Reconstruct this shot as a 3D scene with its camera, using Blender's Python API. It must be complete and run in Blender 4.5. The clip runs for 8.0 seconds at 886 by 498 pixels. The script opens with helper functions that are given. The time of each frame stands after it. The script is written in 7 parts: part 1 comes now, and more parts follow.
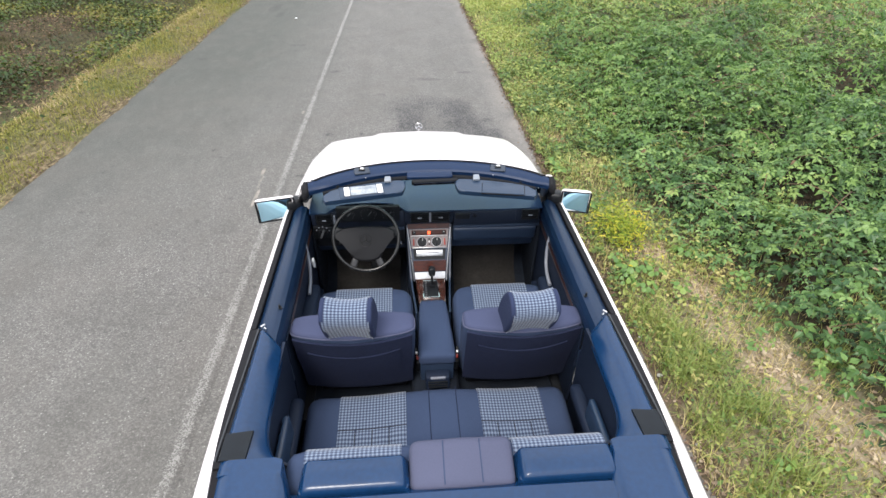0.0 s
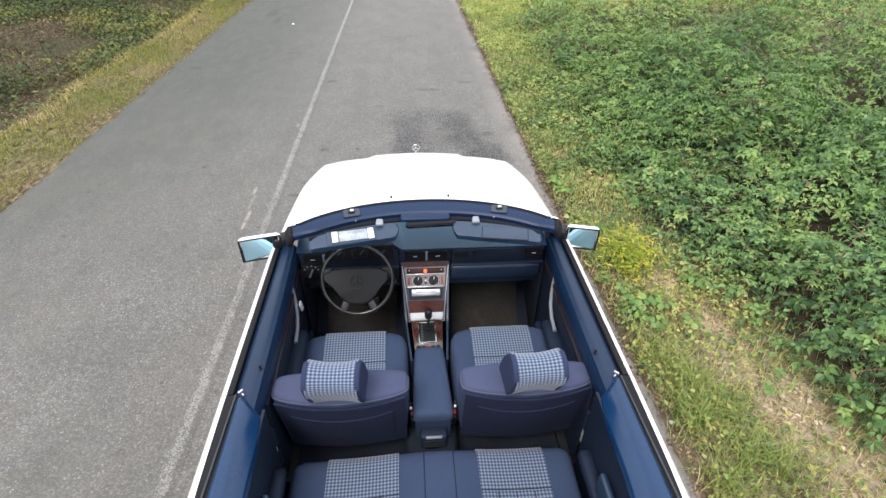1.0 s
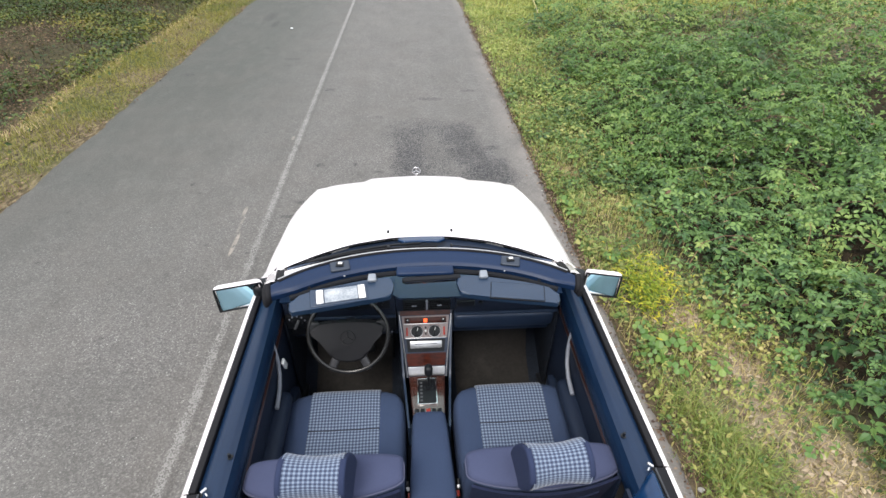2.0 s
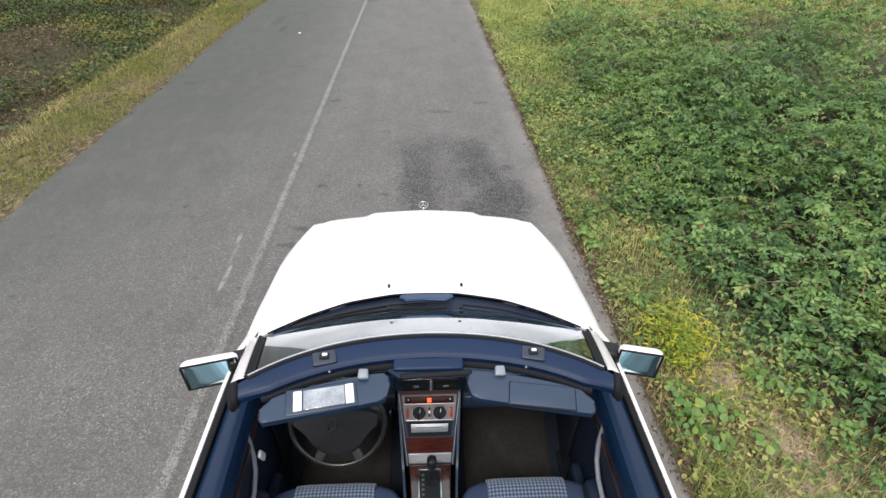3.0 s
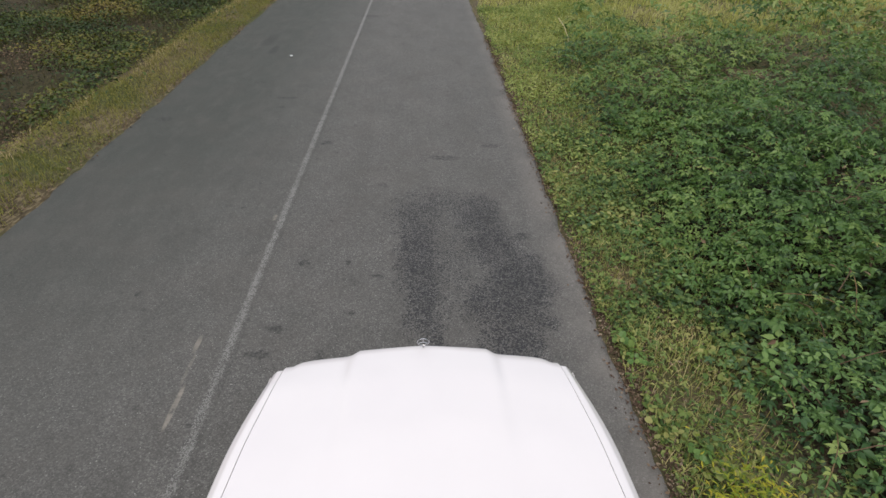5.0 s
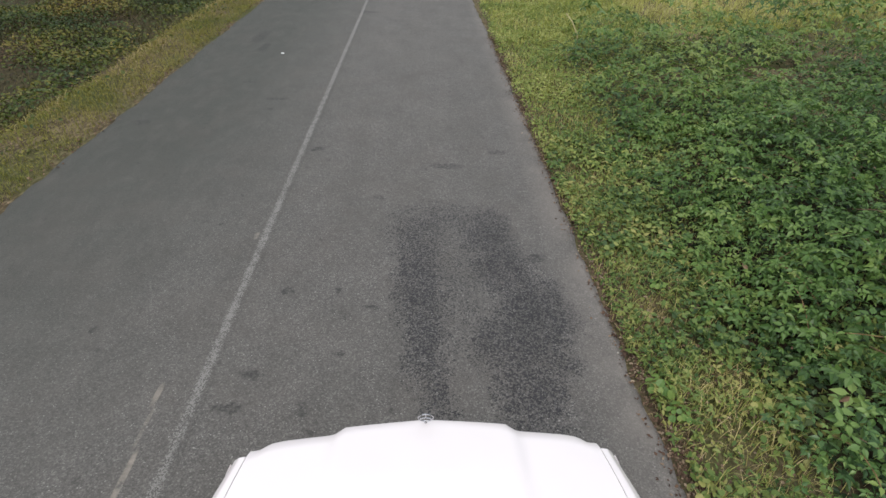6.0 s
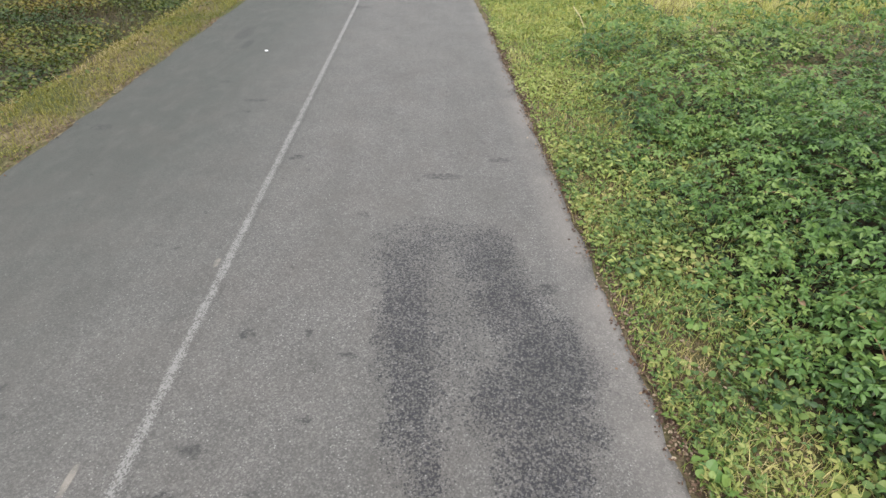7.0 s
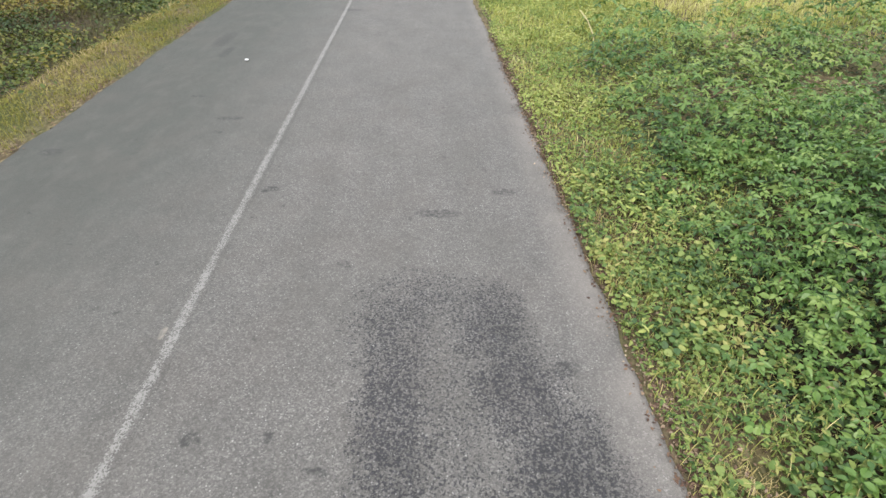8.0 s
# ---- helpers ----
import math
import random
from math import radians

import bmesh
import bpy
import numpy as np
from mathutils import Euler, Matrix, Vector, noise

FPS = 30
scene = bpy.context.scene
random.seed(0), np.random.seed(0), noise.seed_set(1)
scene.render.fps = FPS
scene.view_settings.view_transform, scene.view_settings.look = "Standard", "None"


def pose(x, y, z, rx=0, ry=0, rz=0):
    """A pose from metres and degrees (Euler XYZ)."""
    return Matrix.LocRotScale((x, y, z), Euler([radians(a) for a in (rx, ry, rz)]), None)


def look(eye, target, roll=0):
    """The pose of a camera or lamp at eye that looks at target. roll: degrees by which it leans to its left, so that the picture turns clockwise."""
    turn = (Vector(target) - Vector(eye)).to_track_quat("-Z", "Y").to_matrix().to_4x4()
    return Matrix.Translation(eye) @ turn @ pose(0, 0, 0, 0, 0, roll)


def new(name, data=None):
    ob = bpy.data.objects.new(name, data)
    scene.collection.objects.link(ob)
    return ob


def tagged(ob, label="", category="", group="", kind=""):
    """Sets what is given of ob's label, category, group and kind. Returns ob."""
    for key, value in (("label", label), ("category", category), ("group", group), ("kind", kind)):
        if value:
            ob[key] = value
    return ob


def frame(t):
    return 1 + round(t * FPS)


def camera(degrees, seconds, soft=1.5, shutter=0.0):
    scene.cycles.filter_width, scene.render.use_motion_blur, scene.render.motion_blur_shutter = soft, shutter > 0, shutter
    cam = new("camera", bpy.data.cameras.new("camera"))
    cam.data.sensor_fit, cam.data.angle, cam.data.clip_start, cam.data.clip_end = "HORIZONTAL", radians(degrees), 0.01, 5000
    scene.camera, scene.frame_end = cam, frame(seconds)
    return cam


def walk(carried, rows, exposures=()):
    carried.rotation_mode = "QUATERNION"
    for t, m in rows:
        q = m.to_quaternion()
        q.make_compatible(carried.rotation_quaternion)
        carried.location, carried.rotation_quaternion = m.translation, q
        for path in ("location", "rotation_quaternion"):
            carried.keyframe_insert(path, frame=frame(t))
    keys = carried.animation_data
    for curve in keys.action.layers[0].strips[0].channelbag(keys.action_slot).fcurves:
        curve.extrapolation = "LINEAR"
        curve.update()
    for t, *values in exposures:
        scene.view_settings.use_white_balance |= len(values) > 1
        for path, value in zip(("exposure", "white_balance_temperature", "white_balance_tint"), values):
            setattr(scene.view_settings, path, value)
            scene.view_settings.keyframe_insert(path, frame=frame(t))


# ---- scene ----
cam = camera(84.0, 8.0)
PATH = [
    (0, (-0.085, -0.325, 2.513), (0.036, 1.27, 1.311), 1.1),
    (0.5, (-0.069, -0.189, 2.563), (0.051, 1.404, 1.36), 1.2),
    (1, (-0.049, -0.031, 2.579), (0.07, 1.562, 1.377), 1.1),
    (1.5, (-0.038, 0.158, 2.588), (0.081, 1.75, 1.384), 1.1),
    (2.8, (-0.005, 0.741, 2.573), (0.075, 2.338, 1.372), 1.2),
    (3, (0.001, 0.844, 2.599), (0.074, 2.438, 1.393), 1.2),
    (3.5, (0.011, 1.098, 2.652), (0.081, 2.693, 1.448), 1.3),
    (4, (0.023, 1.406, 2.707), (0.088, 3.001, 1.502), 1.3),
    (4.5, (0.021, 1.697, 2.75), (0.085, 3.292, 1.546), 1.3),
    (6, (-0.008, 2.546, 2.57), (0.061, 4.137, 1.359), 1.5),
    (6.5, (0.03, 2.861, 2.424), (0.095, 4.45, 1.212), 1.3),
    (7, (0.072, 3.2, 2.342), (0.136, 4.79, 1.13), 1.2),
    (7.5, (0.092, 3.526, 2.313), (0.16, 5.114, 1.099), 1.3),
    (8, (0.118, 3.974, 2.283), (0.188, 5.559, 1.066), 1.2),
]
EXPOSURE = [(0, 1.09), (1.0, 1.05), (1.5, 0.98), (3.0, 0.63), (3.5, 0.42), (4.0, 0.10), (4.5, -0.15), (4.8, -0.21), (5.6, -0.15), (6.0, -0.03), (6.5, 0.37), (7.0, 0.71), (7.5, 0.81), (8.0, 0.86)]
walk(cam, [(t, look(eye, target, roll)) for t, eye, target, roll in PATH], EXPOSURE)

# ---- light ----
world = bpy.data.worlds.new("sky")
scene.world = world
world.use_nodes = True
wn = world.node_tree.nodes
sky = wn.new("ShaderNodeTexSky")
sky.sky_type = "NISHITA"
sky.sun_disc = False
SUN_UP, SUN_AROUND = 58.0, 205.0  # degrees above the horizon, and clockwise from +y
sky.sun_elevation, sky.sun_rotation = radians(SUN_UP), radians(SUN_AROUND)
sky.air_density, sky.dust_density, sky.ozone_density = 1.3, 3.5, 1.0
wn["Background"].inputs[1].default_value = 0.15
# thin cloud: whitens the blue of the clear sky and breaks it into soft bands
coord, mapping, cloud, ramp, mixsky = (wn.new(k) for k in ("ShaderNodeTexCoord", "ShaderNodeMapping", "ShaderNodeTexNoise", "ShaderNodeValToRGB", "ShaderNodeMixRGB"))
wl = world.node_tree.links
mapping.inputs["Scale"].default_value = (1.0, 1.0, 2.2)
cloud.inputs["Scale"].default_value, cloud.inputs["Detail"].default_value = 2.6, 6.0
ramp.color_ramp.elements[0].position, ramp.color_ramp.elements[1].position = 0.30, 0.66
ramp.color_ramp.elements[0].color, ramp.color_ramp.elements[1].color = (0.35, 0.35, 0.35, 1), (1, 1, 1, 1)
mixsky.inputs[2].default_value = (8.6, 8.8, 9.1, 1)
wl.new(coord.outputs["Generated"], mapping.inputs[0])
wl.new(mapping.outputs[0], cloud.inputs["Vector"])
wl.new(cloud.outputs["Fac"], ramp.inputs[0])
wl.new(ramp.outputs[0], mixsky.inputs[0])
wl.new(sky.outputs[0], mixsky.inputs[1])
wl.new(mixsky.outputs[0], wn["Background"].inputs[0])

sun = new("sun", bpy.data.lights.new("sun", "SUN"))
sun.data.energy, sun.data.angle, sun.data.color = 1.5, radians(18), (1.0, 0.96, 0.9)
sa, se = radians(SUN_AROUND), radians(SUN_UP)
sun.matrix_world = look((60 * math.sin(sa) * math.cos(se), 60 * math.cos(sa) * math.cos(se), 60 * math.sin(se)), (0, 0, 0))


# ---- materials ----
def material(name, colour, rough=0.6, metal=0.0, vary=0.12, scale=40.0, bump=0.0, bump_scale=None, wear=0.0, wear_colour=(0.3, 0.28, 0.25), coat=0.0, spec=0.5, stretch=(1, 1, 1)):
    """A plain surface with grain at one scale, soft patches at a second, relief and some wear."""
    m = bpy.data.materials.new(name)
    m.use_nodes = True
    n, l = m.node_tree.nodes, m.node_tree.links
    b = n["Principled BSDF"]
    b.inputs["Roughness"].default_value, b.inputs["Metallic"].default_value = rough, metal
    b.inputs["Coat Weight"].default_value, b.inputs["Specular IOR Level"].default_value = coat, spec
    b.inputs["Coat Roughness"].default_value = 0.05
    tc, mp, fine, wide = n.new("ShaderNodeTexCoord"), n.new("ShaderNodeMapping"), n.new("ShaderNodeTexNoise"), n.new("ShaderNodeTexNoise")
    mp.inputs["Scale"].default_value = stretch
    l.new(tc.outputs["Object"], mp.inputs[0])
    fine.inputs["Scale"].default_value, fine.inputs["Detail"].default_value = scale, 5
    wide.inputs["Scale"].default_value, wide.inputs["Detail"].default_value = 3.1, 4
    l.new(mp.outputs[0], fine.inputs["Vector"])
    l.new(tc.outputs["Object"], wide.inputs["Vector"])
    add = n.new("ShaderNodeMath")
    add.operation = "ADD"
    l.new(fine.outputs["Fac"], add.inputs[0])
    l.new(wide.outputs["Fac"], add.inputs[1])
    rng = n.new("ShaderNodeMapRange")
    rng.inputs[1].default_value, rng.inputs[2].default_value = 0.6, 1.4
    rng.inputs[3].default_value, rng.inputs[4].default_value = 1 - vary, 1 + vary
    l.new(add.outputs[0], rng.inputs[0])
    mul = n.new("ShaderNodeVectorMath")
    mul.operation = "SCALE"
    mul.inputs[0].default_value = colour
    l.new(rng.outputs[0], mul.inputs["Scale"])
    out = mul.outputs[0]
    if wear:
        wn_, wr, wm = n.new("ShaderNodeTexNoise"), n.new("ShaderNodeMapRange"), n.new("ShaderNodeMixRGB")
        wn_.inputs["Scale"].default_value, wn_.inputs["Detail"].default_value = 9.0, 8
        l.new(tc.outputs["Object"], wn_.inputs["Vector"])
        wr.inputs[1].default_value, wr.inputs[2].default_value, wr.inputs[4].default_value = 0.55, 0.75, wear
        l.new(wn_.outputs["Fac"], wr.inputs[0])
        l.new(wr.outputs[0], wm.inputs[0])
        l.new(out, wm.inputs[1])
        wm.inputs[2].default_value = (*wear_colour, 1)
        out = wm.outputs[0]
    l.new(out, b.inputs["Base Color"])
    rr = n.new("ShaderNodeMapRange")
    rr.inputs[3].default_value, rr.inputs[4].default_value = max(rough - 0.08, 0.02), min(rough + 0.1, 1)
    l.new(wide.outputs["Fac"], rr.inputs[0])
    l.new(rr.outputs[0], b.inputs["Roughness"])
    if bump:
        bn, bp = n.new("ShaderNodeTexNoise"), n.new("ShaderNodeBump")
        bn.inputs["Scale"].default_value, bn.inputs["Detail"].default_value = bump_scale or scale * 4, 3
        l.new(mp.outputs[0], bn.inputs["Vector"])
        bp.inputs["Strength"].default_value, bp.inputs["Distance"].default_value = bump, 0.004
        l.new(bn.outputs["Fac"], bp.inputs["Height"])
        l.new(bp.outputs[0], b.inputs["Normal"])
    return m


def check_fabric(name, light, mid, dark, cell):
    """Woven check: light squares between darker threads, laid out by the UV map, in metres."""
    m = bpy.data.materials.new(name)
    m.use_nodes = True
    n, l = m.node_tree.nodes, m.node_tree.links
    b = n["Principled BSDF"]
    b.inputs["Roughness"].default_value, b.inputs["Sheen Weight"].default_value = 0.9, 0.2
    uv, sep = n.new("ShaderNodeUVMap"), n.new("ShaderNodeSeparateXYZ")
    l.new(uv.outputs[0], sep.inputs[0])
    stripes = []
    for k in (0, 1):
        div, fr, st = n.new("ShaderNodeMath"), n.new("ShaderNodeMath"), n.new("ShaderNodeMapRange")
        div.operation, fr.operation = "DIVIDE", "PINGPONG"
        div.inputs[1].default_value, fr.inputs[1].default_value = cell / 2, 1.0
        l.new(sep.outputs[k], div.inputs[0])
        l.new(div.outputs[0], fr.inputs[0])
        st.interpolation_type = "SMOOTHSTEP"
        st.inputs[1].default_value, st.inputs[2].default_value = 0.45, 0.62
        l.new(fr.outputs[0], st.inputs[0])
        stripes.append(st.outputs[0])
    add = n.new("ShaderNodeMath")
    add.operation = "ADD"
    l.new(stripes[0], add.inputs[0])
    l.new(stripes[1], add.inputs[1])
    half = n.new("ShaderNodeMath")
    half.operation = "MULTIPLY"
    half.inputs[1].default_value = 0.5
    l.new(add.outputs[0], half.inputs[0])
    r = n.new("ShaderNodeValToRGB")
    r.color_ramp.elements[0].color, r.color_ramp.elements[1].color = (*dark, 1), (*light, 1)
    e = r.color_ramp.elements.new(0.5)
    e.color = (*mid, 1)
    l.new(half.outputs[0], r.inputs[0])
    grain, mixc = n.new("ShaderNodeTexNoise"), n.new("ShaderNodeMixRGB")
    grain.inputs["Scale"].default_value = 900
    mixc.blend_type, mixc.inputs[0].default_value = "OVERLAY", 0.35
    l.new(uv.outputs[0], grain.inputs["Vector"])
    l.new(r.outputs[0], mixc.inputs[1])
    l.new(grain.outputs["Fac"], mixc.inputs[2])
    l.new(mixc.outputs[0], b.inputs["Base Color"])
    bp = n.new("ShaderNodeBump")
    bp.inputs["Strength"].default_value, bp.inputs["Distance"].default_value = 0.4, 0.002
    l.new(half.outputs[0], bp.inputs["Height"])
    l.new(bp.outputs[0], b.inputs["Normal"])
    return m


def foliage(name, colours, rough=0.5, through_light=0.35, patch=0.35, patch_scale=0.5, spread=0.42, by_object=False):
    """Leaves: every leaf takes a tone of its own, and wide patches lean to the ends of the ramp."""
    m = bpy.data.materials.new(name)
    m.use_nodes = True
    n, l = m.node_tree.nodes, m.node_tree.links
    b = n["Principled BSDF"]
    b.inputs["Roughness"].default_value, b.inputs["Specular IOR Level"].default_value = rough, 0.4
    geo, tc, noi = n.new("ShaderNodeNewGeometry"), n.new("ShaderNodeTexCoord"), n.new("ShaderNodeTexNoise")
    noi.inputs["Scale"].default_value, noi.inputs["Detail"].default_value = patch_scale, 3
    l.new(tc.outputs["Object"], noi.inputs["Vector"])
    wid = n.new("ShaderNodeMapRange")
    wid.inputs[1].default_value, wid.inputs[2].default_value, wid.inputs[3].default_value, wid.inputs[4].default_value = 0.3, 0.7, -patch, patch
    l.new(noi.outputs["Fac"], wid.inputs[0])
    add = n.new("ShaderNodeMath")
    add.operation, add.use_clamp = "ADD", True
    own = n.new("ShaderNodeMapRange")
    own.inputs[3].default_value, own.inputs[4].default_value = 0.5 - spread, 0.5 + spread
    l.new(n.new("ShaderNodeObjectInfo").outputs["Random"] if by_object else geo.outputs["Random Per Island"], own.inputs[0])
    l.new(own.outputs[0], add.inputs[0])
    l.new(wid.outputs[0], add.inputs[1])
    r = n.new("ShaderNodeValToRGB")
    els = r.color_ramp.elements
    els[0].color, els[1].color = (*colours[0], 1), (*colours[-1], 1)
    for k, c in enumerate(colours[1:-1], 1):
        els.new(k / (len(colours) - 1)).color = (*c, 1)
    l.new(add.outputs[0], r.inputs[0])
    l.new(r.outputs[0], b.inputs["Base Color"])
    tr, mx = n.new("ShaderNodeBsdfTranslucent"), n.new("ShaderNodeMixShader")
    l.new(r.outputs[0], tr.inputs[0])
    mx.inputs[0].default_value = through_light
    l.new(b.outputs[0], mx.inputs[1])
    l.new(tr.outputs[0], mx.inputs[2])
    l.new(mx.outputs[0], n["Material Output"].inputs[0])
    return m


def glass_material(name, tint):
    m = bpy.data.materials.new(name)
    m.use_nodes = True
    b = m.node_tree.nodes["Principled BSDF"]
    b.inputs["Base Color"].default_value = (*tint, 1)
    b.inputs["Transmission Weight"].default_value, b.inputs["Roughness"].default_value, b.inputs["IOR"].default_value = 1.0, 0.01, 1.62
    return m


WHITE = material("white car paint", (0.76, 0.715, 0.725), 0.22, vary=0.015, scale=5, coat=0.6)
BLUE = material("blue vinyl", (0.0070, 0.0225, 0.060), 0.36, vary=0.14, scale=160, bump=0.10, bump_scale=900, spec=0.75)
HEADER = material("dark blue header vinyl", (0.004, 0.015, 0.046), 0.42, vary=0.14, scale=140, bump=0.10, bump_scale=900, spec=0.24)
BLUE_GLOSS = material("smooth blue vinyl", (0.0035, 0.022, 0.066), 0.20, vary=0.20, scale=60, bump=0.05, bump_scale=600, spec=0.42)
DASH = material("blue-black dashboard plastic", (0.014, 0.025, 0.050), 0.44, vary=0.14, scale=200, bump=0.12, bump_scale=1000)
DASH_FACE = material("navy-black dashboard face", (0.0085, 0.013, 0.025), 0.46, vary=0.16, scale=200, bump=0.12, bump_scale=1000, spec=0.35)
CLOTH = material("blue-grey seat cloth", (0.030, 0.045, 0.088), 0.92, vary=0.16, scale=260, bump=0.35, bump_scale=1400, spec=0.2)
CLOTH_GREY = material("faded mauve-grey cloth", (0.060, 0.065, 0.105), 0.92, vary=0.10, scale=260, bump=0.3, bump_scale=1400, spec=0.2)
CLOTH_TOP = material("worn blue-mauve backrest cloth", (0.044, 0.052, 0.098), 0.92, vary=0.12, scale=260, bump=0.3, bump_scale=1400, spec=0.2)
# blue cloth, darkened to carry the shade behind the seats
CLOTH_DARK = material("blue seat-back cloth with shade in its colour", (0.010, 0.014, 0.035), 0.9, vary=0.22, scale=60, bump=0.4, bump_scale=500, spec=0.2)
CARPET = material("dark carpet", (0.0105, 0.0135, 0.020), 0.98, vary=0.5, scale=120, bump=0.6, bump_scale=600, wear=0.3, wear_colour=(0.024, 0.024, 0.025), spec=0.1)
MAT_RUBBER = material("worn floor mat", (0.017, 0.0155, 0.0145), 0.9, vary=0.4, scale=60, bump=0.4, bump_scale=500, wear=0.5, wear_colour=(0.034, 0.031, 0.029), spec=0.2)
BLACK = material("black plastic", (0.008, 0.009, 0.011), 0.40, vary=0.2, scale=120, bump=0.1, spec=0.24)
MATT = material("matt black plastic", (0.006, 0.007, 0.010), 0.75, vary=0.2, scale=120, bump=0.1, spec=0.25)
COWL = material("navy-black cowl plastic", (0.008, 0.014, 0.028), 0.36, vary=0.45, scale=40, bump=0.2, spec=0.30, wear=0.4, wear_colour=(0.016, 0.020, 0.028), stretch=(0.3, 2.0, 2.0))
TRIM_DARK = material("dark navy trim panel", (0.0065, 0.012, 0.027), 0.6, vary=0.2, scale=120, bump=0.2, bump_scale=700, spec=0.25)
SEAM = material("dark stitching", (0.008, 0.010, 0.022), 0.9, vary=0.1)
CLOTH_END = material("plain dark blue headrest cloth", (0.020, 0.028, 0.064), 0.92, vary=0.12, scale=260, bump=0.3, bump_scale=1400, spec=0.2)
CLIP = material("light grey clip plastic", (0.17, 0.19, 0.22), 0.4, vary=0.06)
VISOR = material("dull blue visor vinyl", (0.0075, 0.022, 0.050), 0.40, vary=0.16, scale=90, bump=0.12, bump_scale=800, spec=0.60)
VANITY = material("dusty vanity mirror glass", (0.36, 0.38, 0.40), 0.14, 1.0, vary=0.25, scale=120, wear=0.5, wear_colour=(0.72, 0.72, 0.72))
SEAL = material("black rubber seal", (0.008, 0.008, 0.010), 0.75, vary=0.2, scale=90, spec=0.2)
RUBBER_GREY = material("dusty grey rubber", (0.045, 0.048, 0.054), 0.7, vary=0.25, scale=60, spec=0.2)
LATCH = material("dark grey-blue latch plate", (0.014, 0.022, 0.038), 0.5, vary=0.1)
CHROME = material("chrome", (0.75, 0.75, 0.76), 0.14, 1.0, vary=0.05, scale=20)
WOOD = material("burr walnut veneer", (0.050, 0.010, 0.005), 0.30, vary=0.8, scale=26, spec=0.24, stretch=(1.0, 3.0, 3.0))
WOOD_FLAT = material("lacquered walnut", (0.050, 0.018, 0.013), 0.20, vary=0.8, scale=26, coat=1.0, spec=0.9, stretch=(3.0, 1.0, 3.0))
SATIN = material("satin grey-brown panel", (0.200, 0.160, 0.155), 0.34, vary=0.25, scale=40, spec=0.5)
DIM = material("dim grey print", (0.060, 0.062, 0.068), 0.5, vary=0.1)
DOOR_VINYL = material("dull blue door vinyl", (0.0032, 0.0135, 0.038), 0.38, vary=0.18, scale=120, bump=0.10, bump_scale=900, spec=0.30)
PLATE = material("black cover plate plastic", (0.005, 0.007, 0.010), 0.34, vary=0.3, scale=30, spec=0.22)
SILVER = material("brushed aluminium", (0.55, 0.55, 0.56), 0.32, 0.8, vary=0.12, scale=90)
LAMP_RED = material("red switch cap", (0.26, 0.018, 0.010), 0.35, vary=0.1)
PALE = material("off-white plastic", (0.62, 0.62, 0.62), 0.4, vary=0.05)
GREY_TRIM = material("grey moulded trim", (0.16, 0.17, 0.20), 0.5, vary=0.1, scale=80)
TYRE = material("tyre rubber", (0.018, 0.018, 0.018), 0.85, vary=0.25, scale=50, bump=0.2)
UNDER = material("underbody coating", (0.02, 0.02, 0.02), 0.9, vary=0.3, scale=20)
LENS_AMBER = material("amber lens", (0.6, 0.2, 0.02), 0.15, vary=0.05)
LENS_CLEAR = material("headlamp lens", (0.6, 0.62, 0.64), 0.1, vary=0.05, coat=1.0)
LENS_RED = material("red tail lens", (0.35, 0.01, 0.01), 0.15, vary=0.05)
CHECK = check_fabric("blue-grey check fabric", (0.162, 0.200, 0.262), (0.067, 0.091, 0.146), (0.018, 0.027, 0.058), 0.0150)
MIRROR = material("blue-tinted mirror glass", (0.32, 0.54, 0.64), 0.02, 1.0, vary=0.0)
MIRROR_DIM = material("dimmed mirror glass", (0.05, 0.06, 0.08), 0.08, 1.0, vary=0.0)
GLASS = glass_material("windscreen glass", (0.52, 0.68, 0.66))

glow = bpy.data.materials.new("lit orange display")
glow.use_nodes = True
gb = glow.node_tree.nodes["Principled BSDF"]
gb.inputs["Base Color"].default_value = (0.5, 0.05, 0.01, 1)
gb.inputs["Emission Color"].default_value, gb.inputs["Emission Strength"].default_value = (1.0, 0.10, 0.02, 1), 1.3


# ---- mesh helpers ----
def finish(name, bm, mat, angle=40):
    me = bpy.data.meshes.new(name)
    bmesh.ops.recalc_face_normals(bm, faces=bm.faces)
    bm.to_mesh(me)
    bm.free()
    me.shade_smooth()
    me.set_sharp_from_angle(angle=radians(angle))
    me.materials.append(mat)
    return me


def part(name, bm, mat, parent, label="", angle=40):
    """One mesh object under a thing or a part."""
    ob = new(name, finish(name, bm, mat, angle))
    ob.parent = parent
    if label:
        ob["label"] = label
    return ob


def joined(*bms):
    out = bmesh.new()
    for bm in bms:
        me = bpy.data.meshes.new("tmp")
        bm.to_mesh(me)
        bm.free()
        out.from_mesh(me)
        bpy.data.meshes.remove(me)
    return out


def moved(bm, m):
    bmesh.ops.transform(bm, matrix=m, verts=bm.verts)
    return bm


def box(x0, x1, y0, y1, z0, z1, r=0.004, seg=2):
    """A box with eased edges."""
    bm = bmesh.new()
    bmesh.ops.create_cube(bm, size=1)
    bmesh.ops.transform(bm, matrix=Matrix.Translation(((x0 + x1) / 2, (y0 + y1) / 2, (z0 + z1) / 2)) @ Matrix.Diagonal((abs(x1 - x0), abs(y1 - y0), abs(z1 - z0), 1)), verts=bm.verts)
    if r:
        bmesh.ops.bevel(bm, geom=bm.edges[:], offset=r, segments=seg, affect="EDGES", profile=0.5)
    return bm


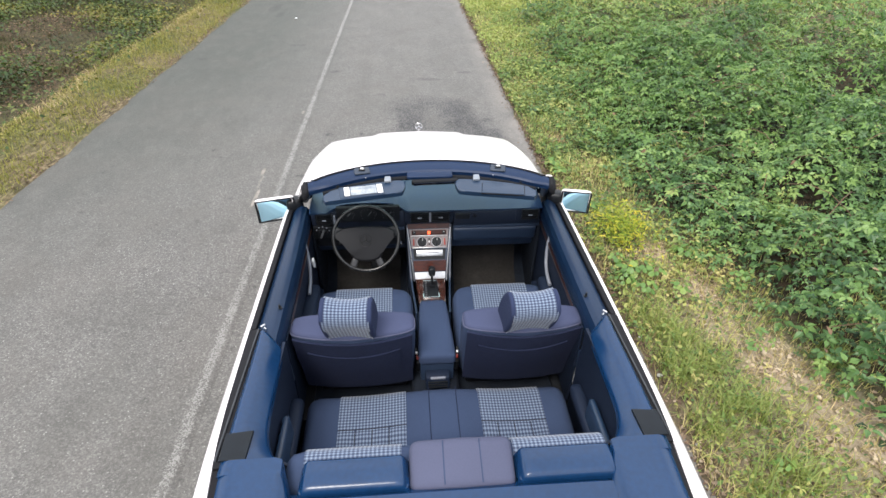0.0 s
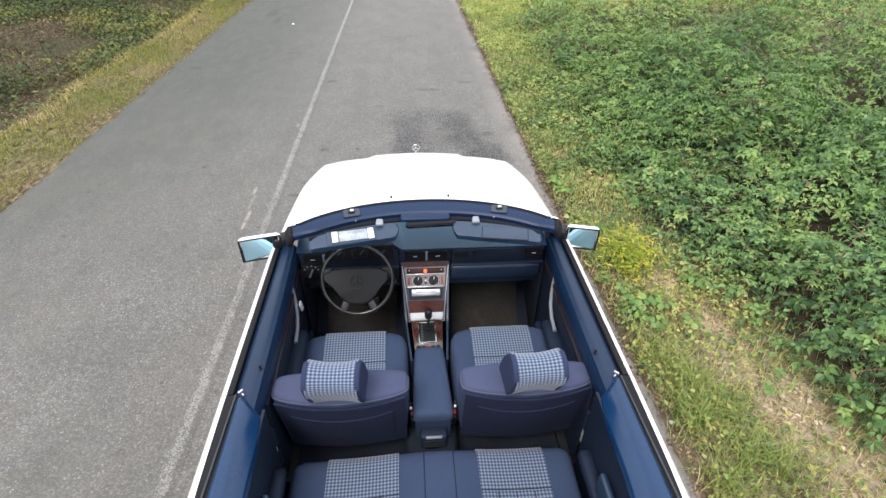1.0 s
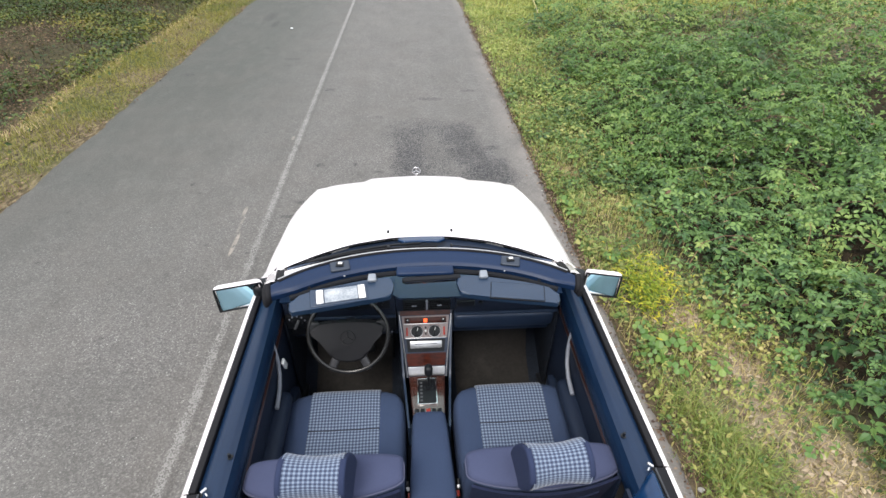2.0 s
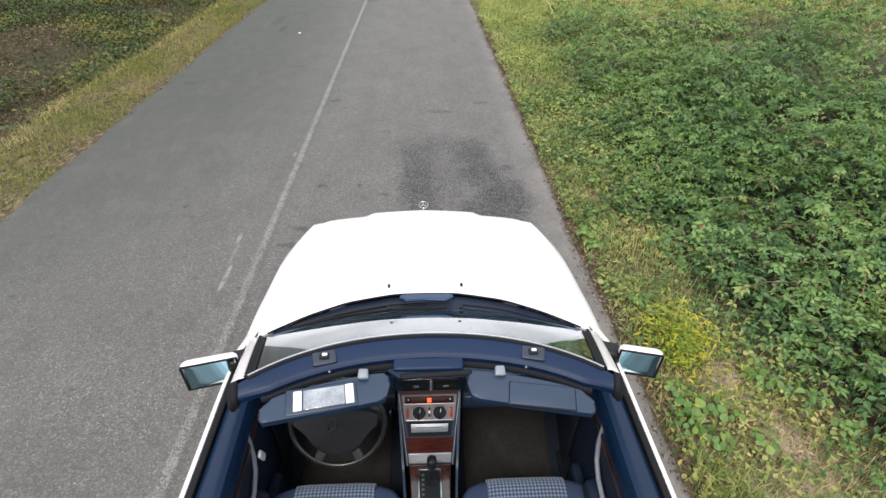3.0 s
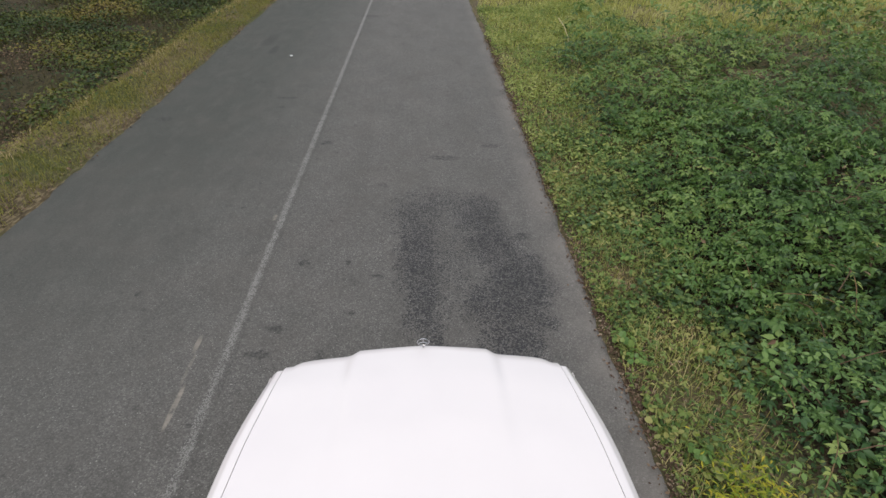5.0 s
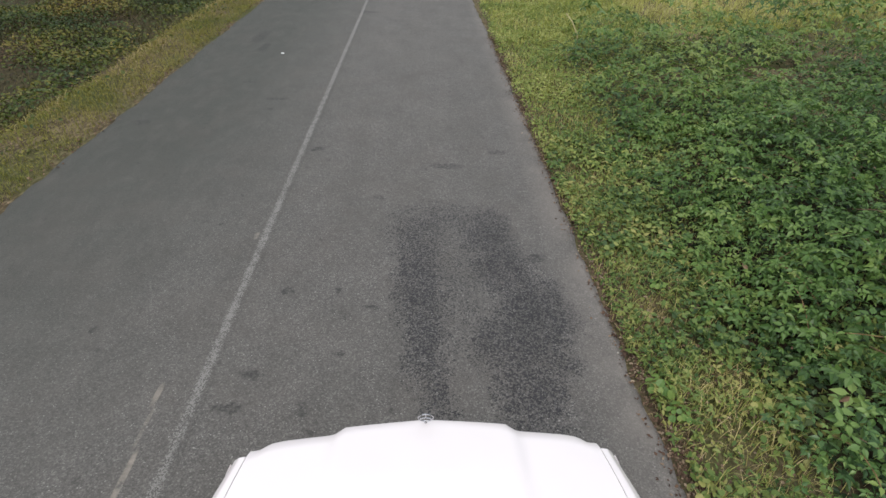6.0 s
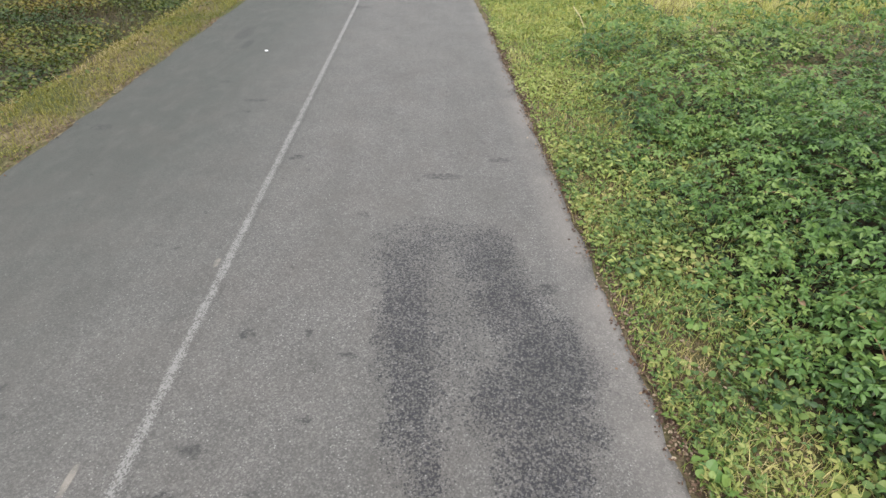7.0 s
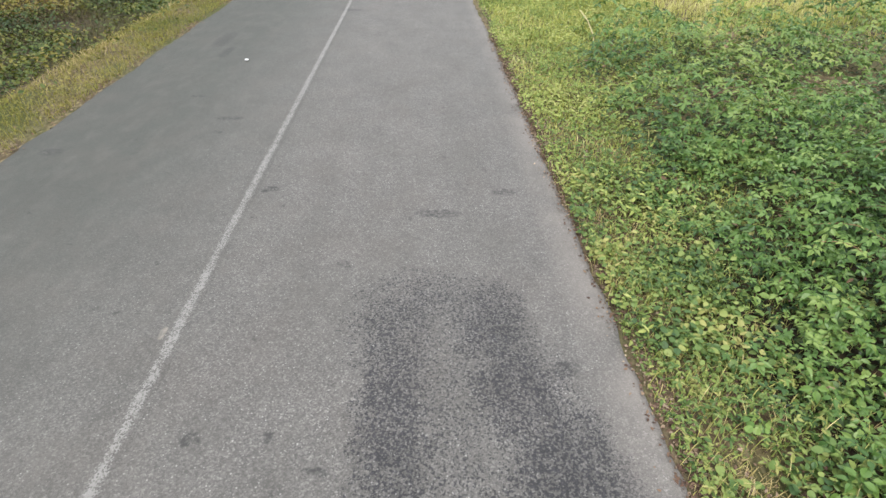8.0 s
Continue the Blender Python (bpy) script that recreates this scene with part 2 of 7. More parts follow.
def rounded(size, r, m=Matrix(), cuts=9, deform=None, square=False):
    """A padded block: a box whose edges and corners are rounded by r, with a UV map in metres. square: the ends in x stay flat."""
    bm = bmesh.new()
    bmesh.ops.create_cube(bm, size=2)
    bmesh.ops.subdivide_edges(bm, edges=bm.edges[:], cuts=cuts, use_grid_fill=True)
    uv = bm.loops.layers.uv.new("UVMap")
    bm.normal_update()
    half = Vector(size) / 2
    flat = {}
    for v in bm.verts:
        flat[v] = Vector([math.sin(c * math.pi / 2) * h for c, h in zip(v.co, half)])
    for f in bm.faces:
        a = max(range(3), key=lambda k: abs(f.normal[k]))
        for lp in f.loops:
            p = flat[lp.vert]
            lp[uv].uv = (p.y, p.z) if a == 0 else ((p.x, p.z + half.y) if a == 1 else (p.x, p.y + half.z))
    for v in bm.verts:
        p = flat[v]
        inner = Vector([max(-(h - r), min(h - r, c)) if h > r else 0.0 for c, h in zip(p, half)])
        if square:
            inner.x = p.x
        d = p - inner
        if d.length > 1e-6:
            p = inner + d.normalized() * min(r, d.length if d.length < r else r)
        v.co = deform(p) if deform else p
    return moved(bm, m)


def sheet(fn, nu, nv, thick=0.0):
    """A surface fn(u, v) over the unit square, made into a shell where thick is given."""
    bm = bmesh.new()
    uv = bm.loops.layers.uv.new("UVMap")
    grid = [[bm.verts.new(fn(i / nu, j / nv)) for j in range(nv + 1)] for i in range(nu + 1)]
    for i in range(nu):
        for j in range(nv):
            f = bm.faces.new((grid[i][j], grid[i + 1][j], grid[i + 1][j + 1], grid[i][j + 1]))
            for lp in f.loops:
                lp[uv].uv = (lp.vert.co.x, lp.vert.co.y)
    if thick:
        bmesh.ops.recalc_face_normals(bm, faces=bm.faces)
        bmesh.ops.solidify(bm, geom=bm.faces[:], thickness=thick)
    return bm


def tube(points, radius, segs=8, closed=False):
    """A round rod along the points."""
    bm = bmesh.new()
    pts = [Vector(p) for p in points]
    n = len(pts)
    rings = []
    side = None
    for i, p in enumerate(pts):
        a, b = (pts[i - 1], pts[(i + 1) % n]) if closed else (pts[max(i - 1, 0)], pts[min(i + 1, n - 1)])
        t = (b - a).normalized()
        if side is None:
            side = t.orthogonal().normalized()
        side = (side - t * side.dot(t)).normalized()
        up = t.cross(side)
        rings.append([bm.verts.new(p + radius * (math.cos(k * 2 * math.pi / segs) * side + math.sin(k * 2 * math.pi / segs) * up)) for k in range(segs)])
    for i in range(n if closed else n - 1):
        a, b = rings[i], rings[(i + 1) % n]
        shift = 0
        if closed and i == n - 1:
            shift = min(range(segs), key=lambda s: (a[0].co - b[s].co).length)
        for k in range(segs):
            bm.faces.new((a[k], a[(k + 1) % segs], b[(k + 1 + shift) % segs], b[(k + shift) % segs]))
    if not closed:
        bm.faces.new(rings[0])
        bm.faces.new(rings[-1][::-1])
    return bm


def prism(poly, z0, z1, r=0.0):
    """A plate with the outline poly, (x, y) points, between two heights."""
    bm = bmesh.new()
    low = [bm.verts.new((x, y, z0)) for x, y in poly]
    top = [bm.verts.new((x, y, z1)) for x, y in poly]
    bm.faces.new(low[::-1])
    cap = bm.faces.new(top)
    for i in range(len(poly)):
        j = (i + 1) % len(poly)
        bm.faces.new((low[i], low[j], top[j], top[i]))
    if r:
        bmesh.ops.bevel(bm, geom=list(cap.edges), offset=r, segments=5, affect="EDGES", profile=0.5)
    return bm


def disc(radius, thick, segs=24, r=0.0):
    bm = bmesh.new()
    bmesh.ops.create_cone(bm, cap_ends=True, segments=segs, radius1=radius, radius2=radius, depth=thick)
    if r:
        bmesh.ops.bevel(bm, geom=[e for e in bm.edges if abs(e.verts[0].co.z - e.verts[1].co.z) < 1e-6], offset=r, segments=2, affect="EDGES")
    return bm


def lerp(rows, x):
    """Straight-line reading of a table of (x, value)."""
    if x <= rows[0][0]:
        return rows[0][1]
    for (a, va), (b, vb) in zip(rows, rows[1:]):
        if x <= b:
            return va + (vb - va) * (x - a) / (b - a)
    return rows[-1][1]


def smooth(rows, x):
    """Like lerp, with soft turns (the mean of a few readings round x)."""
    w = (rows[-1][0] - rows[0][0]) * 0.04
    return sum(lerp(rows, x + w * k) for k in (-1, -0.5, 0, 0.5, 1)) / 5


# ---- ground, road and growth ----
def hashed(ix, iy, seed):
    h = np.sin(ix * 127.1 + iy * 311.7 + seed * 74.7) * 43758.5453
    return h - np.floor(h)


def value_noise(x, y, size, seed=0):
    """Smooth noise between 0 and 1 with bumps of the given size in metres."""
    x, y = np.asarray(x, float) / size, np.asarray(y, float) / size
    ix, iy = np.floor(x), np.floor(y)
    fx, fy = x - ix, y - iy
    fx, fy = fx * fx * (3 - 2 * fx), fy * fy * (3 - 2 * fy)
    a, b = hashed(ix, iy, seed), hashed(ix + 1, iy, seed)
    c, d = hashed(ix, iy + 1, seed), hashed(ix + 1, iy + 1, seed)
    return (a * (1 - fx) + b * fx) * (1 - fy) + (c * (1 - fx) + d * fx) * fy


def step(a, b, x):
    t = np.clip((np.asarray(x, float) - a) / (b - a), 0, 1)
    return t * t * (3 - 2 * t)


def road_right(y):
    return 1.415 - 0.0115 * np.asarray(y, float)


def road_left(y):
    return -3.885 - 0.0095 * np.asarray(y, float)


def line_x(y):
    return -1.385 - 0.0065 * np.asarray(y, float)


def ground_z(x, y):
    """The lie of the land: level by the road, a shallow ditch on one side, low swells on the other."""
    x, y = np.asarray(x, float), np.asarray(y, float)
    right, left = x - road_right(y), road_left(y) - x
    far = np.maximum(np.abs(x) - 30, 0) + np.maximum(np.abs(y - 6) - 40, 0)
    z = -0.005 + step(0.3, 2.5, right) * (0.10 + 0.16 * (value_noise(x, y, 2.1, 3) - 0.35)) + step(0.1, 0.6, right) * 0.05 * (value_noise(x, y, 0.35, 5) - 0.4)
    z = z + step(0.1, 0.8, left) * 0.04 - 0.24 * step(0.7, 1.7, left) * (1 - 0.6 * step(2.0, 4.5, left)) + step(0.8, 2, left) * 0.14 * (value_noise(x, y, 0.9, 8) - 0.5)
    return np.where((right < 0.0) & (left < 0.0), -0.02, z) + np.minimum(far * 0.004, 0.5)


def mesh_of(name, verts, faces, mat, smooth_it=False):
    """A mesh from arrays: vertices (n, 3), faces (m, 3) or (m, 4)."""
    me = bpy.data.meshes.new(name)
    k = faces.shape[1]
    me.vertices.add(len(verts))
    me.vertices.foreach_set("co", np.asarray(verts, np.float32).ravel())
    me.loops.add(faces.size)
    me.loops.foreach_set("vertex_index", faces.astype(np.int32).ravel())
    me.polygons.add(len(faces))
    me.polygons.foreach_set("loop_start", np.arange(0, faces.size, k, dtype=np.int32))
    me.polygons.foreach_set("use_smooth", np.full(len(faces), smooth_it))
    me.update(calc_edges=True)
    me.materials.append(mat)
    return me


def grid_mesh(name, xs, ys, zf, mat):
    gx, gy = np.meshgrid(xs, ys, indexing="ij")
    v = np.stack([gx, gy, zf(gx, gy)], -1).reshape(-1, 3)
    n, m = len(xs), len(ys)
    i = (np.arange(n - 1)[:, None] * m + np.arange(m - 1)).ravel()
    return mesh_of(name, v, np.stack([i, i + m, i + m + 1, i + 1], -1), mat, True)


def node_mask(n, l, tc, scale, lo, hi, detail=6, stretch=(1, 1, 1), offset=(0, 0, 0), rough=0.55):
    mp, t, r = n.new("ShaderNodeMapping"), n.new("ShaderNodeTexNoise"), n.new("ShaderNodeMapRange")
    mp.inputs["Scale"].default_value, mp.inputs["Location"].default_value = stretch, offset
    l.new(tc.outputs["Object"], mp.inputs[0])
    l.new(mp.outputs[0], t.inputs["Vector"])
    t.inputs["Scale"].default_value, t.inputs["Detail"].default_value, t.inputs["Roughness"].default_value = scale, detail, rough
    r.inputs[1].default_value, r.inputs[2].default_value = lo, hi
    l.new(t.outputs["Fac"], r.inputs[0])
    return r.outputs[0]


def node_math(n, l, op, a, b=None, clamp=False):
    k = n.new("ShaderNodeMath")
    k.operation, k.use_clamp = op, clamp
    for i, v in enumerate((a, b)):
        if v is None:
            continue
        if isinstance(v, (int, float)):
            k.inputs[i].default_value = v
        else:
            l.new(v, k.inputs[i])
    return k.outputs[0]


def node_mix(n, l, fac, a, b):
    k = n.new("ShaderNodeMixRGB")
    for i, v in ((0, fac), (1, a), (2, b)):
        if isinstance(v, (int, float)):
            k.inputs[i].default_value = v
        elif isinstance(v, tuple):
            k.inputs[i].default_value = (*v, 1)
        else:
            l.new(v, k.inputs[i])
    return k.outputs[0]


def blob(n, l, sep, cx, cy, rx, ry, soft=1.6):
    """1 inside an oval stain, falling off outside it."""
    dx = node_math(n, l, "DIVIDE", node_math(n, l, "SUBTRACT", sep.outputs[0], cx), rx)
    dy = node_math(n, l, "DIVIDE", node_math(n, l, "SUBTRACT", sep.outputs[1], cy), ry)
    d = node_math(n, l, "ADD", node_math(n, l, "POWER", node_math(n, l, "ABSOLUTE", dx), 2.5), node_math(n, l, "POWER", node_math(n, l, "ABSOLUTE", dy), 2.5))
    if soft == 0:
        return node_math(n, l, "SUBTRACT", 1.0, node_math(n, l, "MULTIPLY", d, 0.42), True)
    return node_math(n, l, "SUBTRACT", soft, d, True)


def wadd_early(n, l, tc):
    """Object coordinates, shaken a little."""
    t, k, a = n.new("ShaderNodeTexNoise"), n.new("ShaderNodeVectorMath"), n.new("ShaderNodeVectorMath")
    t.inputs["Scale"].default_value, t.inputs["Detail"].default_value = 22, 3
    l.new(tc.outputs["Object"], t.inputs["Vector"])
    k.operation, a.operation = "MULTIPLY_ADD", "ADD"
    k.inputs[1].default_value, k.inputs[2].default_value = (0.10, 0.10, 0), (-0.05, -0.05, 0)
    l.new(t.outputs["Color"], k.inputs[0])
    l.new(k.outputs[0], a.inputs[0])
    l.new(tc.outputs["Object"], a.inputs[1])
    return a.outputs[0]


def asphalt(painted=False):
    m = bpy.data.materials.new("worn road paint" if painted else "weathered asphalt")
    m.use_nodes = True
    n, l = m.node_tree.nodes, m.node_tree.links
    b = n["Principled BSDF"]
    tc, sep = n.new("ShaderNodeTexCoord"), n.new("ShaderNodeSeparateXYZ")
    l.new(tc.outputs["Object"], sep.inputs[0])
    vor, cr = n.new("ShaderNodeTexVoronoi"), n.new("ShaderNodeValToRGB")
    vor.inputs["Scale"].default_value = 135
    l.new(tc.outputs["Object"], vor.inputs["Vector"])
    sepc = n.new("ShaderNodeSeparateColor")
    l.new(vor.outputs["Color"], sepc.inputs[0])
    els = cr.color_ramp.elements
    els[0].color, els[1].color = (0.064, 0.061, 0.060, 1), (0.230, 0.220, 0.210, 1)
    for p, c in ((0.30, (0.081, 0.078, 0.074)), (0.72, (0.121, 0.116, 0.109)), (0.93, (0.172, 0.164, 0.155))):
        els.new(p).color = (*c, 1)
    l.new(sepc.outputs[0], cr.inputs[0])
    col = cr.outputs[0]
    col = node_mix(n, l, node_math(n, l, "MULTIPLY", node_mask(n, l, tc, 0.55, 0.35, 0.7, 4), 0.28), col, (0.135, 0.130, 0.119))
    col = node_mix(n, l, node_math(n, l, "MULTIPLY", node_mask(n, l, tc, 3.0, 0.5, 0.8), 0.30), col, (0.058, 0.055, 0.050))
    col = node_mix(n, l, node_math(n, l, "MULTIPLY", node_mask(n, l, tc, 1.0, 0.48, 0.75, 5, (3.0, 0.25, 1)), 0.30), col, (0.068, 0.065, 0.060))
    stones, sc, sr = n.new("ShaderNodeTexVoronoi"), n.new("ShaderNodeSeparateColor"), n.new("ShaderNodeMapRange")
    stones.inputs["Scale"].default_value = 88
    l.new(tc.outputs["Object"], stones.inputs["Vector"])
    l.new(stones.outputs["Color"], sc.inputs[0])
    sr.inputs[1].default_value, sr.inputs[2].default_value = 0.955, 0.985
    l.new(sc.outputs[1], sr.inputs[0])
    near_centre = node_math(n, l, "LESS_THAN", stones.outputs["Distance"], 0.38)
    col = node_mix(n, l, node_math(n, l, "MULTIPLY", node_math(n, l, "MULTIPLY", sr.outputs[0], near_centre), 0.62), col, (0.40, 0.39, 0.375))
    lumpy, paler = n.new("ShaderNodeMapRange"), n.new("ShaderNodeMapRange")
    lumpy.inputs[1].default_value, lumpy.inputs[2].default_value, lumpy.inputs[4].default_value = 0.50, 1.0, 0.44
    paler.inputs[1].default_value, paler.inputs[2].default_value, paler.inputs[4].default_value = 0.80, 1.0, 0.38
    l.new(sc.outputs[2], lumpy.inputs[0])
    l.new(sc.outputs[0], paler.inputs[0])
    col = node_mix(n, l, lumpy.outputs[0], col, (0.056, 0.053, 0.051))
    col = node_mix(n, l, paler.outputs[0], col, (0.215, 0.206, 0.196))
    # darker to the left and ahead, more so beyond x = -2
    left_ahead = node_math(n, l, "MULTIPLY", node_math(n, l, "MULTIPLY", node_math(n, l, "SUBTRACT", -0.9, sep.outputs[0]), 0.55, True), node_math(n, l, "MULTIPLY", node_math(n, l, "SUBTRACT", sep.outputs[1], 3.0), 0.2, True))
    col = node_mix(n, l, node_math(n, l, "MULTIPLY", left_ahead, 0.80), col, (0.047, 0.052, 0.045))
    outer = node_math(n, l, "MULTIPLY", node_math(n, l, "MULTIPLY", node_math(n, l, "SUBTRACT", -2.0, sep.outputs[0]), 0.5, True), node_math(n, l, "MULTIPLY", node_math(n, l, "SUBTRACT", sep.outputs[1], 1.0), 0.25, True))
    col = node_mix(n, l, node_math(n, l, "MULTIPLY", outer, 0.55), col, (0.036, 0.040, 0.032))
    col = node_mix(n, l, node_math(n, l, "MULTIPLY", node_mask(n, l, tc, 2.4, 0.40, 0.66, 7, (1, 0.6, 1), (8, 1, 0), 0.65), 0.34), col, (0.050, 0.049, 0.043))
    col = node_mix(n, l, node_math(n, l, "MULTIPLY", node_mask(n, l, tc, 5.0, 0.48, 0.70, 6, (1, 0.5, 1), (2, 9, 0), 0.7), 0.26), col, (0.125, 0.119, 0.108))
    # mottling, a brownish tint in patches, and scattered dark pits
    col = node_mix(n, l, node_math(n, l, "MULTIPLY", node_mask(n, l, tc, 14, 0.42, 0.70, 5, rough=0.7), 0.34), col, (0.060, 0.056, 0.052))
    col = node_mix(n, l, node_math(n, l, "MULTIPLY", node_mask(n, l, tc, 1.6, 0.46, 0.70, 4, offset=(3, 7, 0)), 0.13), col, (0.118, 0.100, 0.088))
    pits, pc = n.new("ShaderNodeTexVoronoi"), n.new("ShaderNodeSeparateColor")
    pits.inputs["Scale"].default_value = 5.5
    l.new(wadd_early(n, l, tc), pits.inputs["Vector"])
    l.new(pits.outputs["Color"], pc.inputs[0])
    pit = node_math(n, l, "MULTIPLY", node_math(n, l, "GREATER_THAN", pc.outputs[0], 0.66), node_math(n, l, "MULTIPLY", node_math(n, l, "SUBTRACT", 0.16, pits.outputs["Distance"]), 14.0, True))
    col = node_mix(n, l, node_math(n, l, "MULTIPLY", pit, node_math(n, l, "MULTIPLY", node_mask(n, l, tc, 40, 0.38, 0.6), 0.65)), col, (0.030, 0.029, 0.028))
    col = node_mix(n, l, node_math(n, l, "MULTIPLY", node_mask(n, l, tc, 64, 0.58, 0.68, 4, offset=(5, 2, 0), rough=0.65), 0.38), col, (0.045, 0.042, 0.040))
    # oily wheel tracks and drips where cars halt
    wn2, wsub, wadd = n.new("ShaderNodeTexNoise"), n.new("ShaderNodeVectorMath"), n.new("ShaderNodeVectorMath")
    wn2.inputs["Scale"].default_value, wn2.inputs["Detail"].default_value, wn2.inputs["Roughness"].default_value = 8.0, 6, 0.75
    l.new(tc.outputs["Object"], wn2.inputs["Vector"])
    wsub.operation, wadd.operation = "MULTIPLY_ADD", "ADD"
    wsub.inputs[1].default_value, wsub.inputs[2].default_value = (0.40, 0.50, 0), (-0.20, -0.25, 0)
    l.new(wn2.outputs["Color"], wsub.inputs[0])
    l.new(wsub.outputs[0], wadd.inputs[0])
    l.new(tc.outputs["Object"], wadd.inputs[1])
    bent = n.new("ShaderNodeSeparateXYZ")
    l.new(wadd.outputs[0], bent.inputs[0])
    stain = None
    for cx, cy, rx, ry, most in ((-0.08, 6.15, 0.30, 0.42, 0.76), (-0.06, 5.55, 0.21, 0.60, 0.95), (-0.02, 4.95, 0.15, 0.50, 0.92), (0.06, 4.45, 0.11, 0.40, 0.75), (0.53, 6.15, 0.27, 0.42, 0.88), (0.63, 5.65, 0.28, 0.35, 0.95),
                             (0.80, 5.15, 0.28, 0.42, 1.0), (0.62, 4.86, 0.36, 0.28, 0.95), (0.66, 4.48, 0.26, 0.35, 0.90), (0.15, 6.40, 0.50, 0.30, 0.68), (1.06, 5.08, 0.10, 0.16, 0.85), (0.92, 4.65, 0.12, 0.14, 0.8), (0.26, 5.50, 0.30, 0.95, 0.60)):
        k = node_math(n, l, "MULTIPLY", blob(n, l, bent, cx, cy, rx, ry, 0), most)
        stain = k if stain is None else node_math(n, l, "MAXIMUM", stain, k)
    specks = node_mask(n, l, tc, 58, 0.38, 0.62, 4, rough=0.7)
    lumps = node_mask(n, l, tc, 9.0, 0.30, 0.70, 5, rough=0.7)
    grit = node_math(n, l, "ADD", node_math(n, l, "MULTIPLY", lumps, 0.44), node_math(n, l, "ADD", node_math(n, l, "MULTIPLY", specks, 0.95), node_math(n, l, "MULTIPLY", sepc.outputs[1], 0.60)))
    stain = node_math(n, l, "MULTIPLY", node_math(n, l, "SUBTRACT", node_math(n, l, "MULTIPLY", stain, 1.62), grit), 6.0, True)
    stain = node_math(n, l, "MULTIPLY", stain, node_math(n, l, "ADD", 0.38, node_math(n, l, "MULTIPLY", node_math(n, l, "LESS_THAN", sc.outputs[1], 0.56), 0.62)))
    dark = n.new("ShaderNodeVectorMath")
    dark.operation = "MULTIPLY"
    dark.inputs[1].default_value = (0.265, 0.275, 0.325)
    l.new(col, dark.inputs[0])
    col = node_mix(n, l, stain, col, dark.outputs[0])
    # small tar marks
    torn = n.new("ShaderNodeSeparateXYZ")
    l.new(wadd_early(n, l, tc), torn.inputs[0])
    tar = None
    for cx, cy, rx, ry in ((-0.75, 4.32, 0.035, 0.06), (-1.20, 4.34, 0.11, 0.03), (-0.68, 5.39, 0.03, 0.04), (-0.67, 4.17, 0.04, 0.02), (-2.12, 9.42, 0.17, 0.05), (-2.12, 9.05, 0.07, 0.03), (-1.07, 5.38, 0.05, 0.05), (-0.41, 5.2, 0.06, 0.02), (-2.32, 4.99, 0.035, 0.035), (0.82, 7.78, 0.12, 0.05),
                       (0.22, 7.43, 0.20, 0.06), (-3.2, 12.7, 0.14, 0.45), (-2.95, 12.0, 0.08, 0.30), (-1.35, 15.0, 0.25, 0.10), (0.93, 5.79, 0.08, 0.06), (-1.27, 7.84, 0.10, 0.05), (-1.12, 4.59, 0.09, 0.04), (-0.47, 6.77, 0.05, 0.05), (-2.71, 10.12, 0.09, 0.05), (-3.6, 8.57, 0.12, 0.08), (-0.58, 4.76, 0.04, 0.03)):
        k = blob(n, l, torn, cx, cy, rx, ry, 1.3)
        tar = k if tar is None else node_math(n, l, "MAXIMUM", tar, k)
    col = node_mix(n, l, node_math(n, l, "MULTIPLY", node_math(n, l, "MULTIPLY", tar, node_mask(n, l, tc, 26, 0.40, 0.58, 7, rough=0.7)), 0.80), col, (0.026, 0.026, 0.026))
    # pale scrape beside the line, and the dusty outer edge
    scrape = None
    for cx, cy, rx, ry, most in ((-1.65, 4.45, 0.018, 0.08, 0.7), (-1.605, 3.92, 0.017, 0.16, 1.0), (-1.63, 4.22, 0.012, 0.14, 0.45), (-1.50, 6.11, 0.02, 0.05, 0.7)):
        k = node_math(n, l, "MULTIPLY", blob(n, l, sep, cx, cy, rx, ry), most)
        scrape = k if scrape is None else node_math(n, l, "MAXIMUM", scrape, k)
    col = node_mix(n, l, node_math(n, l, "MULTIPLY", node_math(n, l, "MULTIPLY", scrape, node_mask(n, l, tc, 12, 0.3, 0.6)), 0.80), col, (0.27, 0.24, 0.205))
    edge = node_math(n, l, "SUBTRACT", sep.outputs[0], 1.00)
    dusty = node_math(n, l, "MULTIPLY", node_math(n, l, "MULTIPLY", edge, 3.0, True), node_mask(n, l, tc, 2.2, 0.25, 0.6))
    col = node_mix(n, l, node_math(n, l, "MULTIPLY", dusty, 0.72), col, (0.205, 0.186, 0.170))
    if painted:
        off = node_math(n, l, "ABSOLUTE", node_math(n, l, "SUBTRACT", sep.outputs[0], node_math(n, l, "SUBTRACT", -1.385, node_math(n, l, "MULTIPLY", sep.outputs[1], 0.0065))))
        body = node_math(n, l, "MULTIPLY", node_math(n, l, "SUBTRACT", 0.053, off), 30.0, True)
        nearby = n.new("ShaderNodeMapRange")
        nearby.inputs[1].default_value, nearby.inputs[2].default_value, nearby.inputs[3].default_value, nearby.inputs[4].default_value = 4.0, 13.0, 1.22, 0.92
        l.new(sep.outputs[1], nearby.inputs[0])
        wear = node_math(n, l, "ADD", node_math(n, l, "MULTIPLY", sepc.outputs[2], 0.95), node_math(n, l, "MULTIPLY", node_mask(n, l, tc, 6, 0.3, 0.7, 5, rough=0.75), 0.60))
        cover = node_math(n, l, "MULTIPLY", node_math(n, l, "SUBTRACT", node_math(n, l, "MULTIPLY", body, 1.15), node_math(n, l, "MULTIPLY", wear, nearby.outputs[0])), 3.0, True)
        col = node_mix(n, l, node_math(n, l, "MULTIPLY", cover, 0.66), col, (0.235, 0.230, 0.220))
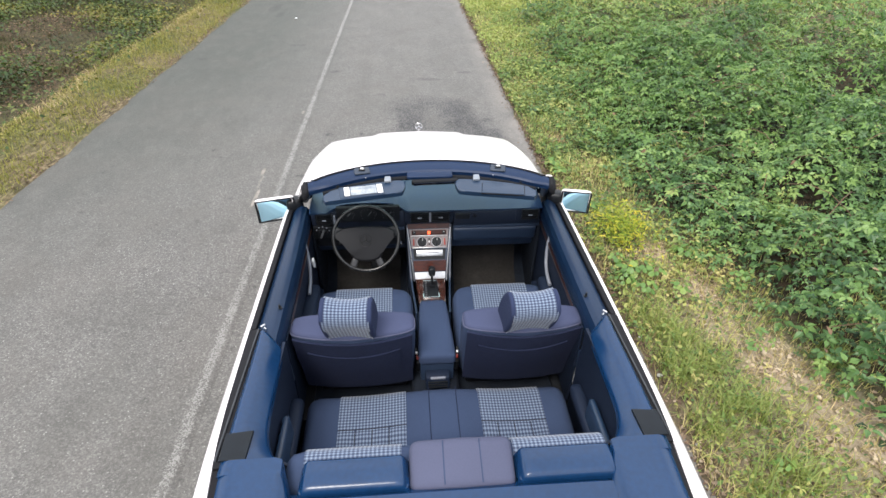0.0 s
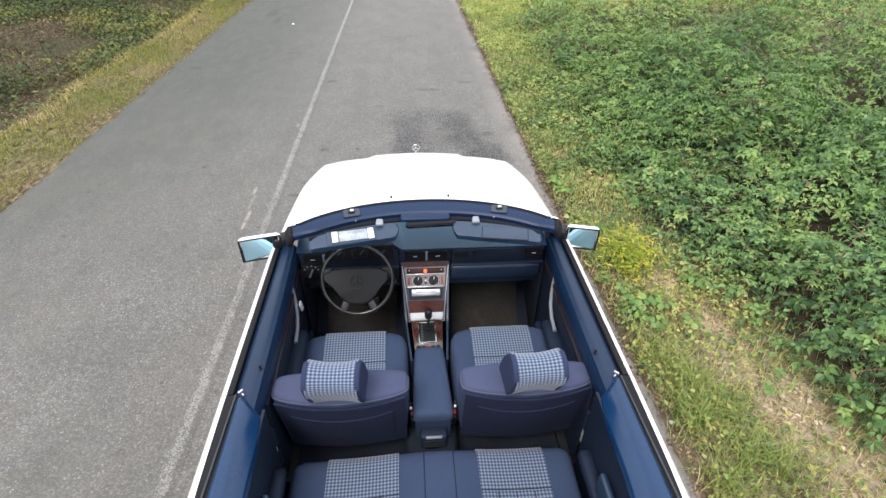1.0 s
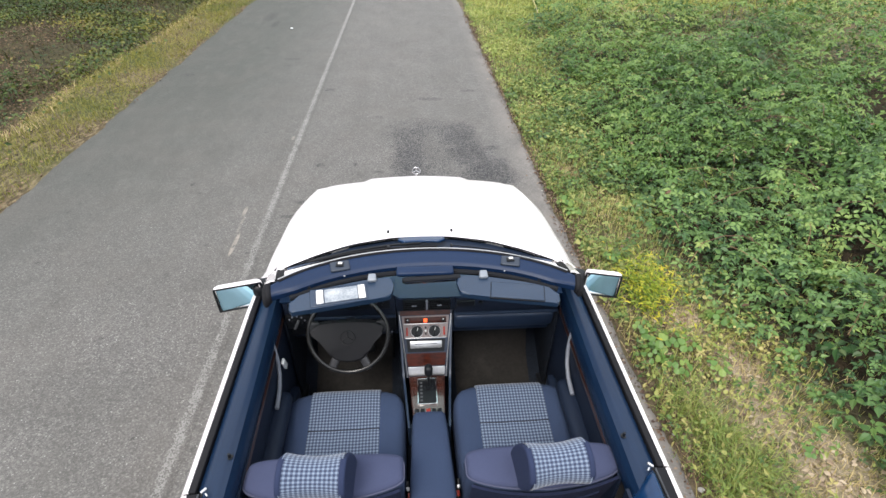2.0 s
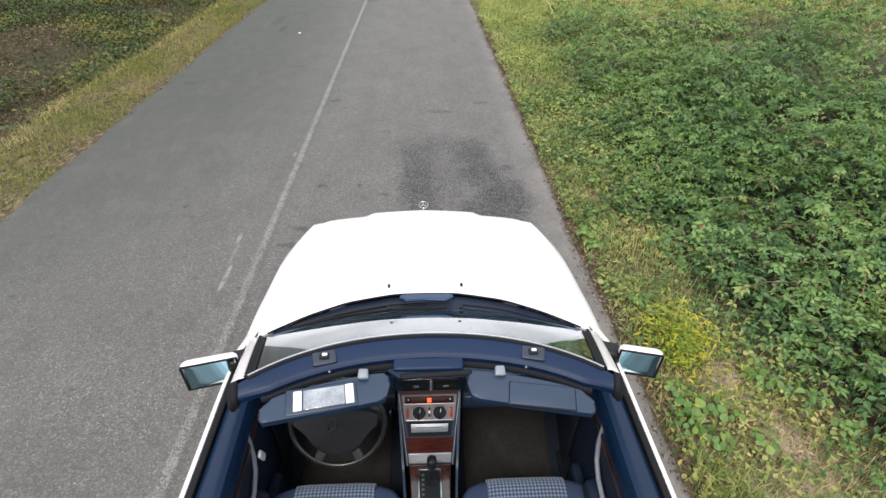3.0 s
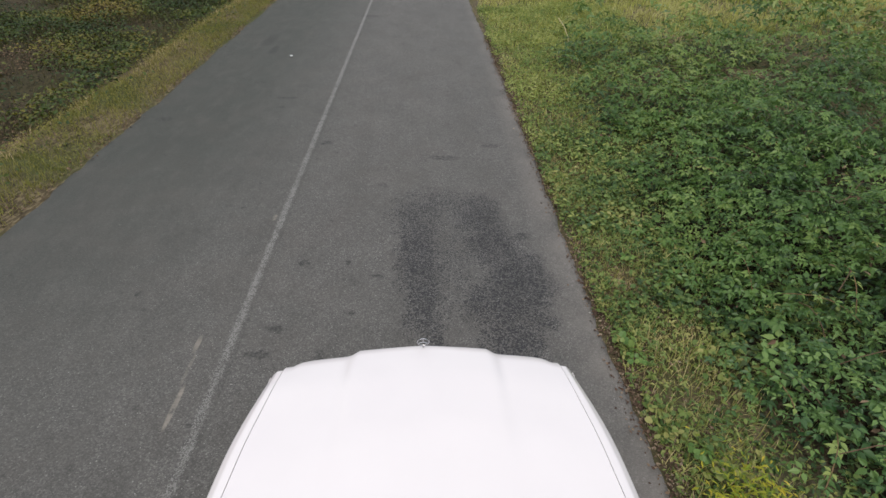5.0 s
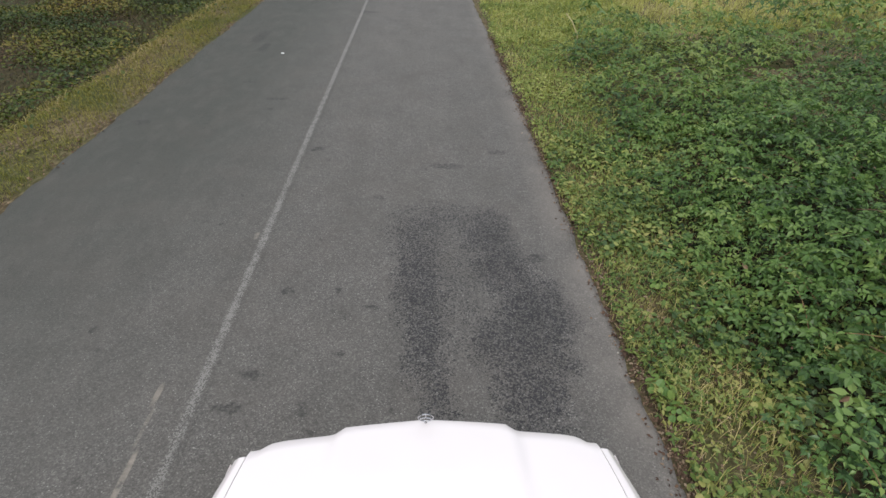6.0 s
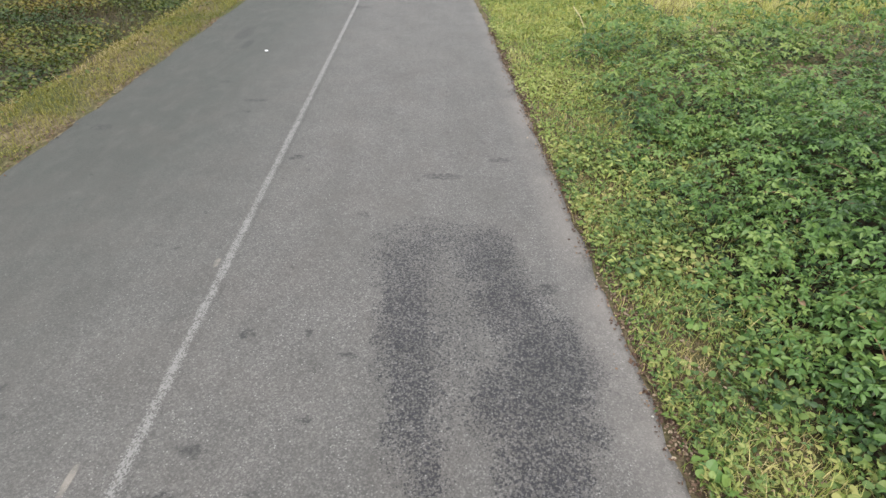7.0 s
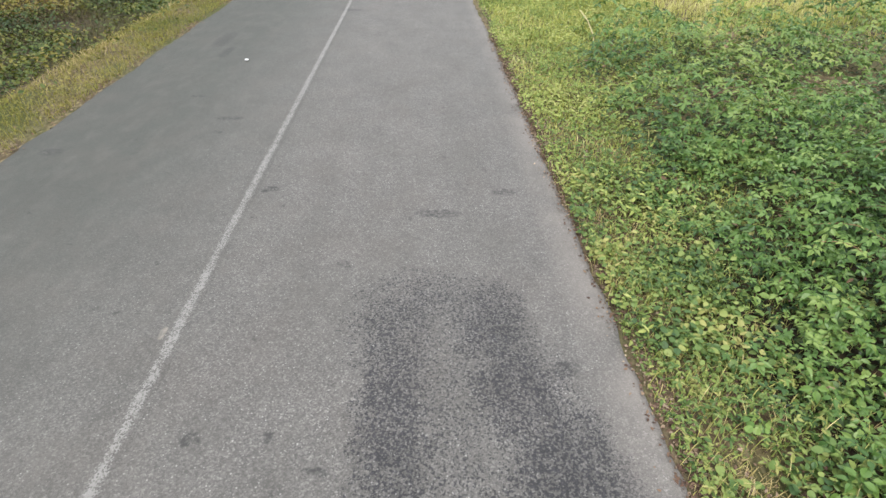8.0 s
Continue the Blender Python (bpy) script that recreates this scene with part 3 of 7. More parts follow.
    l.new(col, b.inputs["Base Color"])
    b.inputs["Roughness"].default_value = 0.85
    bp = n.new("ShaderNodeBump")
    bp.inputs["Strength"].default_value, bp.inputs["Distance"].default_value = 0.7, 0.004
    l.new(vor.outputs["Distance"], bp.inputs["Height"])
    l.new(bp.outputs[0], b.inputs["Normal"])
    return m


def soil():
    m = bpy.data.materials.new("soil, straw and leaf litter")
    m.use_nodes = True
    n, l = m.node_tree.nodes, m.node_tree.links
    b = n["Principled BSDF"]
    b.inputs["Roughness"].default_value, b.inputs["Specular IOR Level"].default_value = 0.95, 0.15
    tc, sep = n.new("ShaderNodeTexCoord"), n.new("ShaderNodeSeparateXYZ")
    l.new(tc.outputs["Object"], sep.inputs[0])
    col = node_mix(n, l, node_mask(n, l, tc, 2.0, 0.3, 0.7), (0.042, 0.032, 0.021), (0.105, 0.082, 0.046))
    col = node_mix(n, l, node_mask(n, l, tc, 30, 0.45, 0.65, 4, (1, 0.4, 1)), col, (0.20, 0.16, 0.095))
    col = node_mix(n, l, node_math(n, l, "MULTIPLY", node_mask(n, l, tc, 0.9, 0.42, 0.62, 4), 0.75), col, (0.060, 0.075, 0.022))
    dry = None
    for cx, cy, rx, ry in ((2.08, 2.25, 0.15, 0.32), (2.26, 1.62, 0.20, 0.26), (2.45, 1.15, 0.25, 0.24), (1.95, 2.75, 0.14, 0.18)):
        k = blob(n, l, sep, cx, cy, rx, ry)
        dry = k if dry is None else node_math(n, l, "MAXIMUM", dry, k)
    col = node_mix(n, l, node_math(n, l, "MULTIPLY", node_math(n, l, "MULTIPLY", dry, node_mask(n, l, tc, 16, 0.30, 0.62, 7, rough=0.75)), 0.8), col, (0.36, 0.275, 0.20))
    straw = node_math(n, l, "MULTIPLY", node_math(n, l, "MULTIPLY", node_math(n, l, "SUBTRACT", sep.outputs[0], 1.45), 8.0, True), node_math(n, l, "MULTIPLY", node_math(n, l, "SUBTRACT", 3.1, sep.outputs[0]), 2.0, True))
    straw = node_math(n, l, "MULTIPLY", straw, node_math(n, l, "MULTIPLY", node_math(n, l, "SUBTRACT", 4.2, sep.outputs[1]), 0.8, True))
    col = node_mix(n, l, node_math(n, l, "MULTIPLY", node_math(n, l, "MULTIPLY", straw, node_mask(n, l, tc, 16, 0.40, 0.66, 7, rough=0.75)), 0.85), col, (0.275, 0.235, 0.170))
    # deep shade below the brambles, put into the soil colour
    thicket_shade = node_math(n, l, "MULTIPLY", node_math(n, l, "SUBTRACT", node_math(n, l, "ADD", sep.outputs[0], node_math(n, l, "MULTIPLY", sep.outputs[1], 0.18)), 2.75), 2.5, True)
    col = node_mix(n, l, node_math(n, l, "MULTIPLY", thicket_shade, node_math(n, l, "MULTIPLY", node_math(n, l, "SUBTRACT", 9.5, sep.outputs[1]), 0.3, True)), col, node_mix(n, l, node_mask(n, l, tc, 11, 0.4, 0.65), (0.018, 0.015, 0.010), (0.050, 0.036, 0.022)))
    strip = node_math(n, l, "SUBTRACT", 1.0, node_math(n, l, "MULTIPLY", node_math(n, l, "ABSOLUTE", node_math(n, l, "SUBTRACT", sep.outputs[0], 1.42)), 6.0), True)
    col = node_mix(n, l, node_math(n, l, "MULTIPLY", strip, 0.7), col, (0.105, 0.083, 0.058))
    # the soil turns darker left of x = -5.2
    ditch_dark = node_math(n, l, "MULTIPLY", node_math(n, l, "SUBTRACT", -5.2, sep.outputs[0]), 2.0, True)
    col = node_mix(n, l, node_math(n, l, "MULTIPLY", ditch_dark, 0.8), col, node_mix(n, l, node_mask(n, l, tc, 7, 0.4, 0.65), (0.027, 0.024, 0.013), (0.062, 0.048, 0.027)))
    l.new(col, b.inputs["Base Color"])
    bp = n.new("ShaderNodeBump")
    t = n.new("ShaderNodeTexNoise")
    t.inputs["Scale"].default_value, t.inputs["Detail"].default_value = 45, 6
    l.new(tc.outputs["Object"], t.inputs["Vector"])
    bp.inputs["Strength"].default_value, bp.inputs["Distance"].default_value = 0.8, 0.02
    l.new(t.outputs["Fac"], bp.inputs["Height"])
    l.new(bp.outputs[0], b.inputs["Normal"])
    return m


near = lambda a, b, d: np.arange(a, b + d / 2, d)  # noqa: E731
xs = np.concatenate([[-600, -350, -200, -120, -70, -45, -30, -22], near(-17, -3.5, 0.18), near(-3.3, 1.0, 0.8), near(1.12, 16, 0.12), [18, 22, 30, 45, 70, 120, 200, 350, 600]])
ys = np.concatenate([[-600, -350, -200, -120, -70, -40, -22, -12, -8], near(-5, 24, 0.16), [27, 31, 37, 46, 60, 80, 110, 160, 240, 380, 600]])
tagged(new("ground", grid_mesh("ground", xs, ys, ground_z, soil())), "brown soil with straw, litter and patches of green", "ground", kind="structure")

# the road: a thin slab with a frayed edge
rows = np.concatenate([[-500, -300, -150, -80, -40, -20, -10, -6], near(-4, 22, 0.06), [26, 32, 40, 60, 100, 180, 320, 500]])
cols = np.concatenate([[0, 0.0015], np.linspace(0.01, 0.99, 28), [0.9985, 1]])
u, yy = np.meshgrid(cols, rows, indexing="ij")
fray = 0.035 * (value_noise(yy * 0, yy, 0.35, 1) - 0.5) + 0.030 * (value_noise(yy * 0, yy, 0.09, 2) - 0.5) + 0.05 * (value_noise(yy * 0, yy, 1.7, 9) - 0.5)
fray2 = 0.045 * (value_noise(yy * 0, yy, 0.4, 11) - 0.5) + 0.03 * (value_noise(yy * 0, yy, 0.1, 12) - 0.5)
xx = (road_left(yy) - fray2) * (1 - u) + (road_right(yy) + fray) * u
zz = 0.004 * np.sin(u * math.pi) - 0.03 * ((u < 0.001) | (u > 0.999))
i = (np.arange(len(cols) - 1)[:, None] * len(rows) + np.arange(len(rows) - 1)).ravel()
k = len(rows)
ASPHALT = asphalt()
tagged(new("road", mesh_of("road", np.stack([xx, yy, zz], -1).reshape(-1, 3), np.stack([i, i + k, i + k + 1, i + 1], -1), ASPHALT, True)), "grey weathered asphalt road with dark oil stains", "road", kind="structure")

# the worn centre line
paint = asphalt(True)
u, yy = np.meshgrid(np.array([-1, -0.86, 0, 0.86, 1]), rows, indexing="ij")
wide = 0.075
i = (np.arange(4)[:, None] * k + np.arange(k - 1)).ravel()
base_u = (line_x(yy) + u * wide - road_left(yy)) / (road_right(yy) - road_left(yy))
tagged(new("road_line", mesh_of("road_line", np.stack([line_x(yy) + u * wide, yy, 0.004 * np.sin(np.clip(base_u, 0, 1) * math.pi) + 0.002 - 0.008 * (np.abs(u) > 0.9)], -1).reshape(-1, 3), np.stack([i, i + k, i + k + 1, i + 1], -1), paint, True)), "faded white centre line worn through to asphalt", "road line", kind="structure")

rng = np.random.default_rng(7)


def frames(normal, heading):
    """Right, ahead and up for leaves with the given normals, headed along the given angles."""
    ahead = np.stack([np.cos(heading), np.sin(heading), 0 * heading], -1)
    ahead -= normal * (ahead * normal).sum(-1, keepdims=True)
    ahead /= np.linalg.norm(ahead, axis=-1, keepdims=True) + 1e-9
    return np.cross(ahead, normal), ahead, normal


SMALL = np.array([(0, 0, 0), (-0.40, 0.34, 0.09), (-0.25, 0.72, 0.03), (0, 1.0, -0.12), (0.25, 0.72, 0.03), (0.40, 0.34, 0.09), (0, 0.45, -0.02)])
SMALL_F = np.array([(0, 6, 1), (1, 6, 2), (2, 6, 3), (3, 6, 4), (4, 6, 5), (5, 6, 0)])


RIM = [(math.sin(k / 14 * math.tau) * (0.46 - 0.14 * math.cos(k / 14 * math.tau)), 0.5 - 0.5 * math.cos(k / 14 * math.tau)) for k in range(14)]
BROAD = np.array([(x, y, 0.10 * abs(x) - 0.16 * y * y + 0.02 * math.sin(9 * y)) for x, y in RIM] + [(0, 0.35, -0.03), (0, 0.7, -0.09)])
BROAD_F = np.array([(k, (k + 1) % 14, 14 if k < 4 or k > 9 else 15) for k in range(14)] + [(4, 15, 14), (14, 15, 10)])


def leaf_mesh(name, base, normal, heading, size, mat, narrow=1.0, curl=1.0, broad=False):
    r, a, n = frames(normal, heading)
    LEAF, LEAF_F = (BROAD, BROAD_F) if broad else (SMALL, SMALL_F)
    shape = LEAF * (narrow, 1, curl)
    v = base[:, None] + size[:, None, None] * (shape[None, :, :1] * r[:, None] + shape[None, :, 1:2] * a[:, None] + shape[None, :, 2:] * n[:, None])
    f = LEAF_F[None] + (np.arange(len(base)) * len(LEAF))[:, None, None]
    return mesh_of(name, v.reshape(-1, 3), f.reshape(-1, 3), mat)


def compound(spread, sizes, plain=False):
    """A bramble leaf: pointed leaflets, folded along the midrib, that share one foot. plain: fewer corners, for leaves farther off."""
    verts, faces = [(0.0, 0.0, 0.0)], []
    for a, k in zip(spread, sizes):
        if plain:
            leaf = [(-0.24, 0.44, 0.06), (-0.21, 0.72, 0.02), (0, 1.12, -0.15), (0.21, 0.72, 0.02), (0.24, 0.44, 0.06), (0, 0.56, -0.05)]
            c, q, b = math.cos(a), math.sin(a), len(verts)
            verts += [(k * (x * c + y * q), k * (y * c - x * q), k * z - 0.05 * abs(a) * y) for x, y, z in leaf]
            faces += [[0, b + 5, b], [b, b + 5, b + 1], [b + 1, b + 5, b + 2], [b + 2, b + 5, b + 3], [b + 3, b + 5, b + 4], [b + 4, b + 5, 0]]
            continue
        rim = [(-0.03, 0.20, 0.01), (-0.23, 0.40, 0.06), (-0.25, 0.60, 0.05), (-0.13, 0.86, -0.02)]
        leaf = rim + [(0, 1.14, -0.16)] + [(-x, y, z) for x, y, z in rim[::-1]] + [(0, 0.45, -0.03), (0, 0.74, -0.07)]
        c, q, b = math.cos(a), math.sin(a), len(verts)
        verts += [(k * (x * c + y * q), k * (y * c - x * q), k * z - 0.05 * abs(a) * y) for x, y, z in leaf]
        for f in ((None, 9, 0), (0, 9, 1), (1, 9, 2), (2, 9, 10), (2, 10, 3), (3, 10, 4), (4, 10, 5), (5, 10, 6), (6, 10, 9), (6, 9, 7), (7, 9, 8), (8, 9, None)):
            faces.append([0 if i is None else b + i for i in f])
    return np.array(verts), np.array(faces)


THREE = compound((0.0, 1.38, -1.38), (1.0, 0.86, 0.86))
FIVE = compound((0.0, 0.95, -0.95, 2.0, -2.0), (1.0, 0.88, 0.88, 0.62, 0.62))
THREE_PLAIN = compound((0.0, 1.38, -1.38), (1.0, 0.86, 0.86), True)


def compound_mesh(name, template, base, normal, heading, size, mat):
    r, a, n = frames(normal, heading)
    shape, tris = template
    droop = rng.uniform(0.4, 2.0, len(base))[:, None, None]
    v = base[:, None] + size[:, None, None] * (shape[None, :, :1] * r[:, None] + shape[None, :, 1:2] * a[:, None] + droop * shape[None, :, 2:] * n[:, None])
    f = tris[None] + (np.arange(len(base)) * len(shape))[:, None, None]
    return mesh_of(name, v.reshape(-1, 3), f.reshape(-1, 3), mat)


def tilted(count, spread):
    n = np.stack([rng.normal(0, spread, count), rng.normal(0, spread, count), np.ones(count)], -1)
    return n / np.linalg.norm(n, axis=-1, keepdims=True)


def blades(name, x, y, z, height, width, mat, lean=0.5):
    """Grass: bent, tapering blades."""
    n = len(x)
    head = rng.uniform(0, math.tau, n)
    d = np.stack([np.cos(head), np.sin(head)], -1)
    s = np.stack([-d[:, 1], d[:, 0]], -1)
    bend = rng.uniform(0.1, lean, n) * height
    v = np.zeros((n, 5, 3))
    for j, (up, out, w) in enumerate(((0, 0, -1), (0, 0, 1), (0.6, 0.35, -0.8), (0.6, 0.35, 0.8), (0.92, 1.0, 0))):
        v[:, j, :2] = np.stack([x, y], -1) + d * (out * bend)[:, None] + s * (w * width / 2)[:, None]
        v[:, j, 2] = z + up * height
    f = np.array([(0, 1, 3), (0, 3, 2), (2, 3, 4)])[None] + (np.arange(n) * 5)[:, None, None]
    return mesh_of(name, v.reshape(-1, 3), f.reshape(-1, 3), mat)


def scatter(x0, x1, y0, y1, per_m2, keep):
    n = int((x1 - x0) * (y1 - y0) * per_m2)
    x, y = rng.uniform(x0, x1, n), rng.uniform(y0, y1, n)
    k = rng.random(n) < keep(x, y)
    return x[k], y[k]


GRASS = foliage("verge grass", [(0.127, 0.206, 0.045), (0.224, 0.295, 0.065), (0.351, 0.384, 0.100), (0.497, 0.454, 0.165), (0.613, 0.507, 0.260)], 0.6, 0.3, 0.30, 0.8)
FAR_GRASS = foliage("far verge grass", [(0.217, 0.260, 0.048), (0.334, 0.358, 0.073), (0.415, 0.423, 0.102), (0.496, 0.474, 0.158), (0.559, 0.521, 0.242)], 0.6, 0.32, 0.40, 0.5)
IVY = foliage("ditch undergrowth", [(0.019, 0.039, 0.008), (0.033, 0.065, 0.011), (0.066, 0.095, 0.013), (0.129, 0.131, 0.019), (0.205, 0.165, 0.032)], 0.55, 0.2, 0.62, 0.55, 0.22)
DRY = foliage("dry grass", [(0.24, 0.21, 0.07), (0.37, 0.30, 0.12), (0.48, 0.38, 0.19), (0.56, 0.45, 0.27)], 0.7, 0.25, 0.25, 0.8)
BRAMBLE = foliage("bramble leaves", [(0.037, 0.090, 0.028), (0.075, 0.150, 0.044), (0.129, 0.225, 0.063), (0.189, 0.288, 0.081), (0.279, 0.356, 0.106)], 0.40, 0.28, 0.36, 1.0, 0.36)
BRAMBLE_DEEP = foliage("deeper green bramble leaves", [(0.028, 0.066, 0.018), (0.055, 0.118, 0.029), (0.090, 0.172, 0.041), (0.130, 0.222, 0.053), (0.185, 0.265, 0.068)], 0.42, 0.28, 0.40, 0.9, 0.36)
BRAMBLE_FAR = foliage("sunnier bramble leaves", [(0.041, 0.093, 0.025), (0.076, 0.150, 0.038), (0.124, 0.211, 0.051), (0.185, 0.263, 0.065), (0.258, 0.304, 0.083)], 0.42, 0.28, 0.40, 0.7, 0.30)
HERB = foliage("verge herbs", [(0.046, 0.097, 0.029), (0.109, 0.182, 0.047), (0.210, 0.268, 0.064), (0.344, 0.347, 0.104), (0.433, 0.377, 0.146)], 0.5, 0.3, 0.28, 2.2, 0.42)
HERB_MID = foliage("leafy verge herbs", [(0.038, 0.084, 0.025), (0.084, 0.148, 0.038), (0.143, 0.213, 0.053), (0.223, 0.278, 0.075), (0.345, 0.336, 0.112)], 0.5, 0.3, 0.36, 1.8, 0.42)
YELLOW = foliage("yellow-green shoots", [(0.16, 0.24, 0.030), (0.30, 0.36, 0.040), (0.46, 0.44, 0.05), (0.60, 0.48, 0.06)], 0.5, 0.35, 0.35, 3)
LITTER = foliage("fallen leaves", [(0.060, 0.038, 0.024), (0.110, 0.066, 0.040), (0.17, 0.110, 0.066), (0.26, 0.19, 0.12)], 0.8, 0.1, 0.25, 1.2, 0.36)
LITTER_EDGE = foliage("mixed edge litter", [(0.042, 0.024, 0.018), (0.090, 0.052, 0.036), (0.17, 0.112, 0.074), (0.35, 0.28, 0.20)], 0.8, 0.1, 0.25, 1.5)
LITTER_DARK = foliage("old fallen leaves", [(0.014, 0.010, 0.007), (0.026, 0.017, 0.011), (0.041, 0.028, 0.017), (0.064, 0.048, 0.028)], 0.8, 0.1, 0.30, 0.8, 0.34)
LITTER_PALE = foliage("bleached fallen leaves", [(0.16, 0.11, 0.075), (0.28, 0.21, 0.145), (0.40, 0.32, 0.23), (0.52, 0.44, 0.33)], 0.8, 0.1, 0.2, 2.0)
STEM = material("bramble canes", (0.10, 0.055, 0.030), 0.7, vary=0.4, scale=30)
WOODS = foliage("far woods", [(0.012, 0.028, 0.010), (0.022, 0.045, 0.014), (0.038, 0.065, 0.020), (0.06, 0.085, 0.03)], 0.7, 0.15, 0.3, 0.08)


def thicket(x, y):
    """How much bramble grows at a place, 0 to 1."""
    r = x - road_right(y)
    edge = np.interp(y, [-2, 1.2, 2.2, 3.3, 3.9, 4.6, 6, 8, 12, 17, 24], [1.15, 1.05, 1.0, 0.75, 0.62, 0.90, 0.72, 0.75, 1.15, 2.6, 4.5])
    wob = 0.5 * (value_noise(x, y, 1.1, 31) - 0.5)
    holes = 0
    for hx, hy, rx, ry in ((5.4, 8.6, 0.7, 0.30), (5.7, 10.2, 0.6, 0.25), (2.15, 8.3, 0.22, 0.20), (2.9, 4.6, 0.30, 0.22), (3.4, 3.2, 0.25, 0.3), (6.4, 6.8, 0.5, 0.35), (2.75, 6.1, 0.3, 0.15)):
        holes = holes + np.exp(-(((x - hx) / rx) ** 2 + ((y - hy) / ry) ** 2))
    gaps = np.clip(holes, 0, 0.85) + step(0.70, 0.86, value_noise(x, y, 1.6, 33)) * 0.75 + step(0.66, 0.84, value_noise(x, y, 0.62, 34)) * 0.65
    return step(-0.12, 0.35, r - edge + wob) * np.clip(1 - gaps, 0, 1) * (1 - 0.75 * step(8, 13, y - 0.25 * r) * step(0.30, 0.55, value_noise(x, y, 2.3, 36)))


def canopy(x, y):
    r = x - road_right(y)
    return (0.11 + 0.32 * step(0.5, 1.9, r) + 0.18 * step(2, 6, r)) * (0.10 + 1.60 * value_noise(x, y, 1.0, 41)) + 0.46 * step(0.2, 1.5, r) * (value_noise(x, y, 0.46, 42) - 0.5) + 0.55 * np.exp(-(((x - 6.9) / 1.1) ** 2) - ((y - 9.4) / 1.3) ** 2) + 0.40 * np.exp(-(((x - 4.6) / 0.8) ** 2) - ((y - 6.2) / 0.9) ** 2)


def bramble_bed(x0, x1, y0, y1, per_m2, size, leaves, mat, plain=True):
    """Arching shoots, each with leaves to both sides that grow smaller to the tip; the leaves follow the lie of the mound."""
    xs_, ys_ = scatter(x0, x1, y0, y1, per_m2, thicket)
    n = len(xs_)
    lead = rng.uniform(0, math.tau, n)
    run = rng.uniform(0.35, 0.85, n) * (1 + 0.3 * (size > 0.08))
    low = rng.random(n) ** 0.8
    along = (np.arange(leaves) + 0.5) / leaves
    q = np.clip(along[None] + rng.normal(0, 0.04, (n, leaves)), 0, 1)
    side = np.where((np.arange(leaves) % 2)[None] > 0, 1.0, -1.0) * np.ones((n, 1))
    out = size * rng.uniform(0.2, 0.9, (n, leaves))
    head = lead[:, None] + side * rng.uniform(0.5, 1.3, (n, leaves))
    px = xs_[:, None] + np.cos(lead)[:, None] * run[:, None] * (q - 0.4) + np.cos(head) * out
    py = ys_[:, None] + np.sin(lead)[:, None] * run[:, None] * (q - 0.4) + np.sin(head) * out
    top = np.maximum(canopy(px, py), 0.04)
    rise = 0.16 * run[:, None] * np.sin(q * 2.7)
    pz = ground_z(px, py) + top * (0.18 + 0.82 * low[:, None]) + rise - 0.03 + rng.normal(0, 0.015, px.shape)
    gx = (canopy(px + 0.08, py) - canopy(px - 0.08, py)) / 0.16
    gy = (canopy(px, py + 0.08) - canopy(px, py - 0.08)) / 0.16
    normal = np.stack([-0.55 * gx + 0.30 * np.cos(head), -0.55 * gy + 0.30 * np.sin(head), np.ones_like(gx)], -1) + rng.normal(0, 0.26, (n, leaves, 3))
    normal /= np.linalg.norm(normal, axis=-1, keepdims=True)
    big = size * rng.uniform(0.75, 1.45, (n, 1)) * (1.15 - 0.60 * q) * rng.uniform(0.8, 1.2, q.shape)
    at = np.stack([px, py, np.maximum(pz, ground_z(px, py) + 0.015)], -1).reshape(-1, 3)
    keep = (px - road_right(py) > 0.06).ravel()
    five = (rng.random(at.shape[0]) < 0.30) & keep & (not plain)
    three = keep & ~five
    for pick, template in ((three, THREE_PLAIN),) if plain else ((three, THREE), (five, FIVE)):
        tagged(new("bramble_thicket", compound_mesh("bramble_thicket", template, at[pick], normal.reshape(-1, 3)[pick], head.ravel()[pick], big.ravel()[pick], mat)), "dense green bramble leaves creeping over the bank", "brambles", kind="stuff")


for a in ((1.5, 7.0, -5.0, -1.0, 24, 0.075, 6, BRAMBLE), (6.8, 12.0, -4.0, 1.0, 10, 0.11, 5, BRAMBLE), (1.5, 4.8, -1.0, 4.2, 84, 0.056, 8, BRAMBLE, False), (4.8, 6.8, -1.0, 4.2, 76, 0.058, 8, BRAMBLE), (1.5, 4.8, 4.2, 8.5, 84, 0.058, 8, BRAMBLE_DEEP, False),
          (4.8, 7.0, 4.2, 8.5, 72, 0.060, 8, BRAMBLE_DEEP), (1.5, 7.0, 8.5, 12.0, 58, 0.064, 6, BRAMBLE_FAR), (6.8, 12.5, 1.0, 12.0, 18, 0.095, 5, BRAMBLE_FAR), (1.8, 15.0, 12.0, 21.0, 10, 0.12, 4, BRAMBLE_FAR)):
    bramble_bed(*a)
# lower leaves with shade put into their colour, and dead ones on the ground
SHADED = foliage("shade-toned bramble leaves", [(0.014, 0.034, 0.013), (0.026, 0.058, 0.020), (0.044, 0.086, 0.027), (0.085, 0.110, 0.036)], 0.5, 0.2, 0.3, 1.4, 0.4)
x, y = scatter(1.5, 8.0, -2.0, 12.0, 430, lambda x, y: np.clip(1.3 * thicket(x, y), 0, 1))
tagged(new("bramble_thicket", leaf_mesh("bramble_thicket", np.stack([x, y, ground_z(x, y) + np.maximum(canopy(x, y), 0.05) * rng.uniform(0.05, 0.5, len(x))], -1), tilted(len(x), 0.5), rng.uniform(0, math.tau, len(x)), rng.uniform(0.035, 0.07, len(x)), SHADED, 0.8)), "low bramble leaves in the thicket, shade put into their colour", "brambles", kind="stuff")

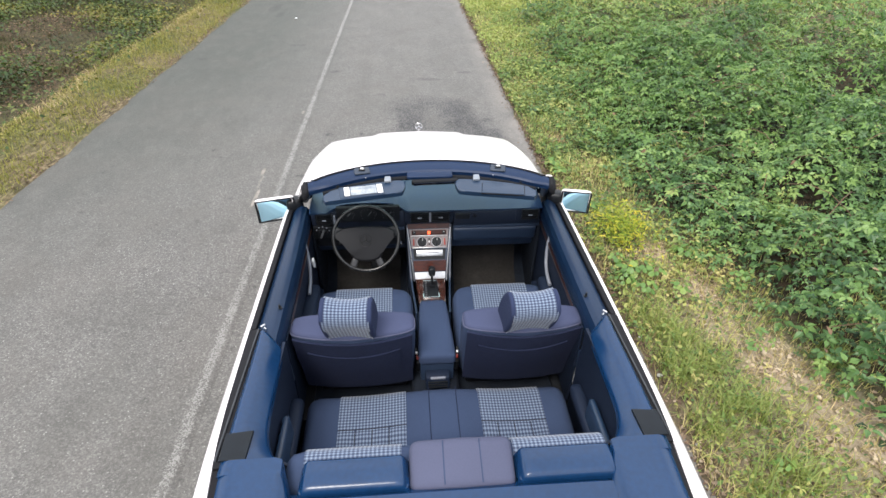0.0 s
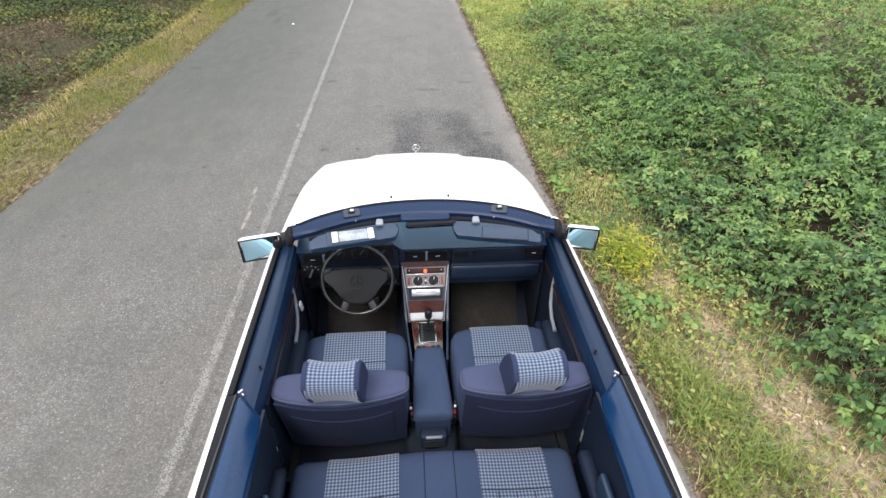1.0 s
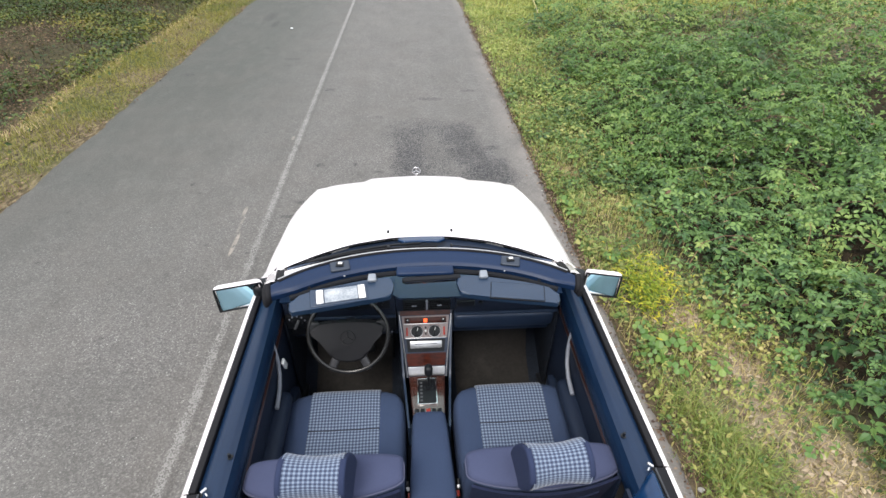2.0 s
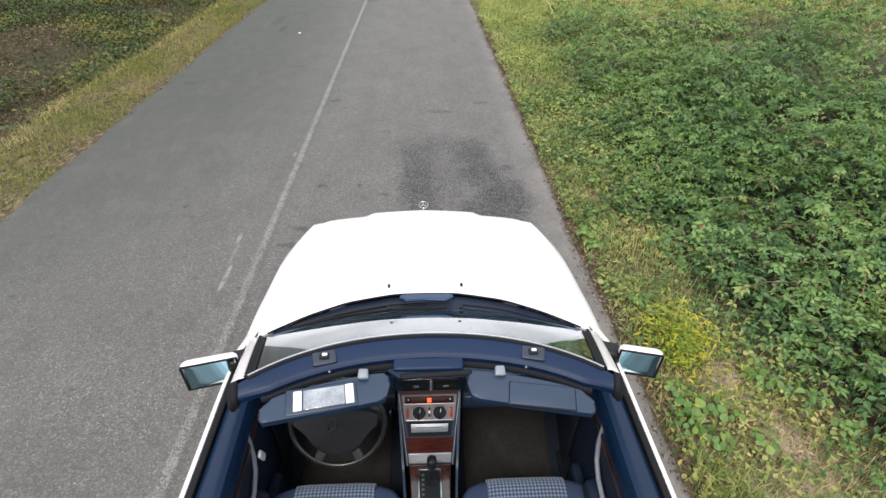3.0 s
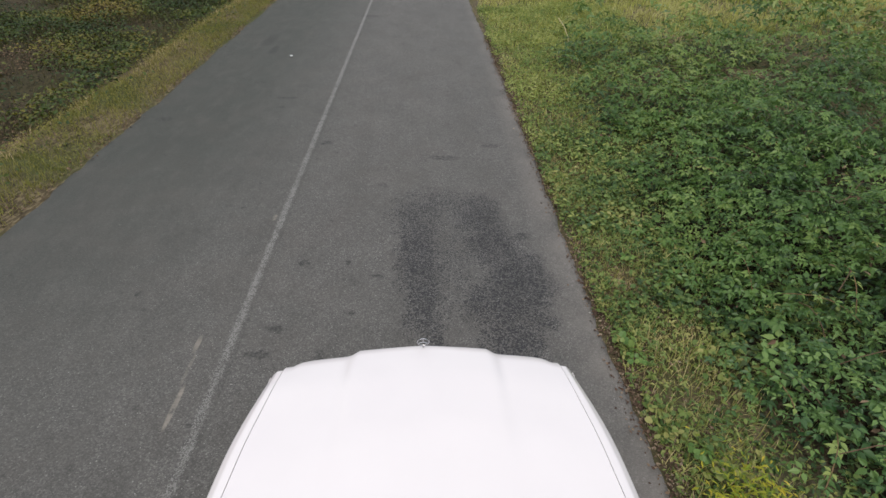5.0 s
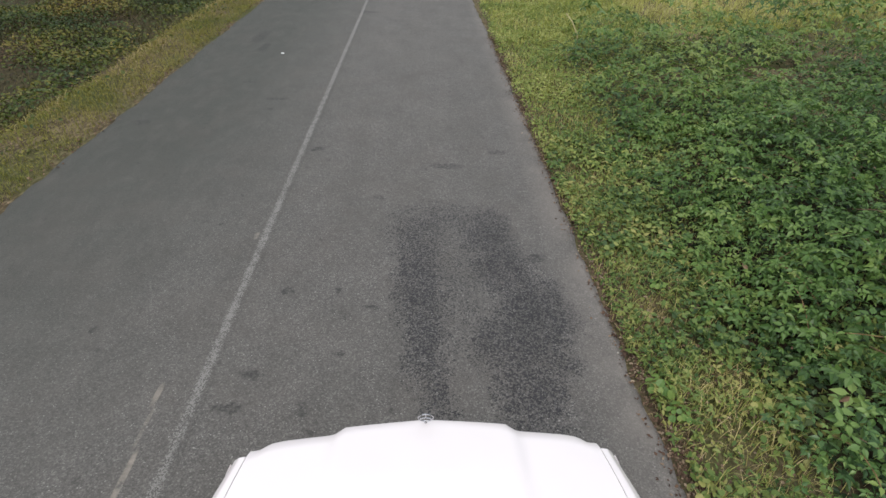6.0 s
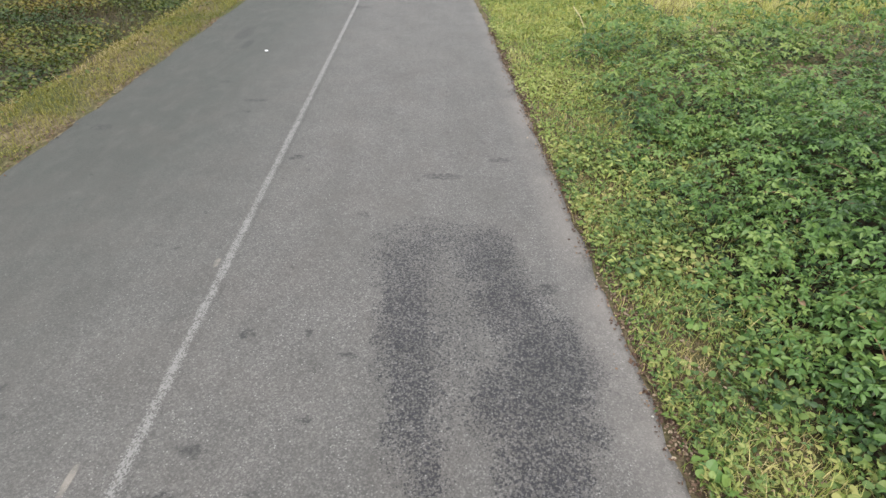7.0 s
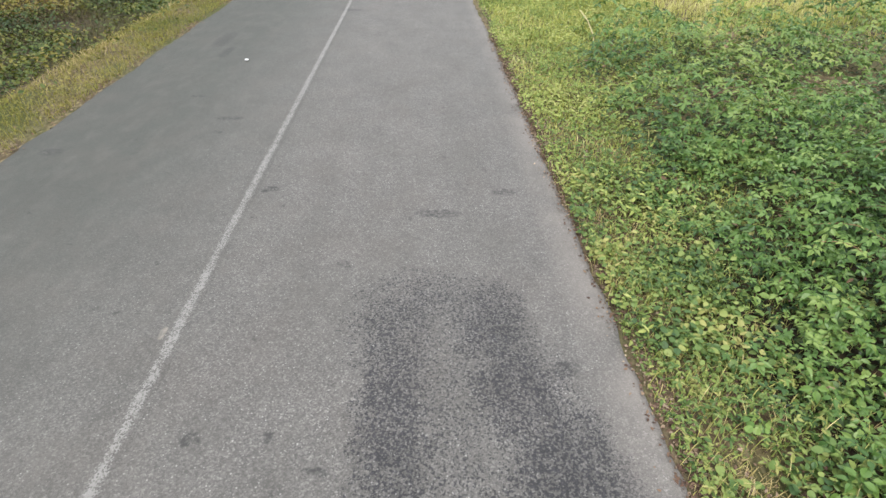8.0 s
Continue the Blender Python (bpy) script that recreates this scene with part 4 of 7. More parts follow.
x, y = scatter(1.6, 7.0, -1.0, 11.0, 46, lambda x, y: np.clip(1.2 * thicket(x, y), 0, 1) * (0.25 + 0.75 * step(0.5, 0.72, value_noise(x, y, 0.7, 38))))
tagged(new("dead_bramble_leaves", leaf_mesh("dead_bramble_leaves", np.stack([x, y, ground_z(x, y) + np.maximum(canopy(x, y), 0.05) * rng.uniform(0.5, 0.95, len(x))], -1), tilted(len(x), 0.6), rng.uniform(0, math.tau, len(x)), rng.uniform(0.03, 0.065, len(x)), LITTER, 0.6)), "rust-brown dead leaves caught in the brambles", "leaf litter", kind="stuff")

# canes and a few bare shoots
cane = []
for k in range(200):
    x, y = rng.uniform(2.0, 9.0), rng.uniform(0, 16)
    if thicket(np.array([x]), np.array([y]))[0] < 0.3:
        continue
    z = float(ground_z(x, y)) + float(canopy(np.array(x), np.array(y))) * 0.9
    a, ln = rng.uniform(0, math.tau), rng.uniform(0.25, 0.7)
    cane.append(tube([(x + math.cos(a) * ln * q, y + math.sin(a) * ln * q, z - 0.08 + 0.35 * ln * math.sin(q * 2.4)) for q in (0, 0.25, 0.5, 0.75, 1)], 0.0032, 4))
tagged(new("bramble_canes", finish("bramble_canes", joined(*cane), STEM)), "reddish-brown arching bramble canes", "brambles", kind="stuff")


def verge(x, y):
    r = x - road_right(y)
    return np.clip(step(-0.03, 0.10 - 0.06 * step(3.4, 4.6, y), r) * (1 - 0.85 * thicket(x, y)), 0, 1)


def dryness(x, y):
    d = np.zeros_like(x)
    for cx, cy, rx, ry in ((2.08, 2.25, 0.17, 0.36), (2.26, 1.62, 0.22, 0.30), (2.45, 1.15, 0.28, 0.28), (1.95, 2.75, 0.16, 0.20), (1.68, 5.10, 0.12, 0.16), (1.95, 4.50, 0.16, 0.14), (1.62, 6.0, 0.10, 0.22), (1.72, 7.3, 0.16, 0.2)):
        d = np.maximum(d, np.exp(-(((x - cx) / rx) ** 2 + ((y - cy) / ry) ** 2)))
    return d * step(0.20, 0.52, value_noise(x, y, 0.24, 71))


# grass of the near verge, thinner on the dry patches
x, y = scatter(1.3, 3.6, -4.0, 9.0, 2300, lambda x, y: verge(x, y) * (0.25 + 0.75 * value_noise(x, y, 0.4, 51)) * (1 - 0.85 * dryness(x, y)) * (1 - 0.30 * step(2.6, 3.4, y)) * (1 - 0.8 * step(7.5, 9.0, y)))
tagged(new("verge_grass", blades("verge_grass", x, y, ground_z(x, y), rng.uniform(0.04, 0.12, len(x)) * (0.6 + value_noise(x, y, 0.6, 52)), rng.uniform(0.003, 0.006, len(x)), GRASS, 0.9)), "yellow-green grass along the road edge", "grass", kind="stuff")
x, y = scatter(1.4, 15.0, 6.5, 24.0, 580, lambda x, y: step(6.5, 9.5, y + 1.2 * (value_noise(x, y, 0.5, 78) - 0.5)) * np.clip(verge(x, y) + 0.30 * step(11, 14, y), 0, 1) * (0.3 + 0.7 * value_noise(x, y, 0.9, 53)) * (1 - step(1.5, 2.3, x - road_right(y)) * (1 - step(11, 13.5, y))))
tagged(new("verge_grass", blades("verge_grass", x, y, ground_z(x, y), rng.uniform(0.06, 0.20, len(x)) * (0.6 + 0.5 * step(10, 14, y)), rng.uniform(0.006, 0.012, len(x)), FAR_GRASS, 1.2)), "yellow-green grass farther along the verge", "grass", kind="stuff")
x, y = scatter(1.40, 3.4, -2, 9.0, 2000, lambda x, y: np.clip(dryness(x, y) * 1.3 + 0.50 - 0.46 * step(2.6, 3.4, y) + 0.3 * step(0.60, 0.78, value_noise(x, y, 0.3, 54)), 0, 1) * verge(x, y))
tagged(new("dry_grass", blades("dry_grass", x, y, ground_z(x, y), rng.uniform(0.02, 0.08, len(x)), rng.uniform(0.003, 0.006, len(x)), DRY, 1.6)), "pale straw lying on bare patches", "grass", kind="stuff")
# tufts of longer green grass
TUFT = foliage("green grass tuft", [(0.115, 0.182, 0.040), (0.196, 0.257, 0.057), (0.322, 0.321, 0.098)], 0.5, 0.3, 0.1, 2)
for cx, cy, count in ((1.62, 1.62, 240), (1.74, 1.35, 180), (1.60, 1.2, 150), (1.9, 0.9, 200), (2.1, 0.5, 200), (1.7, 0.45, 140), (2.4, 0.2, 160), (1.70, 1.88, 220), (1.82, 1.66, 160), (1.58, 2.08, 150), (1.92, 1.30, 160), (1.66, 0.82, 160), (2.62, 1.62, 140)):
    tx, ty = np.maximum(rng.normal(cx, 0.07, count), 1.46), rng.normal(cy, 0.07, count)
    tagged(new("grass_tuft", blades("grass_tuft", tx, ty, ground_z(tx, ty), rng.uniform(0.07, 0.20, count), rng.uniform(0.003, 0.006, count), TUFT, 1.5)), "tuft of longer bright green grass on the verge", "grass tuft", kind="stuff")
STONE = material("grey pebble", (0.34, 0.33, 0.30), 0.8, vary=0.2, scale=60, bump=0.3)
for px, py, r in ((1.462, 1.60, 0.015), (1.455, 1.93, 0.009), (1.475, 1.12, 0.012), (1.30, 4.75, 0.007)):
    bm = bmesh.new()
    bmesh.ops.create_icosphere(bm, subdivisions=2, radius=r)
    for v in bm.verts:
        v.co = Vector((v.co.x * 1.2, v.co.y, v.co.z * 0.7)) * (1 + 0.25 * noise.noise(v.co * 60 + Vector((px * 9, py * 7, 0))))
    stone = tagged(new("pebble", finish("pebble", bm, STONE)), "small pale pebble lying at the road edge", "pebble", "pebbles at the road edge")
    stone.location = (px, py, max(float(ground_z(px, py)), 0.0) + r * 0.5)
# herbs: small leaves, round broad leaves, and creeping three-part leaves, in patches of their own
def herb_cover(x, y):
    return verge(x, y) * np.maximum(0.36 + 0.64 * step(0.34, 0.58, value_noise(x, y, 0.33, 55)), 0.5 * step(2.6, 3.4, y)) * (1 - 0.9 * np.clip(1.3 * dryness(x, y), 0, 1)) * (0.55 + 0.45 * step(1.6, 2.6, y)) * (1 - step(6.2, 9.4, y + 1.2 * (value_noise(x, y, 0.5, 77) - 0.5)))


for y0, y1, mat, more, big in ((-2.0, 2.8, HERB, 1.2, 0.62), (2.8, 9.4, HERB_MID, 1.7, 0.95)):
    x, y = scatter(1.33, 3.4, y0, y1, 1500 * more, herb_cover)
    tagged(new("verge_herbs", leaf_mesh("verge_herbs", np.stack([x, y, np.maximum(ground_z(x, y), 0) + rng.uniform(0.01, 0.10, len(x))], -1), tilted(len(x), 0.55), rng.uniform(0, math.tau, len(x)), rng.uniform(0.014, 0.046, len(x)), mat, 0.62)), "small narrow-leaved weeds among the grass", "weeds", kind="stuff")
    x, y = scatter(1.33, 3.4, y0, y1, 800 * more, lambda x, y: herb_cover(x, y) * step(0.42, 0.66, value_noise(x, y, 0.42, 56)))
    tagged(new("verge_herbs", leaf_mesh("verge_herbs", np.stack([x, y, np.maximum(ground_z(x, y), 0) + rng.uniform(0.03, 0.12, len(x))], -1), tilted(len(x), 0.45), rng.uniform(0, math.tau, len(x)), rng.uniform(0.026, 0.054, len(x)) * big, mat, 0.9, 1.0, True)), "round broad-leaved weeds among the grass", "weeds", kind="stuff")
    x, y = scatter(1.36, 3.4, y0, y1, 420 * more, lambda x, y: herb_cover(x, y) * (0.15 + 0.85 * step(0.45, 0.70, value_noise(x, y, 0.55, 59))))
    tagged(new("verge_herbs", compound_mesh("verge_herbs", THREE_PLAIN, np.stack([x, y, np.maximum(ground_z(x, y), 0) + rng.uniform(0.03, 0.13, len(x))], -1), tilted(len(x), 0.4), rng.uniform(0, math.tau, len(x)), rng.uniform(0.024, 0.046, len(x)) * (0.3 + 0.7 * big), mat)), "creeping bramble runners among the weeds", "weeds", kind="stuff")
HERB_FAR = foliage("sunny verge herbs", [(0.108, 0.181, 0.047), (0.212, 0.288, 0.073), (0.325, 0.377, 0.102), (0.433, 0.446, 0.167)], 0.5, 0.32, 0.40, 0.9, 0.36)
x, y = scatter(1.3, 4.6, 5.8, 16.0, 1700, lambda x, y: verge(x, y) * step(5.8, 9.0, y + 1.2 * (value_noise(x, y, 0.5, 77) - 0.5)) * (0.35 + 0.65 * step(0.15, 0.6, value_noise(x, y, 0.5, 58))))
tagged(new("verge_herbs", leaf_mesh("verge_herbs", np.stack([x, y, ground_z(x, y) + rng.uniform(0.01, 0.13, len(x))], -1), tilted(len(x), 0.5), rng.uniform(0, math.tau, len(x)), rng.uniform(0.025, 0.07, len(x)), HERB_FAR, 0.5)), "yellow-green broad-leaved weeds along the verge", "weeds", kind="stuff")
# broad-leaved rosettes standing out of the grass, each a plant of its own
WEED = foliage("broad weed leaves", [(0.080, 0.165, 0.038), (0.125, 0.225, 0.048), (0.210, 0.290, 0.070)], 0.45, 0.3, 0.0, 3.0, 0.46, True)
WEED_LEAF = mesh_of("leaf", BROAD, BROAD_F, WEED)
for cx, cy, r in ((1.614, 2.60, 0.075), (1.53, 2.47, 0.065), (1.718, 2.598, 0.070), (1.812, 2.541, 0.060), (2.154, 2.765, 0.085), (1.757, 3.036, 0.055), (2.398, 2.408, 0.060), (1.656, 2.374, 0.070), (1.55, 2.72, 0.055), (2.135, 1.742, 0.045), (1.818, 0.937, 0.045), (1.60, 3.50, 0.055), (1.92, 2.36, 0.060), (1.445, 4.42, 0.070), (1.47, 4.22, 0.055), (1.60, 4.75, 0.045), (1.78, 5.35, 0.050)):
    plant = tagged(new("weed_plant"), "low weed with broad light green leaves on the verge", "weed", "weeds on the verge")
    plant.location = (cx, cy, float(ground_z(cx, cy)))
    for k in range(14):
        a, d = k * 2.4 + cx * 7, math.sqrt(k / 14) * r * 0.9
        blade = new("leaf", WEED_LEAF)
        blade.parent = plant
        blade.matrix_local = Matrix.Translation((math.cos(a) * d, math.sin(a) * d, 0.13 - d * 0.5 + rng.uniform(0, 0.02))) @ Matrix.Rotation(a - math.pi / 2, 4, "Z") @ Matrix.Rotation(-0.45 + rng.normal(0, 0.14), 4, "X") @ Matrix.Rotation(rng.normal(0, 0.14), 4, "Y") @ Matrix.Scale(rng.uniform(0.5, 0.85) * r, 4)
# young bramble shoots that arch out of the bed, each a cane with leaves of its own
SHOOT = foliage("young bramble leaves", [(0.075, 0.165, 0.045), (0.120, 0.225, 0.058), (0.190, 0.290, 0.075), (0.30, 0.350, 0.10)], 0.42, 0.3, 0.0, 3.0, 0.46, True)
SHOOT_LEAF = [mesh_of("leaf", t[0], t[1], SHOOT) for t in (THREE, FIVE)]
CANE = material("young bramble cane", (0.16, 0.10, 0.045), 0.6, vary=0.4, scale=30)
for k in range(34):
    x, y = rng.uniform(2.15, 4.2), rng.uniform(1.2, 8.0)
    if thicket(np.array([x]), np.array([y]))[0] < 0.35:
        continue
    shoot = tagged(new("bramble_shoot"), "young bramble shoot arching out of the green thicket", "bramble shoot", "bramble shoots on the bank")
    shoot.location = (x, y, float(ground_z(x, y)) + float(max(canopy(np.array(x), np.array(y)), 0.05)) * 0.7)
    a, run, high = rng.uniform(0, math.tau), rng.uniform(0.30, 0.55), rng.uniform(0.06, 0.16)
    way = [Vector((math.cos(a) * run * q, math.sin(a) * run * q, high * math.sin(q * 2.5))) for q in (0, 0.2, 0.4, 0.6, 0.8, 1)]
    part("cane", tube(way, 0.0032, 5), CANE, shoot)
    for j in range(6):
        q = (j + 0.6) / 5.6
        turn = a + (1 if j % 2 else -1) * rng.uniform(0.5, 1.2) * (1 - 0.6 * (j == 5))
        leaf = new("leaf", SHOOT_LEAF[int(rng.random() < 0.35)])
        leaf.parent = shoot
        leaf.matrix_local = Matrix.Translation((math.cos(a) * run * q, math.sin(a) * run * q, high * math.sin(q * 2.5) + 0.004)) @ Matrix.Rotation(turn - math.pi / 2, 4, "Z") @ Matrix.Rotation(rng.normal(-0.10, 0.2), 4, "X") @ Matrix.Scale(rng.uniform(0.050, 0.072) * (1.1 - 0.45 * q), 4)
# one dry stalk far along the verge
stalk = tube([(2.82, 12.05, 0.0), (2.80, 12.15, 0.25), (2.74, 12.40, 0.42), (2.66, 12.62, 0.52)], 0.008, 5)
tagged(new("dry_stalk", finish("dry_stalk", stalk, material("bleached stalk", (0.42, 0.36, 0.20), 0.8, vary=0.2))), "single bleached dry stalk leaning in the grass", "stalk")
# litter on the bare patches
x, y = scatter(1.5, 3.2, 0, 3.6, 1500, lambda x, y: dryness(x, y))
tagged(new("dry_leaves", leaf_mesh("dry_leaves", np.stack([x, y, ground_z(x, y) + rng.uniform(0.003, 0.02, len(x))], -1), tilted(len(x), 0.5), rng.uniform(0, math.tau, len(x)), rng.uniform(0.012, 0.045, len(x)), LITTER_PALE, 0.8)), "pale dry leaves on a bare patch", "leaf litter", kind="stuff")
# yellow shoots beside the bonnet
n = 1050
px, py = rng.normal(1.71, 0.11, n), rng.normal(3.08, 0.16, n)
tagged(new("yellow_shoots", leaf_mesh("yellow_shoots", np.stack([px, py, ground_z(px, py) + rng.uniform(0.06, 0.24, n)], -1), tilted(n, 0.55), rng.uniform(0, math.tau, n), rng.uniform(0.024, 0.056, n), YELLOW, 0.34)), "yellow-green narrow-leaved shoots", "weeds", kind="stuff")
# fallen leaves and crumbs along the asphalt edge, and under the brambles
x, y = scatter(1.2, 2.0, -1, 13, 10500, lambda x, y: np.exp(-((x - road_right(y) - 0.065) / 0.085) ** 2) * (0.3 + 0.7 * value_noise(x, y, 0.5, 57)) * (0.40 + 0.60 * step(2.6, 3.6, y)) + 0.06 * step(0, 0.1, x - road_right(y)))
tagged(new("edge_litter", leaf_mesh("edge_litter", np.stack([x, y, np.maximum(ground_z(x, y), 0.0) + rng.uniform(0.003, 0.02, len(x)) + 0.06 * rng.random(len(x)) * step(0.15, 0.3, x - road_right(y))], -1), tilted(len(x), 0.45), rng.uniform(0, math.tau, len(x)), rng.uniform(0.008, 0.030, len(x)), LITTER_EDGE, 0.8)), "dry fallen leaves along the road edge", "leaf litter", kind="stuff")

# the other side: short yellow-green grass, then litter, ivy and low brambles in the ditch
def left_of(x, y):
    return road_left(y) - x


x, y = scatter(-6.2, -3.8, -5, 20, 1500, lambda x, y: step(0.0, 0.12, left_of(x, y)) * (1 - step(1.0, 1.5, left_of(x, y) + 0.5 * (value_noise(x, y, 0.8, 61) - 0.5))) * (0.35 + 0.65 * value_noise(x, y, 0.4, 62)))
STRIP = foliage("roadside strip grass", [(0.114, 0.144, 0.023), (0.180, 0.187, 0.034), (0.261, 0.237, 0.051), (0.351, 0.299, 0.093)], 0.6, 0.3, 0.34, 0.6, 0.26)
tagged(new("verge_grass", blades("verge_grass", x, y, ground_z(x, y), rng.uniform(0.03, 0.085, len(x)), rng.uniform(0.004, 0.007, len(x)), STRIP, 1.2)), "short yellowish grass strip beside the road", "grass", kind="stuff")
x, y = scatter(-11, -3.9, -3, 20, 190, lambda x, y: step(0.02, 0.3, left_of(x, y)) * (0.10 + 0.90 * step(0.9, 1.4, left_of(x, y))))
tagged(new("leaf_litter", leaf_mesh("leaf_litter", np.stack([x, y, ground_z(x, y) + rng.uniform(0.004, 0.03, len(x))], -1), tilted(len(x), 0.4), rng.uniform(0, math.tau, len(x)), rng.uniform(0.020, 0.045, len(x)), LITTER_DARK, 0.9)), "brown fallen leaves lying in the ditch", "leaf litter", kind="stuff")


x, y = scatter(-9, -4.6, 2, 16, 520, lambda x, y: step(0.85, 1.3, left_of(x, y)) * step(0.56, 0.74, value_noise(x, y, 1.5, 68)))
tagged(new("leaf_litter", leaf_mesh("leaf_litter", np.stack([x, y, ground_z(x, y) + rng.uniform(0.02, 0.05, len(x))], -1), tilted(len(x), 0.5), rng.uniform(0, math.tau, len(x)), rng.uniform(0.016, 0.042, len(x)), LITTER, 0.8)), "patches of rust-brown leaves in the ditch", "leaf litter", kind="stuff")


def ivy(x, y):
    return step(0.9, 1.6, left_of(x, y)) * step(0.40, 0.57, value_noise(x, y, 1.3, 64)) + 0.10 * step(0.2, 0.6, left_of(x, y))


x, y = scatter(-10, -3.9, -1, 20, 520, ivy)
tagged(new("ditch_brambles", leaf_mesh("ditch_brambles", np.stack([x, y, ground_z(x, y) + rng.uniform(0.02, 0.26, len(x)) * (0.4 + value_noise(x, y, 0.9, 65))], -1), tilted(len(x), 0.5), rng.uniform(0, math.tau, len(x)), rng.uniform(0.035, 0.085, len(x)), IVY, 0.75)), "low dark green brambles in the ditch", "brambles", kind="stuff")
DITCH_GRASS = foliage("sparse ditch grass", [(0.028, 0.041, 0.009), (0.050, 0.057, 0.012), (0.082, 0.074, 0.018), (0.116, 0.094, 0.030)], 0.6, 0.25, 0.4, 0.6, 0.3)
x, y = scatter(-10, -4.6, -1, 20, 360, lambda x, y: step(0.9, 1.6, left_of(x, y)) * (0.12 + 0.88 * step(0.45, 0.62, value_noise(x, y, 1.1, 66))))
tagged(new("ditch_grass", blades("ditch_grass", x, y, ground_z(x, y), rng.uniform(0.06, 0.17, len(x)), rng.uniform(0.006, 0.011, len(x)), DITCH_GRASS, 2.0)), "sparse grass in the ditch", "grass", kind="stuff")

x, y = scatter(-5.8, -4.4, -3, 20, 900, lambda x, y: np.exp(-((left_of(x, y) - 0.98 + 0.5 * (value_noise(x, y, 0.8, 61) - 0.5)) / 0.16) ** 2) * (0.10 + 0.60 * step(0.35, 0.6, value_noise(x, y, 0.7, 69))))
tagged(new("dry_grass", blades("dry_grass", x, y, ground_z(x, y), rng.uniform(0.05, 0.13, len(x)), rng.uniform(0.004, 0.008, len(x)), DRY, 1.6)), "pale straw along the edge of the ditch", "grass", kind="stuff")

# weeds and dry leaves among the short grass
x, y = scatter(-6.0, -3.9, -3, 20, 520, lambda x, y: step(0.02, 0.15, left_of(x, y)) * (1 - step(1.2, 1.6, left_of(x, y))) * (0.15 + 0.85 * step(0.4, 0.7, value_noise(x, y, 0.7, 73))))
tagged(new("strip_weeds", leaf_mesh("strip_weeds", np.stack([x, y, ground_z(x, y) + rng.uniform(0.01, 0.08, len(x))], -1), tilted(len(x), 0.5), rng.uniform(0, math.tau, len(x)), rng.uniform(0.016, 0.038, len(x)), STRIP, 0.7)), "small green weeds in the grass strip", "weeds", kind="stuff")
x, y = scatter(-5.6, -3.85, -3, 20, 420, lambda x, y: 0.6 * np.exp(-((left_of(x, y) - 0.05) / 0.08) ** 2) + 0.05 * step(0, 0.2, left_of(x, y)) * (1 - step(1.2, 1.6, left_of(x, y))))
tagged(new("strip_litter", leaf_mesh("strip_litter", np.stack([x, y, np.maximum(ground_z(x, y), 0.0) + rng.uniform(0.004, 0.05, len(x))], -1), tilted(len(x), 0.5), rng.uniform(0, math.tau, len(x)), rng.uniform(0.016, 0.045, len(x)), LITTER, 0.8)), "dry orange-brown leaves along the grass strip", "leaf litter", kind="stuff")

# a small pale pebble on the road far ahead
peb = bmesh.new()
bmesh.ops.create_icosphere(peb, subdivisions=2, radius=0.026)
for v in peb.verts:
    v.co = Vector((v.co.x * 1.2, v.co.y, v.co.z * 0.5)) * (1 + 0.2 * noise.noise(v.co * 30))
scrap = tagged(new("paper_scrap", finish("paper_scrap", peb, PALE)), "small crumpled white paper scrap on the asphalt", "litter")
scrap.location = (-2.52, 11.56, 0.022)

# far woods all round the clearing
base, normal, size = [], [], []
trunks = []
for k in range(150):
    a = k / 150 * math.tau + rng.uniform(-0.02, 0.02)
    d = rng.uniform(55, 95)
    cx, cy = d * math.sin(a), 6 + d * math.cos(a)
    if abs(cx) < 7 and cy > 0:
        continue
    h = rng.uniform(9, 17)
    n = 150
    p = rng.normal(0, 1, (n, 3))
    p /= np.linalg.norm(p, axis=-1, keepdims=True)
    lump = 1 + 0.35 * np.sin(p[:, 0] * 5 + k) * np.sin(p[:, 1] * 4 + 2 * k) * np.cos(p[:, 2] * 5)
    p = p * (lump * rng.uniform(0.75, 1.0, n))[:, None] * (h * 0.30, h * 0.30, h * 0.42) + (cx, cy, h * 0.56)
    base.append(p)
    q = rng.normal(0, 1, (n, 3)) + (0, 0, 0.8)
    normal.append(q / np.linalg.norm(q, axis=-1, keepdims=True))
    size.append(rng.uniform(1.3, 2.8, n))
    trunks.append(tube([(cx, cy, -0.5), (cx + 0.1, cy, h * 0.3), (cx, cy + 0.1, h * 0.7)], 0.22, 6))
base, normal, size = np.concatenate(base), np.concatenate(normal), np.concatenate(size)
tagged(new("far_woods", leaf_mesh("far_woods", base, normal, rng.uniform(0, math.tau, len(base)), size, WOODS, 1.2)), "dark green woods far round the clearing", "woods", kind="stuff")
tagged(new("far_trunks", finish("far_trunks", joined(*trunks), STEM)), "brown tree trunks of the far woods", "woods", kind="stuff")


# ---- the car ----
car = tagged(new("convertible_car"), "white open-top convertible with dark blue interior parked on a road", "car")
car.matrix_world = pose(0.03, 0, 0, 0, 0, 0.6)

FRONT_AXLE, REAR_AXLE, WHEEL_R = 3.06, 0.345, 0.31
HOOD_Z = [(2.40, 0.955), (2.55, 0.94), (2.70, 0.922), (2.80, 0.905), (3.2, 0.858), (3.5, 0.808), (3.66, 0.766), (3.76, 0.732)]
SHUT_X = [(2.38, 0.775), (2.67, 0.785), (3.17, 0.756), (3.55, 0.722), (3.66, 0.712)]


